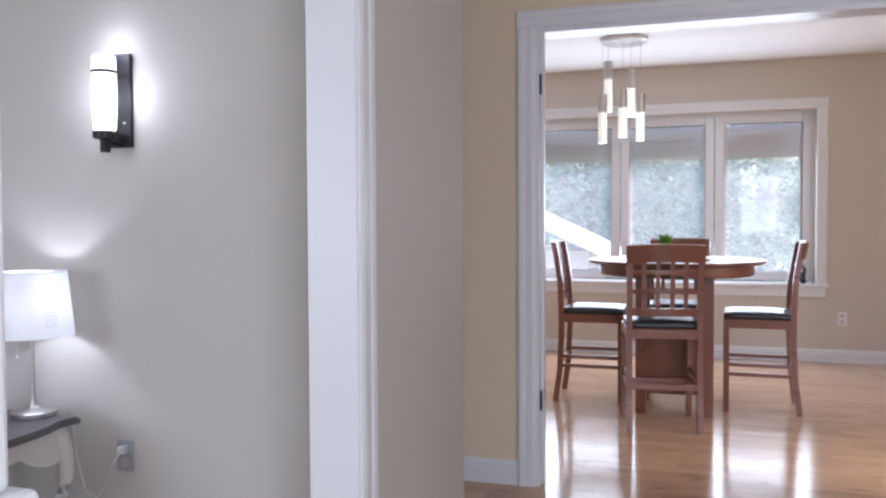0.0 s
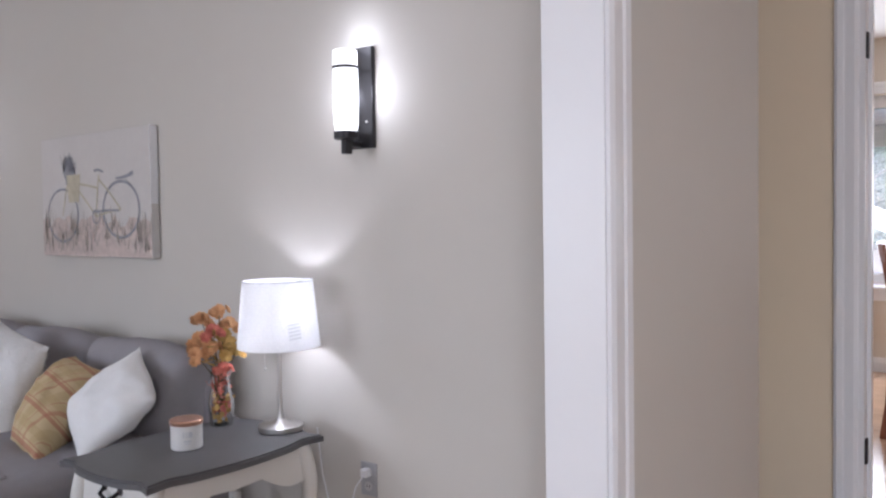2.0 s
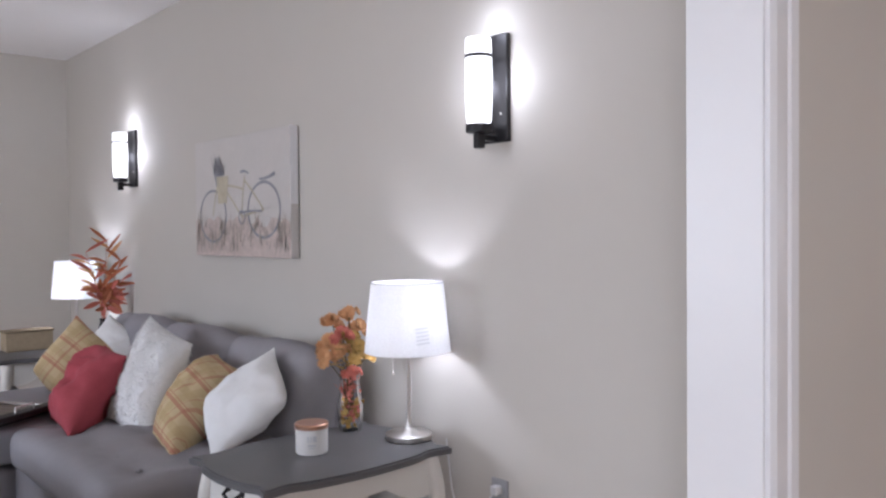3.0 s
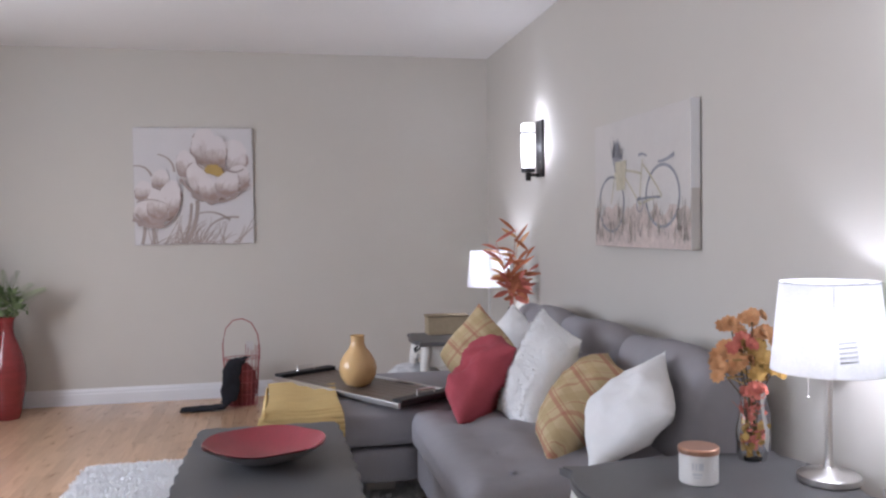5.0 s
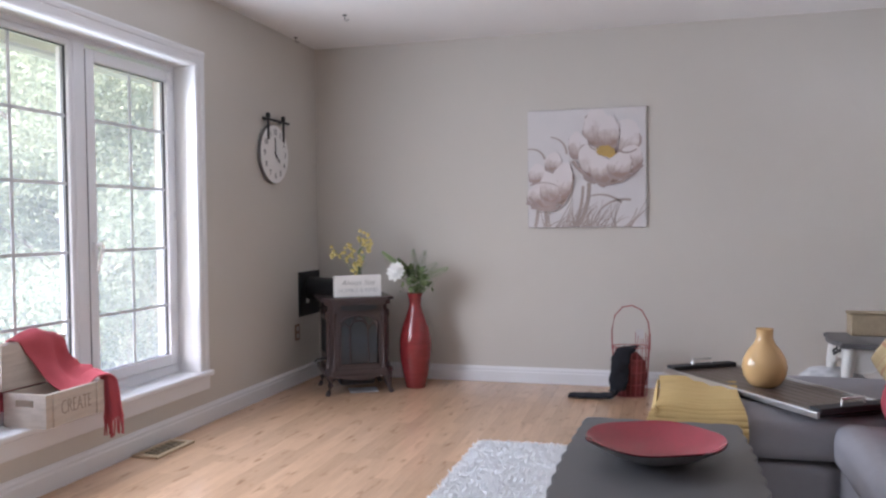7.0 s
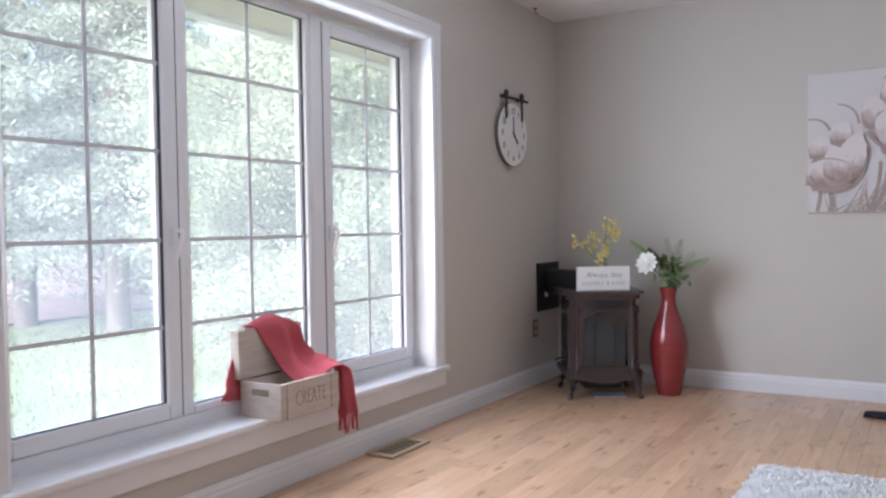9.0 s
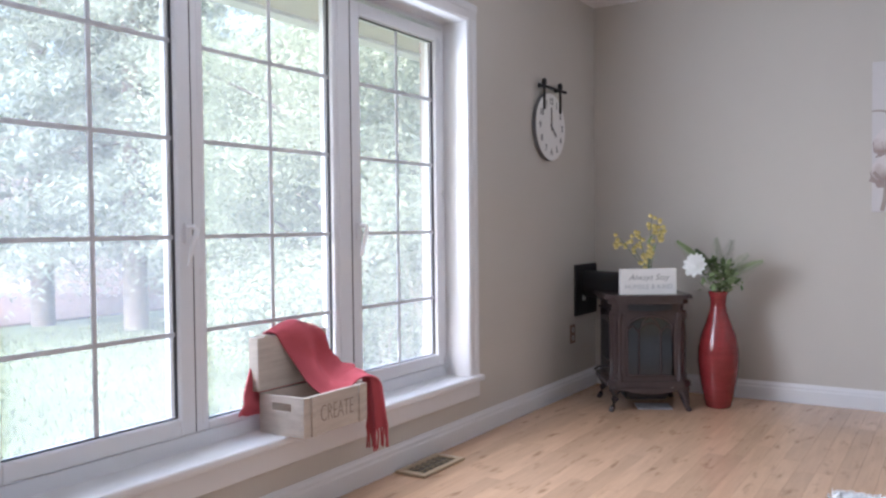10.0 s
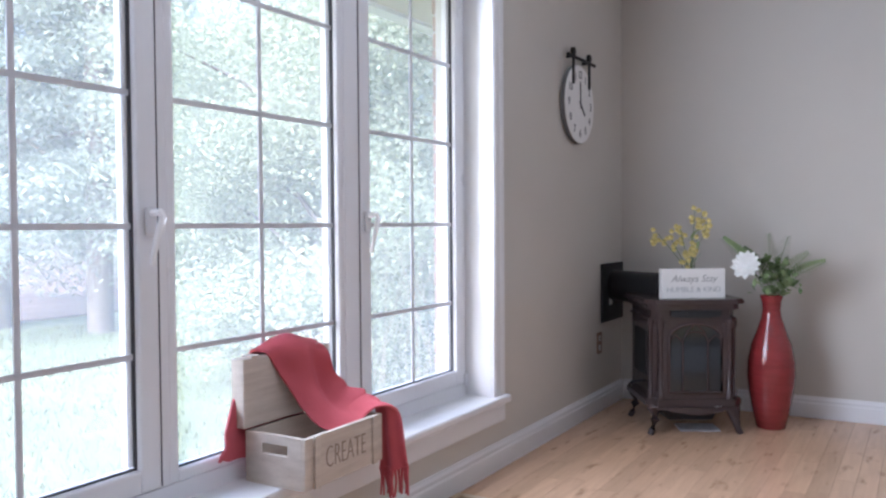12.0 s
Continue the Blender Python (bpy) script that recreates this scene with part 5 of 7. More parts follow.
def side_f(u, v):
    y = 2.96 + 0.55 * u
    z = 0.455 - 0.4 * v * (1 - 0.25 * u)
    return (-0.02 - 0.06 * v * (1 - 0.7 * u) - 0.012 * math.sin(3.1 * v) - 0.008 * math.sin(u * 14) * v - 0.003 * math.sin(v * 120), y, z)


bm = bmesh.new()
sheet(bm, 40, 100, side_f, 0.008)
part("hanging_side", bm, YELLOW_KNIT, th, smooth=70)

# white box pushed under the chaise
low_box = thing("cardboard_box", "low white cardboard box pushed under the chaise", "box", (0.47, 3.27, 0.034))
put_box("body", (-0.062, -0.07, 0.0, 0.062, 0.07, 0.062), CREAM, low_box, bevel=0.003)
put_box("lid", (-0.065, -0.073, 0.062, 0.065, 0.073, 0.076), TRIM, low_box, bevel=0.002)

# ---- shag rug ----
rug = thing("shag_rug", "deep-pile white shag rug under the coffee table", "rug")
put_box("backing", (-0.895, 1.35, 0.0005, 0.98, 3.93, 0.012), WHITE_FABRIC, rug)
PILE = mat("white_shag_pile", (0.92, 0.91, 0.905), 0.95, vary=0.04, scale=16, spec=0.2)
rr = random.Random(21)
vs, fs = [], []
for k in range(84000):
    if k < 52000:
        x, y = rr.uniform(-0.905, 0.05), rr.uniform(2.5, 3.94)
    elif k < 66000:
        x, y = rr.uniform(0.05, 0.99), rr.uniform(2.7, 3.5)
    else:
        x, y = rr.uniform(-0.905, 0.99), rr.uniform(1.34, 3.94)
    a = rr.uniform(0, 6.28)
    ln = rr.uniform(0.01, 0.022)
    sl = 0.012 + 0.008 * noise.noise(Vector((x * 14, y * 14, 0)))
    tip = Vector((x + math.cos(a) * sl, y + math.sin(a) * sl, 0.012 + ln + 0.006 * noise.noise(Vector((x * 9, y * 9, 3)))))
    w = Vector((-math.sin(a), math.cos(a), 0)) * 0.0026
    b = Vector((x, y, 0.011))
    i = len(vs)
    vs += [b - w, b + w, tip + w * 0.8, tip - w * 0.8]
    fs.append((i, i + 1, i + 2, i + 3))
me = bpy.data.meshes.new("pile")
me.from_pydata(vs, [], fs)
me.materials.append(PILE)
o = new("pile", me)
o.parent = rug
o["kind"] = "stuff"

# ---- stove in the corner ----
stove = thing("pellet_stove", "dark brown enamel stove on four curved legs", "stove", (-1.96, 4.972, 0), 31.7)
SMOKED = mat("smoked_stove_glass", (0.03, 0.032, 0.035), 0.06, vary=0.2, scale=6)


def bay(w, front, depth, cut):
    return [(-w, cut), (-front, 0), (front, 0), (w, cut), (w, depth), (-w, depth)]


bm = bmesh.new()
outline(bm, bay(0.2, 0.165, 0.4, 0.045), 0.165, 0.6)
part("body", bm, ENAMEL, stove)
bm = bmesh.new()
outline(bm, bay(0.245, 0.195, 0.43, 0.05), 0.622, 0.645, 0.007)
o = part("top_plate", bm, ENAMEL, stove, smooth=30)
o.location.y = -0.03
bm = bmesh.new()
outline(bm, bay(0.222, 0.18, 0.41, 0.05), 0.594, 0.62, 0.004)
o = part("cornice", bm, ENAMEL, stove, smooth=30)
o.location.y = -0.016
bm = bmesh.new()
outline(bm, bay(0.212, 0.173, 0.405, 0.048), 0.545, 0.556, 0.003)
o = part("moulding", bm, ENAMEL, stove, smooth=30)
o.location.y = -0.009
bm = bmesh.new()
outline(bm, bay(0.232, 0.185, 0.415, 0.05), 0.135, 0.168, 0.006)
o = part("ash_ledge", bm, ENAMEL, stove, smooth=30)
o.location.y = -0.028
for sx in (-1, 1):
    for px, py in ((0.165, 0.0), (0.2, 0.045)):
        bm = bmesh.new()
        lathe(bm, [(0.017, 0.168), (0.017, 0.2), (0.011, 0.21), (0.011, 0.5), (0.017, 0.51), (0.017, 0.545)], 12, (sx * px, py - 0.002, 0))
        part("column", bm, ENAMEL, stove, smooth=40)
    bm = bmesh.new()
    m = Matrix.Translation((sx * 0.1835, 0.0215, 0)) @ Matrix.Rotation(sx * radians(52), 4, "Z")
    box(bm, -0.013, -0.006, 0.2, 0.013, 0.004, 0.53, bevel=0.003, m=m)
    part("side_panel", bm, ENAMEL, stove)
    bm = bmesh.new()
    box(bm, sx * 0.144 - 0.011, -0.008, 0.19, sx * 0.144 + 0.011, 0.002, 0.535, bevel=0.003)
    part("pilaster", bm, ENAMEL, stove)
    put_box("side_vent", (sx * 0.2 - 0.004, 0.12, 0.26, sx * 0.2 + 0.004, 0.34, 0.48), BLACK_IRON, stove, bevel=0.002)
bm = bmesh.new()
sheet(bm, 24, 4, lambda u, v: (-0.195 + 0.39 * u, -0.036 - 0.012 * math.sin(math.pi * u), 0.137 - v * (0.012 + 0.022 * math.sin(math.pi * u) ** 2)), 0.012)
part("skirt", bm, ENAMEL, stove, smooth=50)
bm = bmesh.new()
sheet(bm, 20, 3, lambda u, v: (-0.12 + 0.24 * u, -0.022 - 0.01 * math.sin(math.pi * u), 0.565 + 0.028 * v - 0.008 * (1 - v) * math.sin(math.pi * u)), 0.01)
part("brow", bm, BLACK_IRON, stove, "dark recessed air slot", smooth=50)
# Arched door with bars
bm = bmesh.new()
arch = [(-0.126, 0.2), (0.126, 0.2)] + [(0.126 * math.cos(a), 0.455 + 0.075 * math.sin(a)) for a in (math.pi * k / 20 for k in range(21))]
low = [bm.verts.new((x, -0.004, z)) for x, z in arch]
bm.faces.new(low)
part("glass", bm, SMOKED, stove, "dark smoked door glass")
bm = bmesh.new()
tube(bm, [(x, -0.008, z) for x, z in arch], 0.0085, 8, True)
part("door_frame", bm, ENAMEL, stove, smooth=60)
for x in (-0.06, 0.06):
    bm = bmesh.new()
    tube(bm, [(x, -0.009, 0.2), (x, -0.009, 0.44), (x * 0.7, -0.009, 0.49), (x * 0.1, -0.009, 0.525)], 0.0045, 6)
    part("door_bar", bm, ENAMEL, stove, smooth=60)
bm = bmesh.new()
tube(bm, [(0.06 * math.cos(a), -0.009, 0.44 + 0.05 * math.sin(a)) for a in (math.pi * k / 12 for k in range(13))], 0.0045, 6)
part("door_bar", bm, ENAMEL, stove, smooth=60)
for sx in (-1, 1):
    bm = bmesh.new()
    tube(bm, [(sx * 0.126, -0.009, 0.45), (sx * 0.094, -0.009, 0.475), (sx * 0.062, -0.009, 0.44)], 0.0045, 6)
    part("door_tracery", bm, ENAMEL, stove, smooth=60)
put_box("fire_log", (-0.09, 0.0, 0.3, 0.09, 0.003, 0.33), mat("grey_ash_log", (0.16, 0.15, 0.15), 0.9, vary=0.3), stove)
put_box("ash_box", (-0.12, 0.05, 0.05, 0.12, 0.33, 0.138), BLACK_IRON, stove, bevel=0.02)
for sx in (-1, 1):
    for y, s in ((0.0, -1), (0.36, 1)):
        bm = bmesh.new()
        tube(bm, [(sx * 0.17, y + 0.03, 0.15), (sx * 0.19, y + 0.012, 0.115), (sx * 0.192, y + 0.005 * s, 0.07), (sx * 0.205, y + 0.008 * s, 0.025), (sx * 0.218, y + 0.012 * s, 0.0)], [0.042, 0.036, 0.023, 0.016, 0.015], 10)
        part("leg", bm, ENAMEL, stove, smooth=50)
bm = bmesh.new()
tube(bm, [(-0.2, 0.2, 0.22), (-0.25, 0.2, 0.215), (-0.27, 0.18, 0.205)], 0.007, 8)
part("lever", bm, BLACK_IRON, stove, "black side lever")
bm = bmesh.new()
box(bm, -0.1, -0.09, 0.0, 0.09, 0.05, 0.006, m=Matrix.Rotation(radians(8), 4, "Z"))
mag = tagged(part("magazine", bm, mat("magazine_cover", (0.45, 0.44, 0.45), 0.4, vary=0.5, scale=15)), "grey magazine lying under the stove", "magazine")
mag.matrix_world = pose(-1.98, 5.1, 0.001, 0, 0, 20)

flue = thing("flue_pipe", "black flue pipe with a square wall plate", "flue pipe", (XW, 5.42, 0.63))
put_box("wall_plate", (0.0, -0.172, -0.16, 0.014, 0.172, 0.16), BLACK_IRON, flue, bevel=0.004)
bm = bmesh.new()
lathe(bm, [(0.085, 0.0), (0.085, 0.4), (0.07, 0.4), (0.0, 0.4)], 28, m=Matrix.Translation((0.012, 0, 0.035)) @ pose(0, 0, 0, 0, 90, -27))
part("pipe", bm, BLACK_IRON, flue, smooth=40)
put_box("label_plate", (0.014, -0.07, -0.07, 0.0155, -0.02, -0.035), mat("white_label", (0.7, 0.7, 0.68), 0.5), flue)


def outlet_plate(name, at, m, label, plate_mat):
    o = thing(name, label, "outlet", at, 0, "wall outlets")
    o.matrix_world = m
    put_box("plate", (-0.036, -0.006, -0.058, 0.036, 0, 0.058), plate_mat, o, bevel=0.002)
    for z in (-0.025, 0.025):
        bm = bmesh.new()
        lathe(bm, [(0.0165, 0.0), (0.0165, 0.002), (0, 0.002)], 18, m=Matrix.Translation((0, -0.006, z)) @ pose(0, 0, 0, 90, 0, 0))
        s = part("socket", bm, mat("socket_face", (0.55, 0.54, 0.54), 0.4), o)
        for x in (-0.006, 0.006):
            put_box("slot", (x - 0.001, -0.0092, z - 0.004, x + 0.001, -0.008, z + 0.005), BLACK_IRON, s)
    return o


GREYPLATE = mat("grey_steel_plate", (0.42, 0.42, 0.44), 0.45, metal=0.3, vary=0.05)
BROWNPLATE = mat("brown_wood_plate", (0.22, 0.13, 0.09), 0.5, vary=0.15)
o1 = outlet_plate("wall_outlet", (0, 0, 0), pose(XE, 1.258, 0.343, 0, 0, -90), "grey metal wall outlet with a plug in it", GREYPLATE)
put_box("plug", (-0.014, -0.035, 0.012, 0.014, -0.008, 0.04), TRIM, o1, bevel=0.004, label="white plug")
bm = bmesh.new()
tube(bm, [(0.0, -0.03, 0.02), (-0.02, -0.05, -0.02), (-0.05, -0.045, -0.1), (-0.11, -0.03, -0.16), (-0.16, -0.03, -0.14), (-0.18, -0.05, 0.0), (-0.17, -0.08, 0.17)], 0.0028, 6)
part("cord", bm, TRIM, o1, "thin white lamp cord", smooth=60)
outlet_plate("wall_outlet", (0, 0, 0), pose(XW, 5.22, 0.365, 0, 0, 90), "brown wall outlet near the stove", BROWNPLATE)
outlet_plate("wall_outlet", (0, 0, 0), pose(VX, -1.93, 0.37, 0, 0, -90), "pale wall outlet under the dining window", TRIM)

# ---- sign and yellow flowers on the stove ----
sg = thing("wooden_sign", "white wooden sign with grey lettering", "sign", (-1.985, 5.02, 0.6455), 38)
put_box("board", (-0.16, -0.018, 0.0, 0.16, 0.018, 0.142), mat("white_sign_paint", (0.78, 0.77, 0.75), 0.6, vary=0.04, scale=14), sg, bevel=0.002)
GREYINK = mat("grey_ink", (0.16, 0.16, 0.165), 0.7)
PALEINK = mat("pale_grey_ink", (0.36, 0.37, 0.38), 0.7)
FRONT = Matrix(((1, 0, 0, 0), (0, 0, -1, -0.0186), (0, 1, 0, 0), (0, 0, 0, 1)))
lettering("Always Stay", 0.048, sg, FRONT @ Matrix.Translation((0, 0.094, 0)), GREYINK, bold=-0.0007, label="grey slanted words", shear=0.35)
lettering("HUMBLE & KIND", 0.037, sg, FRONT @ Matrix.Translation((0, 0.042, 0)), PALEINK, bold=-0.0005, label="pale grey capitals")

yf = thing("yellow_flower_sprig", "yellow flower sprigs in a small glass vase", "flowers", (-2.02, 5.13, 0.6455))
bm = bmesh.new()
lathe(bm, [(0.0, 0.0), (0.028, 0.0), (0.03, 0.06), (0.018, 0.1), (0.022, 0.16)], 24)
part("vase", bm, CLEAR, yf, smooth=60).visible_shadow = False
rr = random.Random(31)
for k, (ax, ay, az) in enumerate(((-0.15, -0.04, 0.31), (-0.1, -0.02, 0.3), (-0.05, 0.0, 0.33), (0.05, 0.03, 0.4), (0.02, 0.01, 0.43), (0.08, 0.02, 0.37), (0.0, 0.0, 0.24), (-0.02, -0.02, 0.2), (0.02, 0.0, 0.28))):
    bm = bmesh.new()
    tube(bm, [(0, 0, 0.02), (ax * 0.3, ay * 0.3, az * 0.55), (ax, ay, az)], 0.0018, 5)
    part("stem", bm, GREEN, yf)
    bm = bmesh.new()
    for q in range(8):
        c = (ax + rr.uniform(-0.026, 0.026), ay + rr.uniform(-0.02, 0.02), az + rr.uniform(-0.075, 0.025))
        bloom(bm, c, 0.016, 6, 2, rr.random(), (0.3, -0.8, 0.3))
    part("bloom", bm, YELLOW, yf)
bm = bmesh.new()
for k in range(14):
    b = Vector((rr.uniform(-0.03, 0.03), 0, rr.uniform(0.15, 0.3)))
    leaf(bm, b, b + Vector((rr.uniform(-0.12, 0.12), rr.uniform(-0.04, 0.04), rr.uniform(0.0, 0.1))), 0.006, 5, 0.2, 0.03)
part("leaves", bm, PALEGREEN, yf)

# ---- tall red vase with greenery ----
rv = thing("floor_vase", "tall glossy red floor vase with white flower and ferns", "vase", (-1.665, 5.28, 0))
bm = bmesh.new()
lathe(bm, [(0.0, 0.0), (0.066, 0.0), (0.07, 0.006), (0.088, 0.09), (0.104, 0.18), (0.112, 0.26), (0.11, 0.33), (0.094, 0.41), (0.068, 0.48), (0.048, 0.54), (0.042, 0.58), (0.046, 0.62), (0.056, 0.652), (0.05, 0.65), (0.036, 0.6), (0.0, 0.58)], 56)
part("body", bm, RED_LACQUER, rv, smooth=60)
bm = bmesh.new()
bloom(bm, (-0.1, -0.09, 0.8), 0.075, 13, 4, 3, (-0.2, -0.9, 0.3))
part("bloom", bm, WHITEP, rv, "large white dahlia")
rr = random.Random(41)
for k, (tx, ty, tz) in enumerate(((-0.22, -0.05, 0.93), (-0.02, 0.02, 0.95), (0.07, 0.03, 0.94), (0.24, 0.0, 0.82), (0.17, -0.03, 0.86), (-0.14, 0.04, 0.88))):
    bm = bmesh.new()
    base, tip = Vector((0, 0, 0.63)), Vector((tx, ty, tz))
    tube(bm, [base, base.lerp(tip, 0.5) + Vector((0, 0, 0.03)), tip], 0.0018, 5)
    for q in range(14):
        s = 0.35 + 0.63 * q / 13
        p = base.lerp(tip, s) + Vector((0, 0, 0.03 * math.sin(math.pi * s)))
        for sg2 in (-1, 1):
            d = (tip - base).normalized().cross(Vector((0, 1, 0.2))).normalized() * sg2
            leaf(bm, p, p + (d * 0.062 + (tip - base).normalized() * 0.04) * (1.25 - s), 0.011, 3)
    part("fern_frond", bm, GREEN if k % 3 == 2 else PALEGREEN, rv)
for mt, n, sd in ((GREEN, 80, 1), (PALEGREEN, 110, 2)):
    rr = random.Random(sd + 50)
    bm = bmesh.new()
    for k in range(n):
        b = Vector((rr.gauss(0.02, 0.045), rr.gauss(-0.02, 0.03), rr.uniform(0.65, 0.82)))
        leaf(bm, b, b + Vector((rr.uniform(-0.05, 0.05), rr.uniform(-0.05, 0.03), rr.uniform(-0.02, 0.05))), 0.014, 4, 0.25)
    part("leaves", bm, mt, rv)

# ---- clock ----
ck = thing("wall_clock", "round white clock hung by straps from a black rail", "clock", (XW, 4.87, 1.6))
CW = Matrix(((0, 0, 1, 0), (1, 0, 0, 0), (0, 1, 0, 0), (0, 0, 0, 1)))
bm = bmesh.new()
lathe(bm, [(0.0, 0.012), (0.19, 0.012), (0.192, 0.016), (0.192, 0.03), (0.189, 0.033), (0.0, 0.033)], 64, m=CW)
part("face", bm, mat("white_clock_face", (0.8, 0.79, 0.78), 0.6, vary=0.03), ck, smooth=30)
bm = bmesh.new()
lathe(bm, [(0.1935, 0.008), (0.1935, 0.028), (0.1915, 0.028), (0.1915, 0.008)], 64, m=CW)
part("rim", bm, mat("grey_clock_rim", (0.16, 0.16, 0.165), 0.6), ck, smooth=30)
for n in range(12):
    a = radians(90 - 30 * (n or 12))
    lettering(str(n or 12), 0.052, ck, CW @ Matrix.Translation((0.145 * math.cos(a), 0.145 * math.sin(a), 0.0335)), GREYINK, name="numeral", bold=0.0006)
for ang, ln, w in ((93, 0.11, 0.004), (-42, 0.075, 0.005)):
    put_box("clock_hand", (-0.02, -w, 0.036, ln, w, 0.038), BLACK_IRON, ck, m=CW @ Matrix.Rotation(radians(ang), 4, "Z"))
bm = bmesh.new()
tube(bm, [(0.035, -0.165, 0.222), (0.035, 0.2, 0.222)], 0.0085, 10)
part("rail", bm, BLACK_IRON, ck, smooth=60)
for y in (-0.1, 0.115):
    put_box("strap", (0.034, y - 0.011, 0.09, 0.042, y + 0.011, 0.25), BLACK_IRON, ck, bevel=0.003)
    bm = bmesh.new()
    lathe(bm, [(0.0, 0.0), (0.02, 0.0), (0.02, 0.014), (0.0, 0.014)], 20, m=Matrix.Translation((0.03, y, 0.245)) @ pose(0, 0, 0, 0, 90, 0))
    part("roller", bm, BLACK_IRON, ck, smooth=40)
    put_box("stand_off", (0.0, y - 0.006, 0.216, 0.035, y + 0.006, 0.228), BLACK_IRON, ck)

# ---- ceiling hooks ----
for x, y in ((-1.93, 4.73), (-2.49, 5.19)):
    h = thing("ceiling_hook", "small dark hook screwed into the ceiling", "hook", (x, y, H), 0, "ceiling hooks")
    bm = bmesh.new()
    lathe(bm, [(0.014, 0.0), (0.014, -0.004), (0.0, -0.006)], 14)
    part("plate", bm, BLACK_METAL, h)
    bm = bmesh.new()
    tube(bm, [(0, 0, -0.004), (0, 0, -0.025)] + [(0.012 - 0.012 * math.cos(a), 0, -0.025 - 0.012 * math.sin(a)) for a in (math.pi * k / 8 for k in range(1, 9))], 0.0025, 6)
    part("hook", bm, BLACK_METAL, h, smooth=60)

# ---- floor register ----
rg = thing("floor_register", "carved wooden floor vent by the window wall", "floor vent", (-2.428, 3.48, 0.0005))
OAK = mat("pale_oak", (0.44, 0.33, 0.21), 0.45, vary=0.12, scale=6, stretch=(8, 1, 1))
for d in ((-0.075, -0.16, 0, -0.048, 0.16, 0.012), (0.048, -0.16, 0, 0.075, 0.16, 0.012), (-0.048, -0.16, 0, 0.048, -0.125, 0.012), (-0.048, 0.125, 0, 0.048, 0.16, 0.012)):
    put_box("border", d, OAK, rg, bevel=0.003)
put_box("well", (-0.048, -0.125, 0.0003, 0.048, 0.125, 0.003), BLACK_IRON, rg)
for i in range(6):
    bm = bmesh.new()
    y = -0.104 + i * 0.0415
    for sx in (-1, 1):
        tube(bm, [(sx * 0.048, y - 0.02, 0.007), (sx * 0.012, y - 0.008, 0.007), (sx * 0.03, y + 0.006, 0.007), (sx * 0.004, y + 0.02, 0.007)], 0.0042, 6)
    part("scroll", bm, mat("carved_vent_wood", (0.3, 0.24, 0.16), 0.6, vary=0.2) if i == 0 else bpy.data.materials["carved_vent_wood"], rg)

# ---- wire basket with a black scarf ----
bk = thing("wire_basket", "red wire basket with a tall loop handle", "basket", (-0.215, 5.32, 0))
REDWIRE = mat("red_wire", (0.36, 0.08, 0.08), 0.5, metal=0.2, vary=0.2)


def ell(z, rx, ry, n=28):
    return [(rx * math.cos(2 * math.pi * k / n), ry * math.sin(2 * math.pi * k / n), z) for k in range(n)]


for k, z in enumerate((0.004, 0.08, 0.16, 0.24, 0.32)):
    bm = bmesh.new()
    tube(bm, ell(z, 0.1 + 0.06 * z, 0.07 + 0.05 * z), 0.0028, 6, True)
    part("hoop", bm, REDWIRE, bk, smooth=60)
for k in range(20):
    a = 2 * math.pi * k / 20
    bm = bmesh.new()
    top = 0.4 if math.cos(a) > 0.3 else 0.32
    tube(bm, [(0.1 * math.cos(a), 0.07 * math.sin(a), 0.003), ((0.1 + 0.06 * top) * math.cos(a + 0.1), (0.07 + 0.05 * top) * math.sin(a + 0.1), top)], 0.0022, 5)
    part("wire", bm, REDWIRE, bk)
bm = bmesh.new()
tube(bm, [(-0.118, 0, 0.3), (-0.12, 0, 0.42), (-0.1, 0, 0.52), (-0.05, 0, 0.575), (0.01, 0, 0.585), (0.07, 0, 0.555), (0.11, 0, 0.48), (0.122, 0, 0.38), (0.12, 0, 0.3)], 0.004, 7)
part("handle", bm, REDWIRE, bk, smooth=60)
put_box("tag", (0.035, -0.075, 0.38, 0.085, -0.07, 0.44), mat("grey_tag", (0.55, 0.52, 0.52), 0.7), bk, label="small grey tag")
bm = bmesh.new()
lathe(bm, [(0.0, 0.004), (0.085, 0.004), (0.1, 0.12), (0.1, 0.22), (0.05, 0.28), (0.0, 0.29)], 22)
for v in bm.verts:
    v.co.y *= 0.68
    v.co += 0.015 * Vector((noise.noise(v.co * 14), noise.noise(v.co * 14 + Vector((3, 0, 0))), 0))
part("lining", bm, mat("dark_red_lace", (0.2, 0.03, 0.03), 0.8, vary=0.6, scale=18, second=(0.02, 0.02, 0.02)), bk, "dark red patterned cloth inside", smooth=70)
sc = thing("black_scarf", "black knitted scarf spilling from the basket to the floor", "scarf")
PTS = [((-0.2, 5.27, 0.33), 0.05), ((-0.24, 5.235, 0.32), 0.06), ((-0.275, 5.22, 0.25), 0.06), ((-0.285, 5.215, 0.15), 0.06), ((-0.29, 5.2, 0.06), 0.055), ((-0.32, 5.18, 0.025), 0.05), ((-0.4, 5.17, 0.02), 0.045), ((-0.5, 5.17, 0.018), 0.04), ((-0.6, 5.18, 0.012), 0.02)]


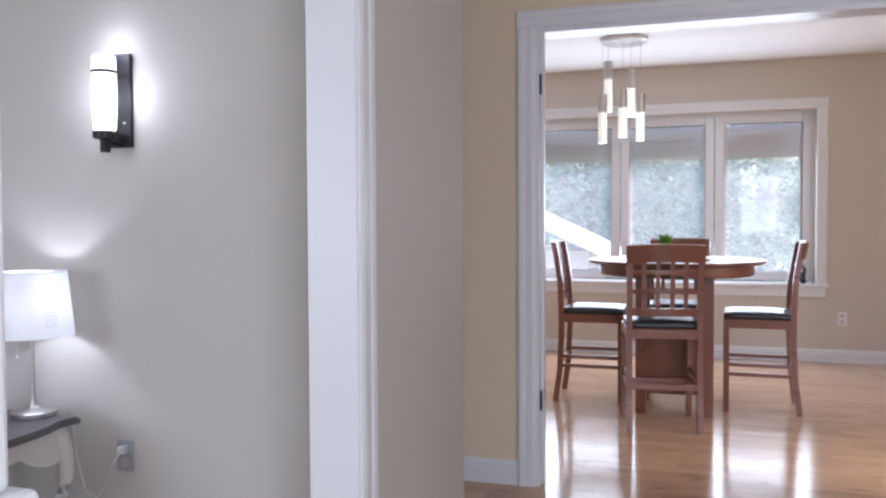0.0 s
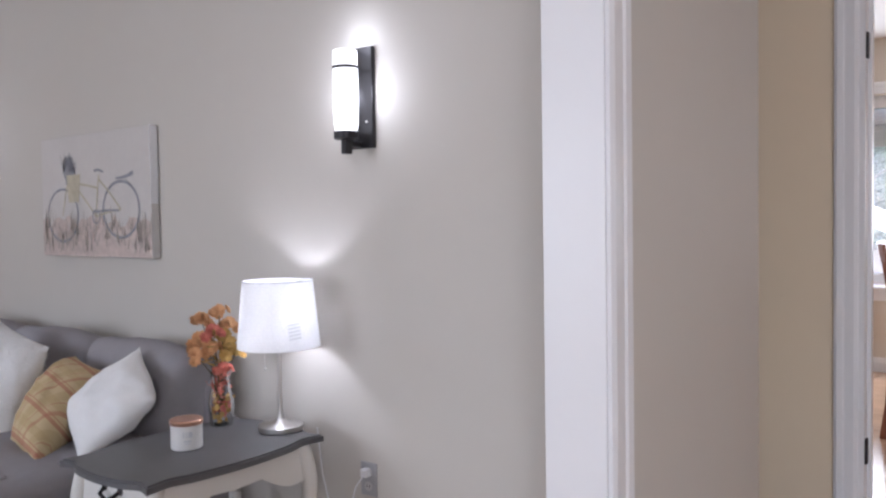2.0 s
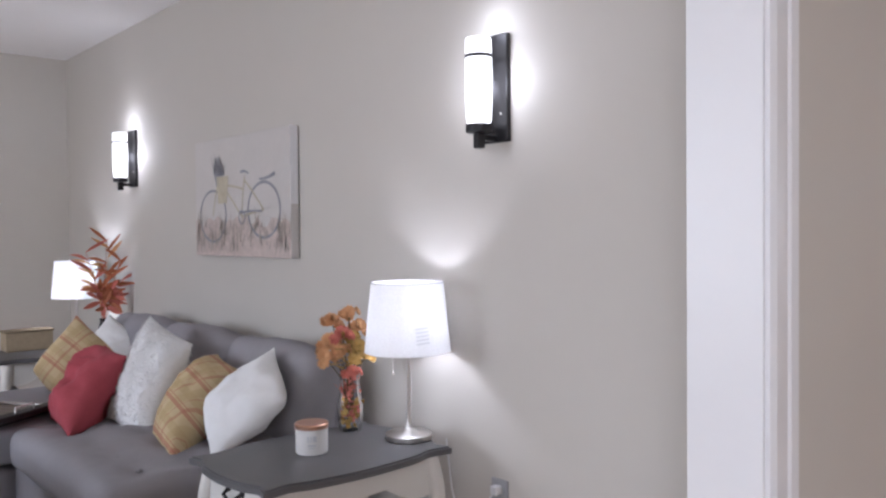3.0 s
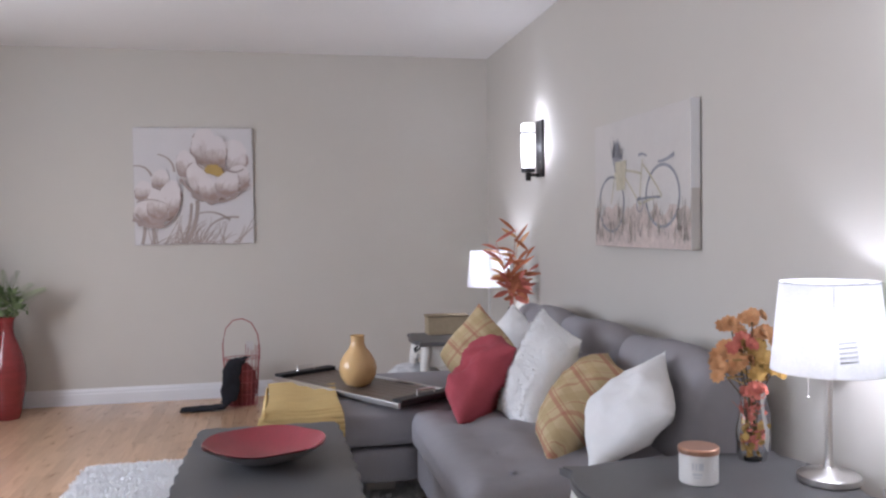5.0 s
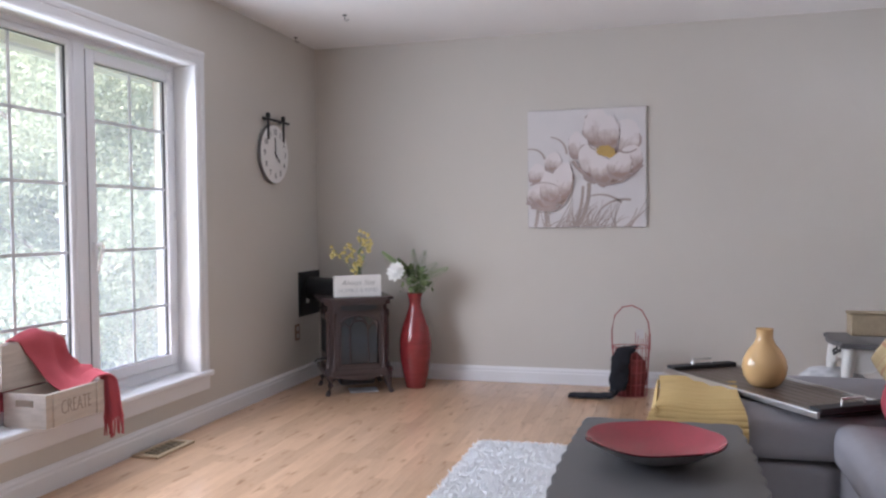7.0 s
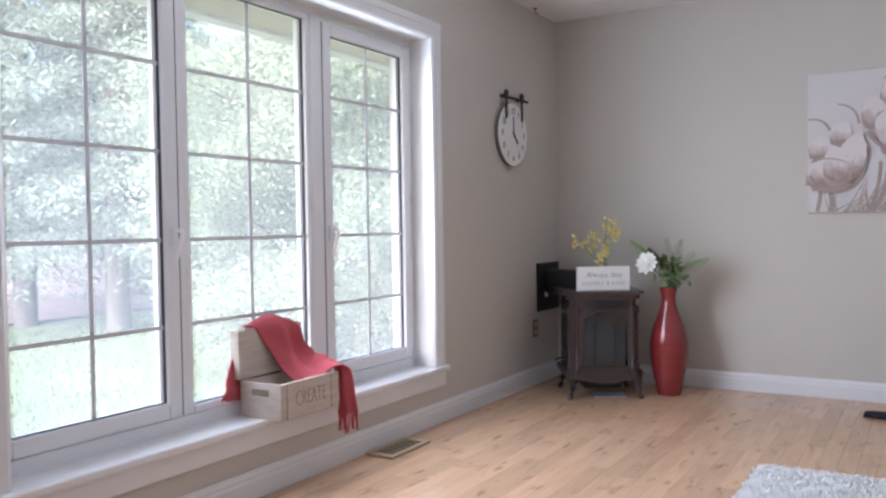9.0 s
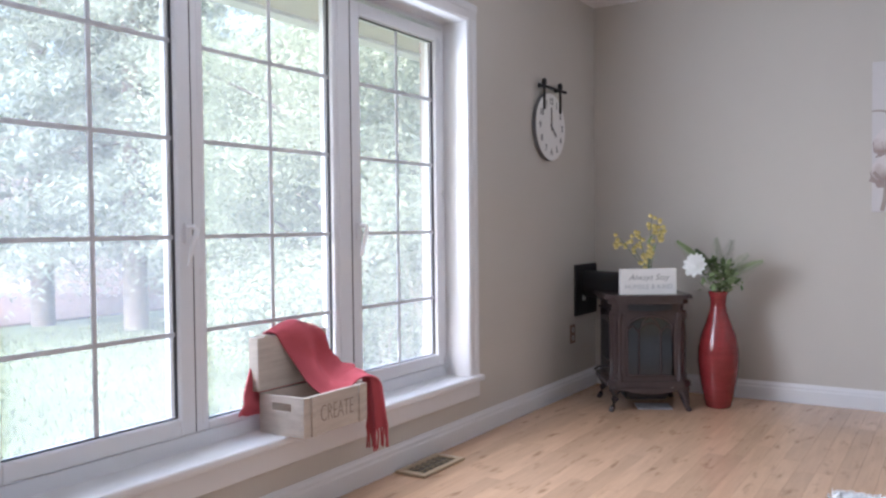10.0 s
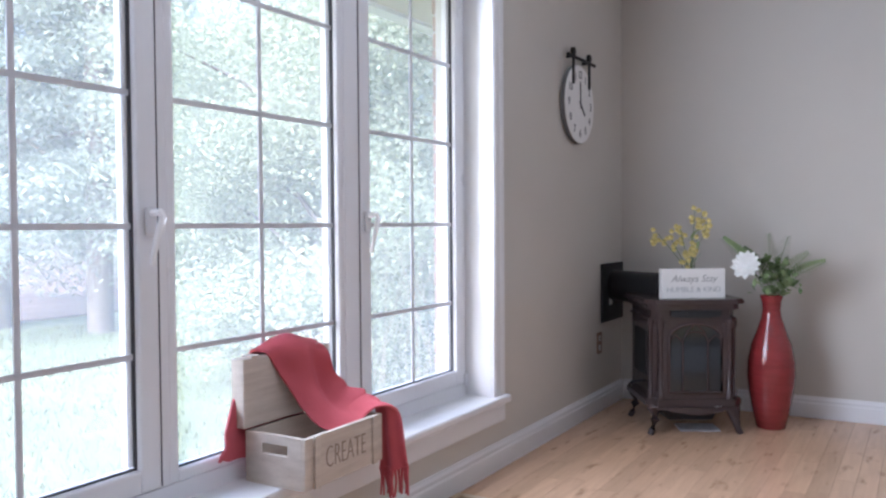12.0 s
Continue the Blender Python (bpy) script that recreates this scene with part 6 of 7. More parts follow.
def scarf_f(u, v):
    s = v * (len(PTS) - 1)
    k = min(int(s), len(PTS) - 2)
    p = Vector(PTS[k][0]).lerp(Vector(PTS[k + 1][0]), s - k)
    w = PTS[k][1] * (1 - s + k) + PTS[k + 1][1] * (s - k)
    a = 2 * math.pi * u
    across = Vector((1, 0.2, 0)) if v < 0.55 else Vector((0.1, 1, 0))
    q = p + across * w * math.cos(a) + (Vector((0, -0.018, 0)) if v < 0.55 else Vector((0, 0, 0.018))) * math.sin(a)
    q += 0.012 * Vector((noise.noise(q * 22), noise.noise(q * 22 + Vector((9, 0, 0))), 0.6 * noise.noise(q * 20)))
    q.z = max(0.002, q.z)
    return q


bm = bmesh.new()
sheet(bm, 24, 60, scarf_f)
part("cloth", bm, BLACK_CLOTH, sc, smooth=70)

# ---- crate and red throw on the sill ----
cr = thing("wooden_crate", "open pine crate with its lid leaning behind it", "crate", (0, 0, 0.3045))
X0, X1, Y0, Y1, ZT = -2.622, -2.41, 2.667, 3.02, 0.14
put_box("bottom_board", (X0 + 0.012, Y0 + 0.012, 0.0, X1 - 0.012, Y1 - 0.012, 0.01), PINE, cr)
put_box("front_board", (X1 - 0.012, Y0, 0, X1, Y1, ZT), PINE, cr, bevel=0.002)
put_box("back_board", (X0, Y0, 0, X0 + 0.012, Y1, ZT), PINE, cr, bevel=0.002)
put_box("end_board", (X0 + 0.012, Y1 - 0.012, 0, X1 - 0.012, Y1, ZT), PINE, cr, bevel=0.002)
for d in ((X0 + 0.012, Y0, 0, X1 - 0.012, Y0 + 0.012, 0.085), (X0 + 0.012, Y0, 0.115, X1 - 0.012, Y0 + 0.012, ZT), (X0 + 0.012, Y0, 0.085, -2.56, Y0 + 0.012, 0.115), (-2.47, Y0, 0.085, X1 - 0.012, Y0 + 0.012, 0.115)):
    put_box("end_board", d, PINE, cr)
for y in (Y0 + 0.035, Y1 - 0.055):
    put_box("batten", (X1, y, 0.0, X1 + 0.008, y + 0.022, ZT + 0.002), PINE, cr, bevel=0.002)
lid = put_box("lid", (-0.03, 0, -0.006, 0.017, Y1 - Y0 + 0.02, 0.185), PINE, cr, bevel=0.003, label="pale pine lid standing open")
lid.location = (X0 - 0.006, Y0 - 0.014, ZT + 0.012)
put_box("lid_batten", (-0.02, 0.03, 0.185, 0.02, 0.06, 0.192), PINE, lid)
put_box("lid_batten", (-0.02, 0.3, 0.185, 0.02, 0.33, 0.192), PINE, lid)
CFACE = Matrix(((0, 0, 1, X1 + 0.0005), (1, 0, 0, 2.845), (0, 1, 0, 0.068), (0, 0, 0, 1)))
lettering("CREATE", 0.072, cr, CFACE @ Matrix.Diagonal((0.72, 1.2, 1, 1)), mat("burnt_brown_ink", (0.26, 0.2, 0.16), 0.8), bold=-0.0013, label="thin burnt capitals")

tw = thing("red_throw", "red wool throw with fringe draped over the crate", "throw")
RED_EDGES = [((-2.664, 2.73, 0.56), (-2.664, 2.92, 0.56)), ((-2.664, 2.73, 0.63), (-2.664, 2.95, 0.63)), ((-2.644, 2.735, 0.656), (-2.646, 2.97, 0.66)), ((-2.6, 2.75, 0.642), (-2.602, 2.98, 0.632)),
             ((-2.585, 2.79, 0.565), (-2.588, 3.0, 0.562)), ((-2.555, 2.83, 0.48), (-2.58, 3.03, 0.518)), ((-2.5, 2.86, 0.415), (-2.56, 3.045, 0.495)), ((-2.445, 2.905, 0.402), (-2.535, 3.055, 0.486)), ((-2.428, 2.97, 0.438), (-2.518, 3.058, 0.478)),
             ((-2.405, 3.02, 0.458), (-2.5, 3.062, 0.468)), ((-2.38, 3.052, 0.43), (-2.465, 3.062, 0.442)), ((-2.364, 3.06, 0.34), (-2.452, 3.066, 0.34)), ((-2.354, 3.062, 0.26), (-2.452, 3.068, 0.25))]


def glide(rows, s):
    """A smooth curve through the rows."""
    k = min(int(s), len(rows) - 2)
    f = s - k
    p0, p1, p2, p3 = (Vector(rows[max(0, min(len(rows) - 1, k + j))]) for j in (-1, 0, 1, 2))
    return 0.5 * (2 * p1 + (p2 - p0) * f + (2 * p0 - 5 * p1 + 4 * p2 - p3) * f * f + (3 * p1 - p0 - 3 * p2 + p3) * f ** 3)


RED_MID = [(Vector(a) + Vector(b)) / 2 for a, b in RED_EDGES]
RED_WIDE = [(Vector(b) - Vector(a)) / 2 for a, b in RED_EDGES]


def red_f(u, v, extra=0.0):
    s = v * (len(RED_EDGES) - 1)
    p, w = glide(RED_MID, s), glide(RED_WIDE, s)
    q = p + w * (2 * u - 1)
    n = w.cross(Vector((0.1, 0.2, -1))).normalized()
    lift = 0.011 * math.sin(u * 9 + v * 4) * min(1, 3 * v) + 0.014 * noise.noise(Vector((u * 3, v * 9, 1)))
    hump = 0.03 * math.sin(math.pi * u) ** 1.5 * math.exp(-((v - 0.2) / 0.13) ** 2) - 0.012 * math.exp(-((v - 0.2) / 0.13) ** 2)
    return q + n * lift + Vector((0, 0, 0.008 + hump))


bm = bmesh.new()
sheet(bm, 30, 120, red_f, 0.006)
part("cloth", bm, BLANKET_RED, tw, smooth=75)
rr = random.Random(61)
for k in range(16):
    p = Vector(red_f((k + 0.5) / 16, 1.0))
    bm = bmesh.new()
    tube(bm, [p + Vector((0, 0, 0.004)), p + Vector((rr.uniform(-0.004, 0.004), rr.uniform(-0.006, 0.006), -0.03)), p + Vector((rr.uniform(-0.008, 0.008), rr.uniform(-0.01, 0.01), -0.075 + rr.uniform(-0.012, 0.012)))], [0.0045, 0.0035, 0.003], 6)
    part("fringe", bm, BLANKET_RED, tw)
bm = bmesh.new()


def pool_f(u, v):
    s = v ** 1.12
    y = (2.71 + 0.22 * u) * (1 - s) + (2.562 + 0.37 * u) * s
    x = -2.664 + 0.01 * math.sin(13 * u + 2 * v) * v + 0.036 * v * v * (1 - 0.5 * u) + 0.012 * math.exp(-((v - 0.86) / 0.07) ** 2)
    z = 0.64 * (1 - v) + (0.362 + 0.02 * math.exp(-((u - 0.02) / 0.08) ** 2) + 0.006 * math.sin(9 * u)) * v
    return (x, y, z)


sheet(bm, 40, 36, pool_f, 0.008)
part("hanging_end", bm, BLANKET_RED, tw, smooth=75)

# ---- dining set ----
dt = thing("dining_table", "round counter-height cherry table with a cabinet base", "dining table", (4.5, -0.63, 0))
bm = bmesh.new()
lathe(bm, [(0.0, 0.925), (0.49, 0.925), (0.525, 0.93), (0.545, 0.942), (0.542, 0.955), (0.0, 0.957)], 64)
part("tabletop", bm, CHERRY, dt, smooth=35)
bm = bmesh.new()
lathe(bm, [(0.43, 0.86), (0.465, 0.86), (0.475, 0.87), (0.475, 0.926), (0.43, 0.926), (0.43, 0.86)], 64)
part("apron", bm, CHERRY, dt, smooth=35)
for sx in (-1, 1):
    for sy in (-1, 1):
        put_box("leg", (sx * 0.2 - 0.032, sy * 0.2 - 0.032, 0, sx * 0.2 + 0.032, sy * 0.2 + 0.032, 0.86), CHERRY, dt, bevel=0.004)
put_box("cabinet", (-0.18, -0.18, 0.12, 0.18, 0.18, 0.6), CHERRY, dt, bevel=0.004)
put_box("shelf", (-0.2, -0.2, 0.6, 0.2, 0.2, 0.62), CHERRY, dt, bevel=0.003)
put_box("panel", (-0.184, -0.13, 0.2, -0.179, 0.13, 0.52), CHERRY, dt, bevel=0.002)
bm = bmesh.new()
lathe(bm, [(0.0, 0.0), (0.012, 0.004), (0.012, 0.02), (0.0, 0.024)], 14, m=Matrix.Translation((-0.184, 0.0, 0.5)) @ pose(0, 0, 0, 0, -90, 0))
part("knob", bm, STEEL, dt)


def chair():
    c = thing("counter_chair", "cherry counter chair with lattice back and black seat", "chair", (0, 0, 0), 0, "chairs round the table")
    for sy in (-1, 1):
        bm = bmesh.new()
        pts = [(-0.24, 0.0), (-0.212, 0.2), (-0.2, 0.45), (-0.2, 0.62), (-0.208, 0.8), (-0.232, 0.96), (-0.25, 1.06)]
        rows = []
        for x, z in pts:
            rows.append([bm.verts.new((x + a, sy * 0.195 + b, z)) for a, b in ((-0.018, -0.016), (0.018, -0.016), (0.018, 0.016), (-0.018, 0.016))])
        for a, b in zip(rows, rows[1:]):
            for k in range(4):
                bm.faces.new([a[k], a[(k + 1) % 4], b[(k + 1) % 4], b[k]])
        bm.faces.new(rows[0])
        bm.faces.new(rows[-1])
        part("back_leg", bm, CHERRY, c)
        put_box("front_leg", (0.17, sy * 0.195 - 0.017, 0, 0.205, sy * 0.195 + 0.017, 0.575), CHERRY, c, bevel=0.003)
        for z in (0.24, 0.3):
            put_box("stretcher", (-0.2, sy * 0.195 - 0.009, z - 0.012, 0.175, sy * 0.195 + 0.009, z + 0.012), CHERRY, c, bevel=0.002)
        put_box("side_rail", (-0.19, sy * 0.2 - 0.01, 0.53, 0.19, sy * 0.2 + 0.01, 0.585), CHERRY, c, bevel=0.002)
    put_box("front_rail", (0.178, -0.18, 0.53, 0.198, 0.18, 0.585), CHERRY, c, bevel=0.002)
    put_box("back_rail", (-0.21, -0.18, 0.53, -0.192, 0.18, 0.585), CHERRY, c, bevel=0.002)
    put_box("foot_rail", (0.178, -0.18, 0.2, 0.198, 0.18, 0.235), CHERRY, c, bevel=0.002)
    put_box("low_rail", (-0.222, -0.18, 0.24, -0.204, 0.18, 0.275), CHERRY, c, bevel=0.002)
    bm = bmesh.new()
    sheet(bm, 18, 4, lambda u, v: (-0.232 - 0.018 * v - 0.03 * math.sin(math.pi * u), -0.212 + 0.424 * u, 0.965 + 0.1 * v + 0.008 * math.sin(math.pi * u)), 0.022)
    part("top_rail", bm, CHERRY, c, smooth=40)
    bm = bmesh.new()
    sheet(bm, 18, 3, lambda u, v: (-0.2 - 0.02 * math.sin(math.pi * u), -0.18 + 0.36 * u, 0.66 + 0.045 * v), 0.018)
    part("lower_rail", bm, CHERRY, c, smooth=40)
    for y in (-0.115, -0.04, 0.04, 0.115):
        b = 0.022 * math.cos(y * 6)
        bm = bmesh.new()
        rows = []
        for x, z in ((-0.198 - b, 0.7), (-0.208 - b, 0.82), (-0.228 - b, 0.975)):
            rows.append([bm.verts.new((x + a, y + d, z)) for a, d in ((-0.006, -0.012), (0.006, -0.012), (0.006, 0.012), (-0.006, 0.012))])
        for a, d in zip(rows, rows[1:]):
            for k in range(4):
                bm.faces.new([a[k], a[(k + 1) % 4], d[(k + 1) % 4], d[k]])
        part("back_slat", bm, CHERRY, c)
    for z in (0.79, 0.9):
        bm = bmesh.new()
        sheet(bm, 14, 2, lambda u, v: (-0.215 - 0.1 * (z - 0.79) - 0.022 * math.sin(math.pi * u), -0.18 + 0.36 * u, z + 0.022 * v), 0.012)
        part("cross_slat", bm, CHERRY, c)
    s = soft_box("seat", -0.195, -0.205, 0.583, 0.205, 0.205, 0.625, c, BLACK_LEATHER, r=0.018, puff=0.012, label="black leather seat pad")
    return c


first = chair()
first.matrix_world = pose(4.06, -0.555, 0, 0, 0, 9)
copy_thing(first, pose(4.7, -0.1, 0, 0, 0, -90))
copy_thing(first, pose(4.665, -1.135, 0, 0, 0, 88))
copy_thing(first, pose(5.1, -0.64, 0, 0, 0, 180))

for k, (x, y) in enumerate(((4.3, -0.75), (4.7, -0.4))):
    p = thing("dinner_plate", "white china plate on the table", "plate", (x, y, 0.957), 0, "plates on the table")
    bm = bmesh.new()
    lathe(bm, [(0.0, 0.0), (0.07, 0.0), (0.12, 0.012), (0.118, 0.015), (0.07, 0.004), (0.0, 0.004)], 36)
    part("dish", bm, TRIM, p, smooth=50)
pt = thing("potted_plant", "small leafy green plant in a white pot", "plant", (4.62, -0.56, 0.957))
bm = bmesh.new()
lathe(bm, [(0.0, 0.0), (0.035, 0.0), (0.048, 0.07), (0.043, 0.07), (0.0, 0.06)], 24)
part("pot", bm, TRIM, pt, smooth=40)
rr = random.Random(71)
bm = bmesh.new()
for k in range(46):
    a = rr.uniform(0, 6.28)
    b = Vector((rr.uniform(-0.02, 0.02), rr.uniform(-0.02, 0.02), 0.065))
    leaf(bm, b, b + Vector((math.cos(a) * rr.uniform(0.02, 0.07), math.sin(a) * rr.uniform(0.02, 0.07), rr.uniform(0.03, 0.1))), 0.012, 4)
part("leaves", bm, mat("bright_green_leaf", (0.12, 0.3, 0.04), 0.5, vary=0.2), pt)

orn = thing("sill_ornament", "dark curved ornament on the dining window sill", "ornament", (6.6, -1.6, 0.662))
bm = bmesh.new()
lathe(bm, [(0.0, 0.0), (0.05, 0.0), (0.055, 0.03), (0.03, 0.06), (0, 0.07)], 20)
tube(bm, [(0, -0.02, 0.05), (0, -0.04, 0.12), (0, 0.0, 0.18), (0, 0.03, 0.22), (0, 0.01, 0.27), (0, -0.04, 0.28)], [0.025, 0.014, 0.011, 0.01, 0.01, 0.006], 8)
part("body", bm, BLACK_IRON, orn, smooth=50)

# ---- pendant cluster ----
pd = thing("pendant_light", "chrome pendant with five lit bubble-glass cylinders", "pendant lamp", (5.35, -0.239, 2.565))
bm = bmesh.new()
lathe(bm, [(0.0, 0.0), (0.17, 0.0), (0.172, -0.006), (0.172, -0.03), (0.165, -0.036), (0.0, -0.036)], 48)
part("canopy", bm, STEEL, pd, "round chrome canopy", smooth=35)
BUBBLE = mat("lit_bubble_glass", (0.8, 0.78, 0.72), 0.15, vary=0.3, scale=60, bump=0.6, bump_scale=90)
bb = BUBBLE.node_tree.nodes["Principled BSDF"]
tex = BUBBLE.node_tree.nodes.new("ShaderNodeTexVoronoi")
tex.inputs["Scale"].default_value = 90
mr = BUBBLE.node_tree.nodes.new("ShaderNodeMapRange")
mr.inputs["From Max"].default_value, mr.inputs["To Min"].default_value, mr.inputs["To Max"].default_value = 0.7, 0.2, 0.02
BUBBLE.node_tree.links.new(tex.outputs["Distance"], mr.inputs["Value"])
BUBBLE.node_tree.links.new(mr.outputs["Result"], bb.inputs["Emission Strength"])
bb.inputs["Emission Color"].default_value = (1.0, 0.93, 0.8, 1)
for y, z0, z1, x in ((0.12, 2.02, 2.265, 0.0), (0.155, 1.785, 2.01, -0.06), (-0.045, 1.98, 2.195, 0.03), (0.01, 1.825, 2.045, -0.03), (-0.115, 1.8, 2.012, 0.02)):
    g = new("glass_drop")
    g.parent = pd
    g.location = (x, y, 0)
    bm = bmesh.new()
    lathe(bm, [(0.0, z0 - 2.565), (0.03, z0 - 2.565), (0.032, z0 - 2.56), (0.032, z1 - 2.565), (0.0, z1 - 2.565)], 24)
    part("glass", bm, BUBBLE, g, "lit glass with bubbles", smooth=40)
    bm = bmesh.new()
    lathe(bm, [(0.034, z1 - 2.5655), (0.034, z1 - 2.43), (0.028, z1 - 2.47), (0.0, z1 - 2.465)], 24)
    part("socket", bm, STEEL, g, "chrome cap", smooth=40)
    bm = bmesh.new()
    tube(bm, [(0, 0, z1 - 2.465), (0, 0, -0.03)], 0.002, 6)
    part("wire", bm, STEEL, g)
point_lamp("pendant_glow", (5.1, -0.45, 1.85), 0.2, (1.0, 0.93, 0.82), 0.05)

# ---- outside ----
GZ = -0.45
GRASS = mat("lawn_grass", (0.075, 0.098, 0.05), 0.9, vary=0.3, scale=1.1, bump=0.6, bump_scale=40)
bm = bmesh.new()
bmesh.ops.create_grid(bm, x_segments=8, y_segments=8, size=600)
bmesh.ops.translate(bm, vec=(0, 0, GZ), verts=bm.verts)
tagged(part("ground", bm, GRASS), "mown lawn reaching to the horizon", "lawn", kind="structure")
FIELD = mat("dry_field", (0.13, 0.092, 0.085), 0.95, vary=0.2, scale=0.6)
bm = bmesh.new()
outline(bm, [(-13, -200), (-13, 260), (-260, 260), (-260, -200)], GZ - 0.3, GZ + 0.03)
for v in bm.verts:
    if v.co.x < -100:
        v.co.z += 24.0
tagged(part("field", bm, FIELD), "bare pinkish-brown field beyond the lawn", "field", kind="structure")
rr = random.Random(81)
vs, fs = [], []
for k in range(26000):
    x, y = -2.9 - 9 * rr.random() ** 1.3, rr.uniform(1.5, 10)
    a, h = rr.uniform(0, 6.28), rr.uniform(0.03, 0.07)
    i = len(vs)
    w = Vector((math.cos(a), math.sin(a), 0)) * 0.006
    b = Vector((x, y, GZ))
    t = b + Vector((rr.uniform(-0.03, 0.03), rr.uniform(-0.03, 0.03), h))
    vs += [b - w, b + w, t]
    fs.append((i, i + 1, i + 2))
me = bpy.data.meshes.new("grass")
me.from_pydata(vs, [], fs)
me.materials.append(GRASS)
tagged(new("grass", me), "short green grass blades on the lawn", "grass", kind="stuff")

# Roof overhang and brick reveal
SOFFIT = mat("beige_soffit", (0.55, 0.5, 0.42), 0.7, vary=0.05)
tagged(put_box("soffit", (XW - 0.95, -3, 2.16, XW - 0.26, 6.2, 2.25), SOFFIT), "beige soffit under the roof overhang", "soffit", kind="structure")
tagged(put_box("gutter", (XW - 1.05, -3, 2.14, XW - 0.95, 6.2, 2.28), TRIM), "white gutter along the overhang", "gutter", kind="structure")
tagged(put_box("roof", (XW - 1.0, -4.3, 2.72, VX + 0.5, 6.2, 2.87), SOFFIT), "flat roof deck over the house", "roof", kind="structure")
BRICK = mat("red_brown_brick", (0.33, 0.2, 0.15), 0.85, vary=0.2, scale=20, bump=0.3, bump_scale=120, per_piece=0.2)
MORTAR = mat("grey_mortar", (0.45, 0.42, 0.4), 0.9)
bw = thing("brick_pier", "red-brown brick edge outside the window", "brick wall", (XW - 0.3, 4.128, 0))
put_box("mortar", (-0.035, -0.047, GZ, 0.037, 0.05, 2.16), MORTAR, bw)
bm = bmesh.new()
box(bm, -0.04, -0.052, 0, 0.035, 0.052, 0.063, bevel=0.003, seg=1)
bme = bpy.data.meshes.new("brick")
bm.to_mesh(bme)
bm.free()
bme.materials.append(BRICK)
z = 0.0
while z < 2.08:
    b = new("brick", bme)
    b.parent = bw
    b.location = (random.uniform(-0.002, 0.002), random.uniform(-0.002, 0.002), z)
    z += 0.074

LEAFG = leafy("garden_leaf", (0.25, 0.29, 0.22), 0.45, 0.3)
NEEDLE = leafy("spruce_needle", (0.2, 0.235, 0.2), 0.4, 0.35)
BARK = mat("tree_bark", (0.11, 0.095, 0.092), 0.9, second=(0.03, 0.027, 0.027), vary=0.35, scale=7, bump=0.7, bump_scale=22, stretch=(3, 3, 0.6))


def crown_mesh(name, pts, size, material, flat=0.0, seed=0, slim=0.28, droop=0.0):
    """Many small leaves round the given points."""
    r2 = random.Random(seed)
    vs, fs = [], []
    for p in pts:
        a, b = r2.uniform(0, 6.28), r2.uniform(-0.9, 0.9)
        d = Vector((math.cos(a) * math.cos(b), math.sin(a) * math.cos(b), math.sin(b) * (1 - flat) - droop))
        e = d.cross(Vector((r2.uniform(-1, 1), r2.uniform(-1, 1), r2.uniform(-1, 1)))).normalized()
        s = size * r2.uniform(0.6, 1.4)
        i = len(vs)
        vs += [p, p + d * s * 0.5 + e * s * slim, p + d * s, p + d * s * 0.5 - e * s * slim]
        fs.append((i, i + 1, i + 2, i + 3))
    me = bpy.data.meshes.new(name)
    me.from_pydata(vs, [], fs)
    me.materials.append(material)
    return me


def broadleaf(at, height, spread, leaves, seed, label, low=0.3, size=0.058):
    t = thing("tree", label, "tree", at, 0, "garden trees")
    r2 = random.Random(seed)
    bm = bmesh.new()
    tube(bm, [(0, 0, -0.1), (0.05, 0.02, height * 0.25), (-0.03, 0.05, height * 0.55), (0.05, 0, height * 0.85)], [0.11, 0.09, 0.06, 0.02], 10)
    part("trunk", bm, BARK, t, smooth=60)
    pts = []
    for k in range(46):
        z = height * r2.uniform(low * 0.6, 1.0)
        a = r2.uniform(0, 6.28)
        rad = spread * (0.45 + 0.65 * math.sin(math.pi * min(1, z / height * 0.9 + 0.08))) * r2.uniform(0.35, 1.0)
        tip = Vector((math.cos(a) * rad, math.sin(a) * rad, z))
        base = Vector((0, 0, max(0.3, z - rad * 0.6)))
        if k < 22:
            bm = bmesh.new()
            tube(bm, [base, base.lerp(tip, 0.5) + Vector((0, 0, 0.1)), tip], [0.035, 0.02, 0.008], 6)
            part("limb", bm, BARK, t, smooth=60)
        for q in range(leaves // 46):
            c = tip + Vector((r2.gauss(0, 0.27), r2.gauss(0, 0.27), r2.gauss(0, 0.22))) * (spread / 1.6)
            if c.z > low:
                pts.append(c)
    o = new("crown", crown_mesh("crown", pts, size, LEAFG, 0.2, seed))
    o.parent = t
    o["kind"] = "stuff"
    return t


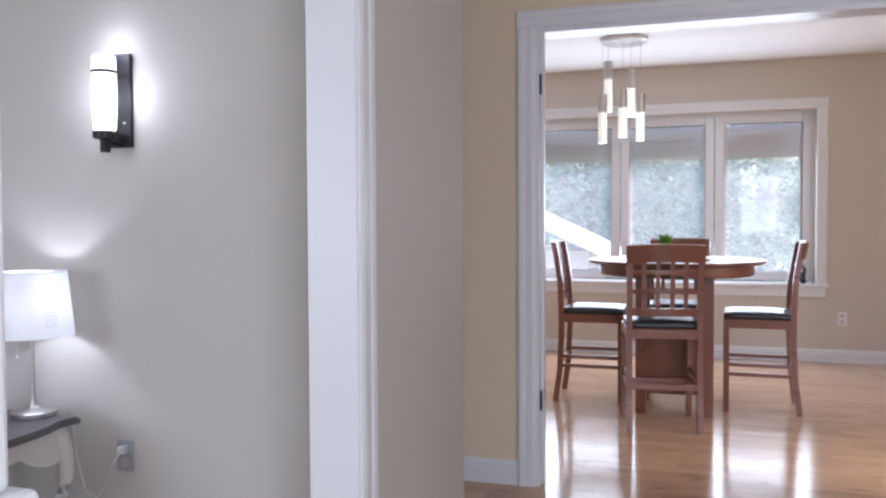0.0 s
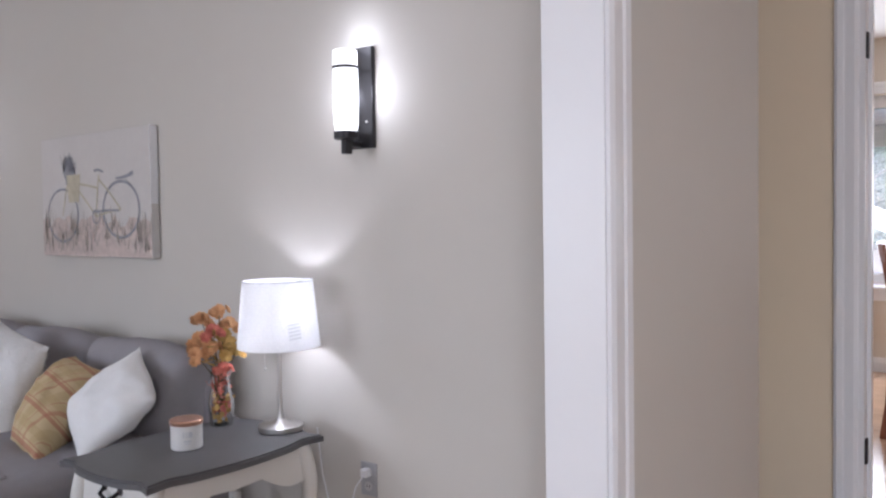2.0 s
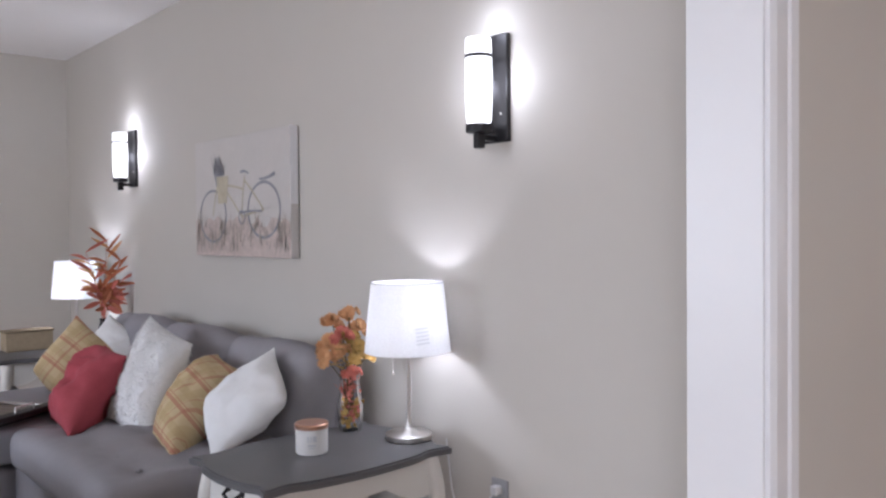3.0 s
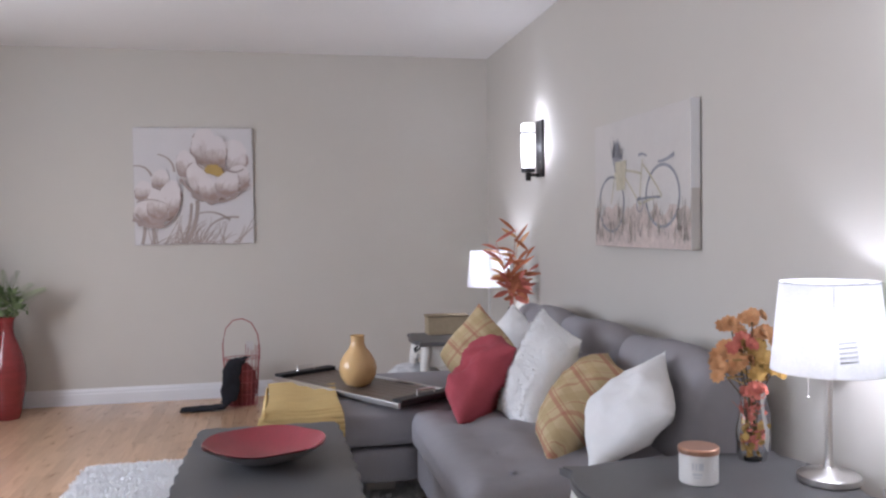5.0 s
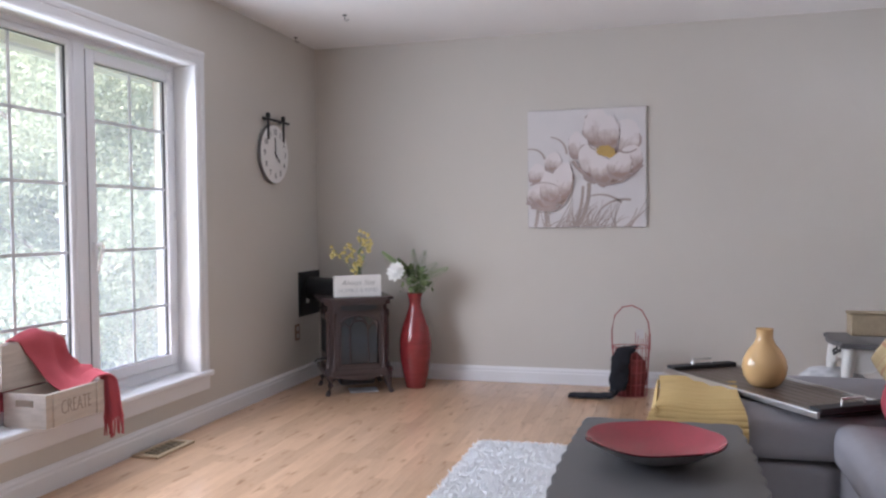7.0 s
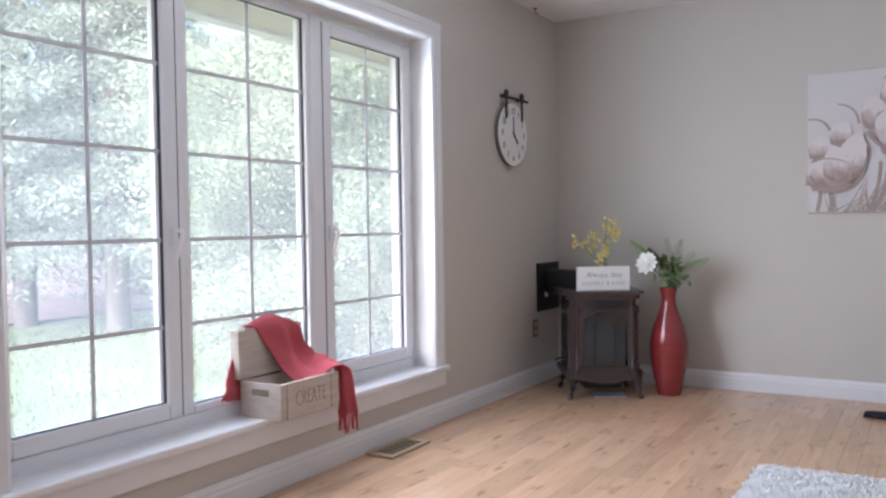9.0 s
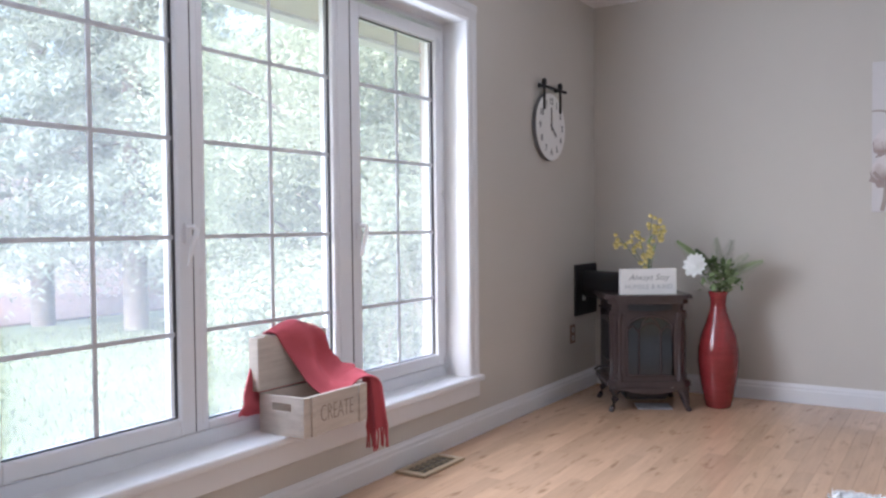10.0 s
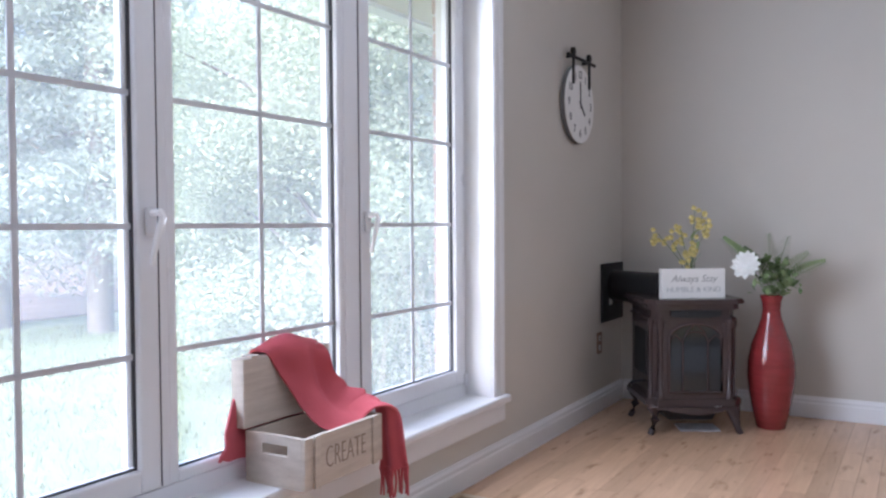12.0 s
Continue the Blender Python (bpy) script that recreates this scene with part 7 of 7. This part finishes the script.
near_tree = broadleaf((-5.6, 6.7, GZ), 4.8, 1.5, 185000, 1, "leafy green tree close to the window", 0.12, 0.037)
broadleaf((-4.7, 8.3, GZ), 4.6, 1.4, 170000, 2, "leafy green tree beside the house corner", 0.1, 0.037)
broadleaf((-7.6, 9.2, GZ), 6.0, 2.0, 80000, 3, "tall leafy tree behind the nearer ones", 0.3, 0.06)
copy_thing(near_tree, pose(-8.0, 8.5, GZ, 0, 0, 140) @ Matrix.Scale(0.85, 4))
r3 = random.Random(91)
br = thing("dry_shrub", "pale dry stems of a leafless shrub under the window", "shrub", (-4.2, 5.7, GZ))
for k in range(34):
    bm = bmesh.new()
    x, y = r3.uniform(-0.6, 0.6), r3.uniform(-0.7, 0.7)
    tube(bm, [(x, y, 0), (x + r3.uniform(-0.15, 0.15), y + r3.uniform(-0.15, 0.15), 0.6), (x + r3.uniform(-0.4, 0.4), y + r3.uniform(-0.4, 0.4), r3.uniform(0.9, 1.4))], [0.004, 0.003, 0.0015], 5)
    part("stem", bm, mat("dry_stem", (0.2, 0.185, 0.15), 0.9, vary=0.2) if k == 0 else bpy.data.materials["dry_stem"], br)


def spruce(at, height, radius, needles, seed, label, bare=1.6, trunk=0.16, size=0.1):
    t = thing("tree", label, "tree", at, 0, "garden trees")
    r2 = random.Random(seed)
    bm = bmesh.new()
    tube(bm, [(0, 0, -0.1), (0, 0, height * 0.3), (0.03, 0, height * 0.97)], [trunk * 1.15, trunk, 0.03], 12)
    part("trunk", bm, BARK, t, smooth=60)
    pts = []
    n = 95
    for k in range(n):
        z = bare + (height - bare) * (k / n) ** 0.9
        a = k * 2.4 + r2.uniform(-0.3, 0.3)
        ln = radius * (1 - (z - bare) / (height - bare) * 0.92) * r2.uniform(0.75, 1.1)
        dv = Vector((math.cos(a), math.sin(a), 0))
        if k % 3 == 0 and k < 60:
            bm = bmesh.new()
            tube(bm, [(0, 0, z), dv * ln * 0.5 + Vector((0, 0, z - 0.08 * ln)), dv * ln + Vector((0, 0, z - 0.28 * ln))], [0.04, 0.025, 0.008], 6)
            part("limb", bm, BARK, t)
        for q in range(needles // n):
            s = r2.uniform(0.12, 1) ** 0.8
            side = dv.cross(Vector((0, 0, 1))) * r2.gauss(0, 0.2 * ln * s ** 0.5)
            pts.append(dv * ln * s + side + Vector((0, 0, z - 0.28 * ln * s * s - abs(r2.gauss(0, 0.22)))))
    o = new("crown", crown_mesh("crown", pts, size, NEEDLE, 0.5, seed, 0.11, 0.45))
    o.parent = t
    o["kind"] = "stuff"
    return t


sp1 = spruce((-10.9, 8.3, GZ), 11, 3.2, 150000, 5, "large spruce with a bare lower trunk", bare=1.3)
copy_thing(sp1, pose(-12.7, 7.93, GZ, 0, 0, 130))
copy_thing(sp1, pose(-14.5, 11.5, GZ, 0, 0, 40))
sp2 = spruce((14.2, -1.9, GZ), 8.5, 2.4, 48000, 6, "dense spruce beyond the dining window", bare=0.3, size=0.14)
for x, y, a in ((15.2, 1.2, 100), (16.0, -5.2, 200), (18.6, 0.0, 280), (16.5, 4.2, 20)):
    copy_thing(sp2, pose(x, y, GZ, 0, 0, a))

# Low white-roofed shed outside the dining window
sh = thing("garden_shed", "low shed with a pale sloping roof beyond the window", "shed", (11.0, 1.6, GZ))
put_box("wall", (-1.0, -1.0, 0, 1.0, 1.0, 1.25), mat("pink_siding", (0.55, 0.42, 0.4), 0.8, vary=0.08, scale=4), sh)
bm = bmesh.new()
for pts in ([(-1.2, -1.9, 0.85), (1.2, -1.9, 0.85), (1.2, 0, 1.75), (-1.2, 0, 1.75)], [(-1.2, 0, 1.75), (1.2, 0, 1.75), (1.2, 1.9, 0.85), (-1.2, 1.9, 0.85)]):
    f = bm.faces.new([bm.verts.new(p) for p in pts])
    r = bmesh.ops.extrude_face_region(bm, geom=[f])
    bmesh.ops.translate(bm, vec=(0, 0, 0.07), verts=[g for g in r["geom"] if isinstance(g, bmesh.types.BMVert)])
part("roof", bm, TRIM, sh, "white painted roof edge")

# ---- plank floor, laid in strips ----
def planks(parent, x0, y0, x1, y1, near, along_x=True):
    rng = random.Random(7)
    w = 0.076
    shared = {}
    rest_v, rest_f = [], []
    u0, u1, v0, v1 = (x0, x1, y0, y1) if along_x else (y0, y1, x0, x1)
    v = v0
    count = 0
    while v < v1 - 0.001:
        vv = min(v + w, v1)
        u = u0 - rng.random() * 0.6
        while u < u1:
            ln = rng.choice((0.45, 0.6, 0.75, 0.9))
            a, b = max(u, u0), min(u + ln, u1)
            u += ln
            if b - a < 0.01:
                continue
            g = 0.0004
            q = (a + g, v + g, b - g, vv - g)
            cx, cy = (a + b) / 2, (v + vv) / 2
            if not along_x:
                q = (q[1], q[0], q[3], q[2])
                cx, cy = cy, cx
            if near(cx, cy) and count < 300 and a == u - ln and b == u and vv - v > w - 1e-6:
                key = round(ln, 3)
                if key not in shared:
                    bm = bmesh.new()
                    hx, hy = (b - a) / 2 - g, w / 2 - g
                    if not along_x:
                        hx, hy = hy, hx
                    box(bm, -hx, -hy, -0.02, hx, hy, 0)
                    bm.faces.ensure_lookup_table()
                    me = bpy.data.meshes.new("plank")
                    bm.to_mesh(me)
                    bm.free()
                    me.materials.append(PLANK)
                    shared[key] = me
                ob = new("plank", shared[key])
                ob.location = (cx, cy, rng.uniform(-0.0003, 0))
                ob.parent = parent
                count += 1
            else:
                k = len(rest_v)
                dz = rng.uniform(-0.0003, 0)
                for z in (-0.02, dz):
                    rest_v += [(q[0], q[1], z), (q[2], q[1], z), (q[2], q[3], z), (q[0], q[3], z)]
                rest_f += [(k + 4, k + 5, k + 6, k + 7), (k, k + 1, k + 5, k + 4), (k + 1, k + 2, k + 6, k + 5), (k + 2, k + 3, k + 7, k + 6), (k + 3, k, k + 4, k + 7)]
        v = vv
    me = bpy.data.meshes.new("planks")
    me.from_pydata(rest_v, [], rest_f)
    me.materials.append(PLANK)
    ob = new("planks", me)
    ob.parent = parent
    ob["kind"] = "stuff"


floor_top = thing("floor", "glossy honey-brown strip wood floor", "floor")
floor_top["kind"] = "structure"
planks(floor_top, XW, -2.77, VX, YN, lambda x, y: -2.5 < x < -0.2 and 2.9 < y < 5.0, along_x=False)
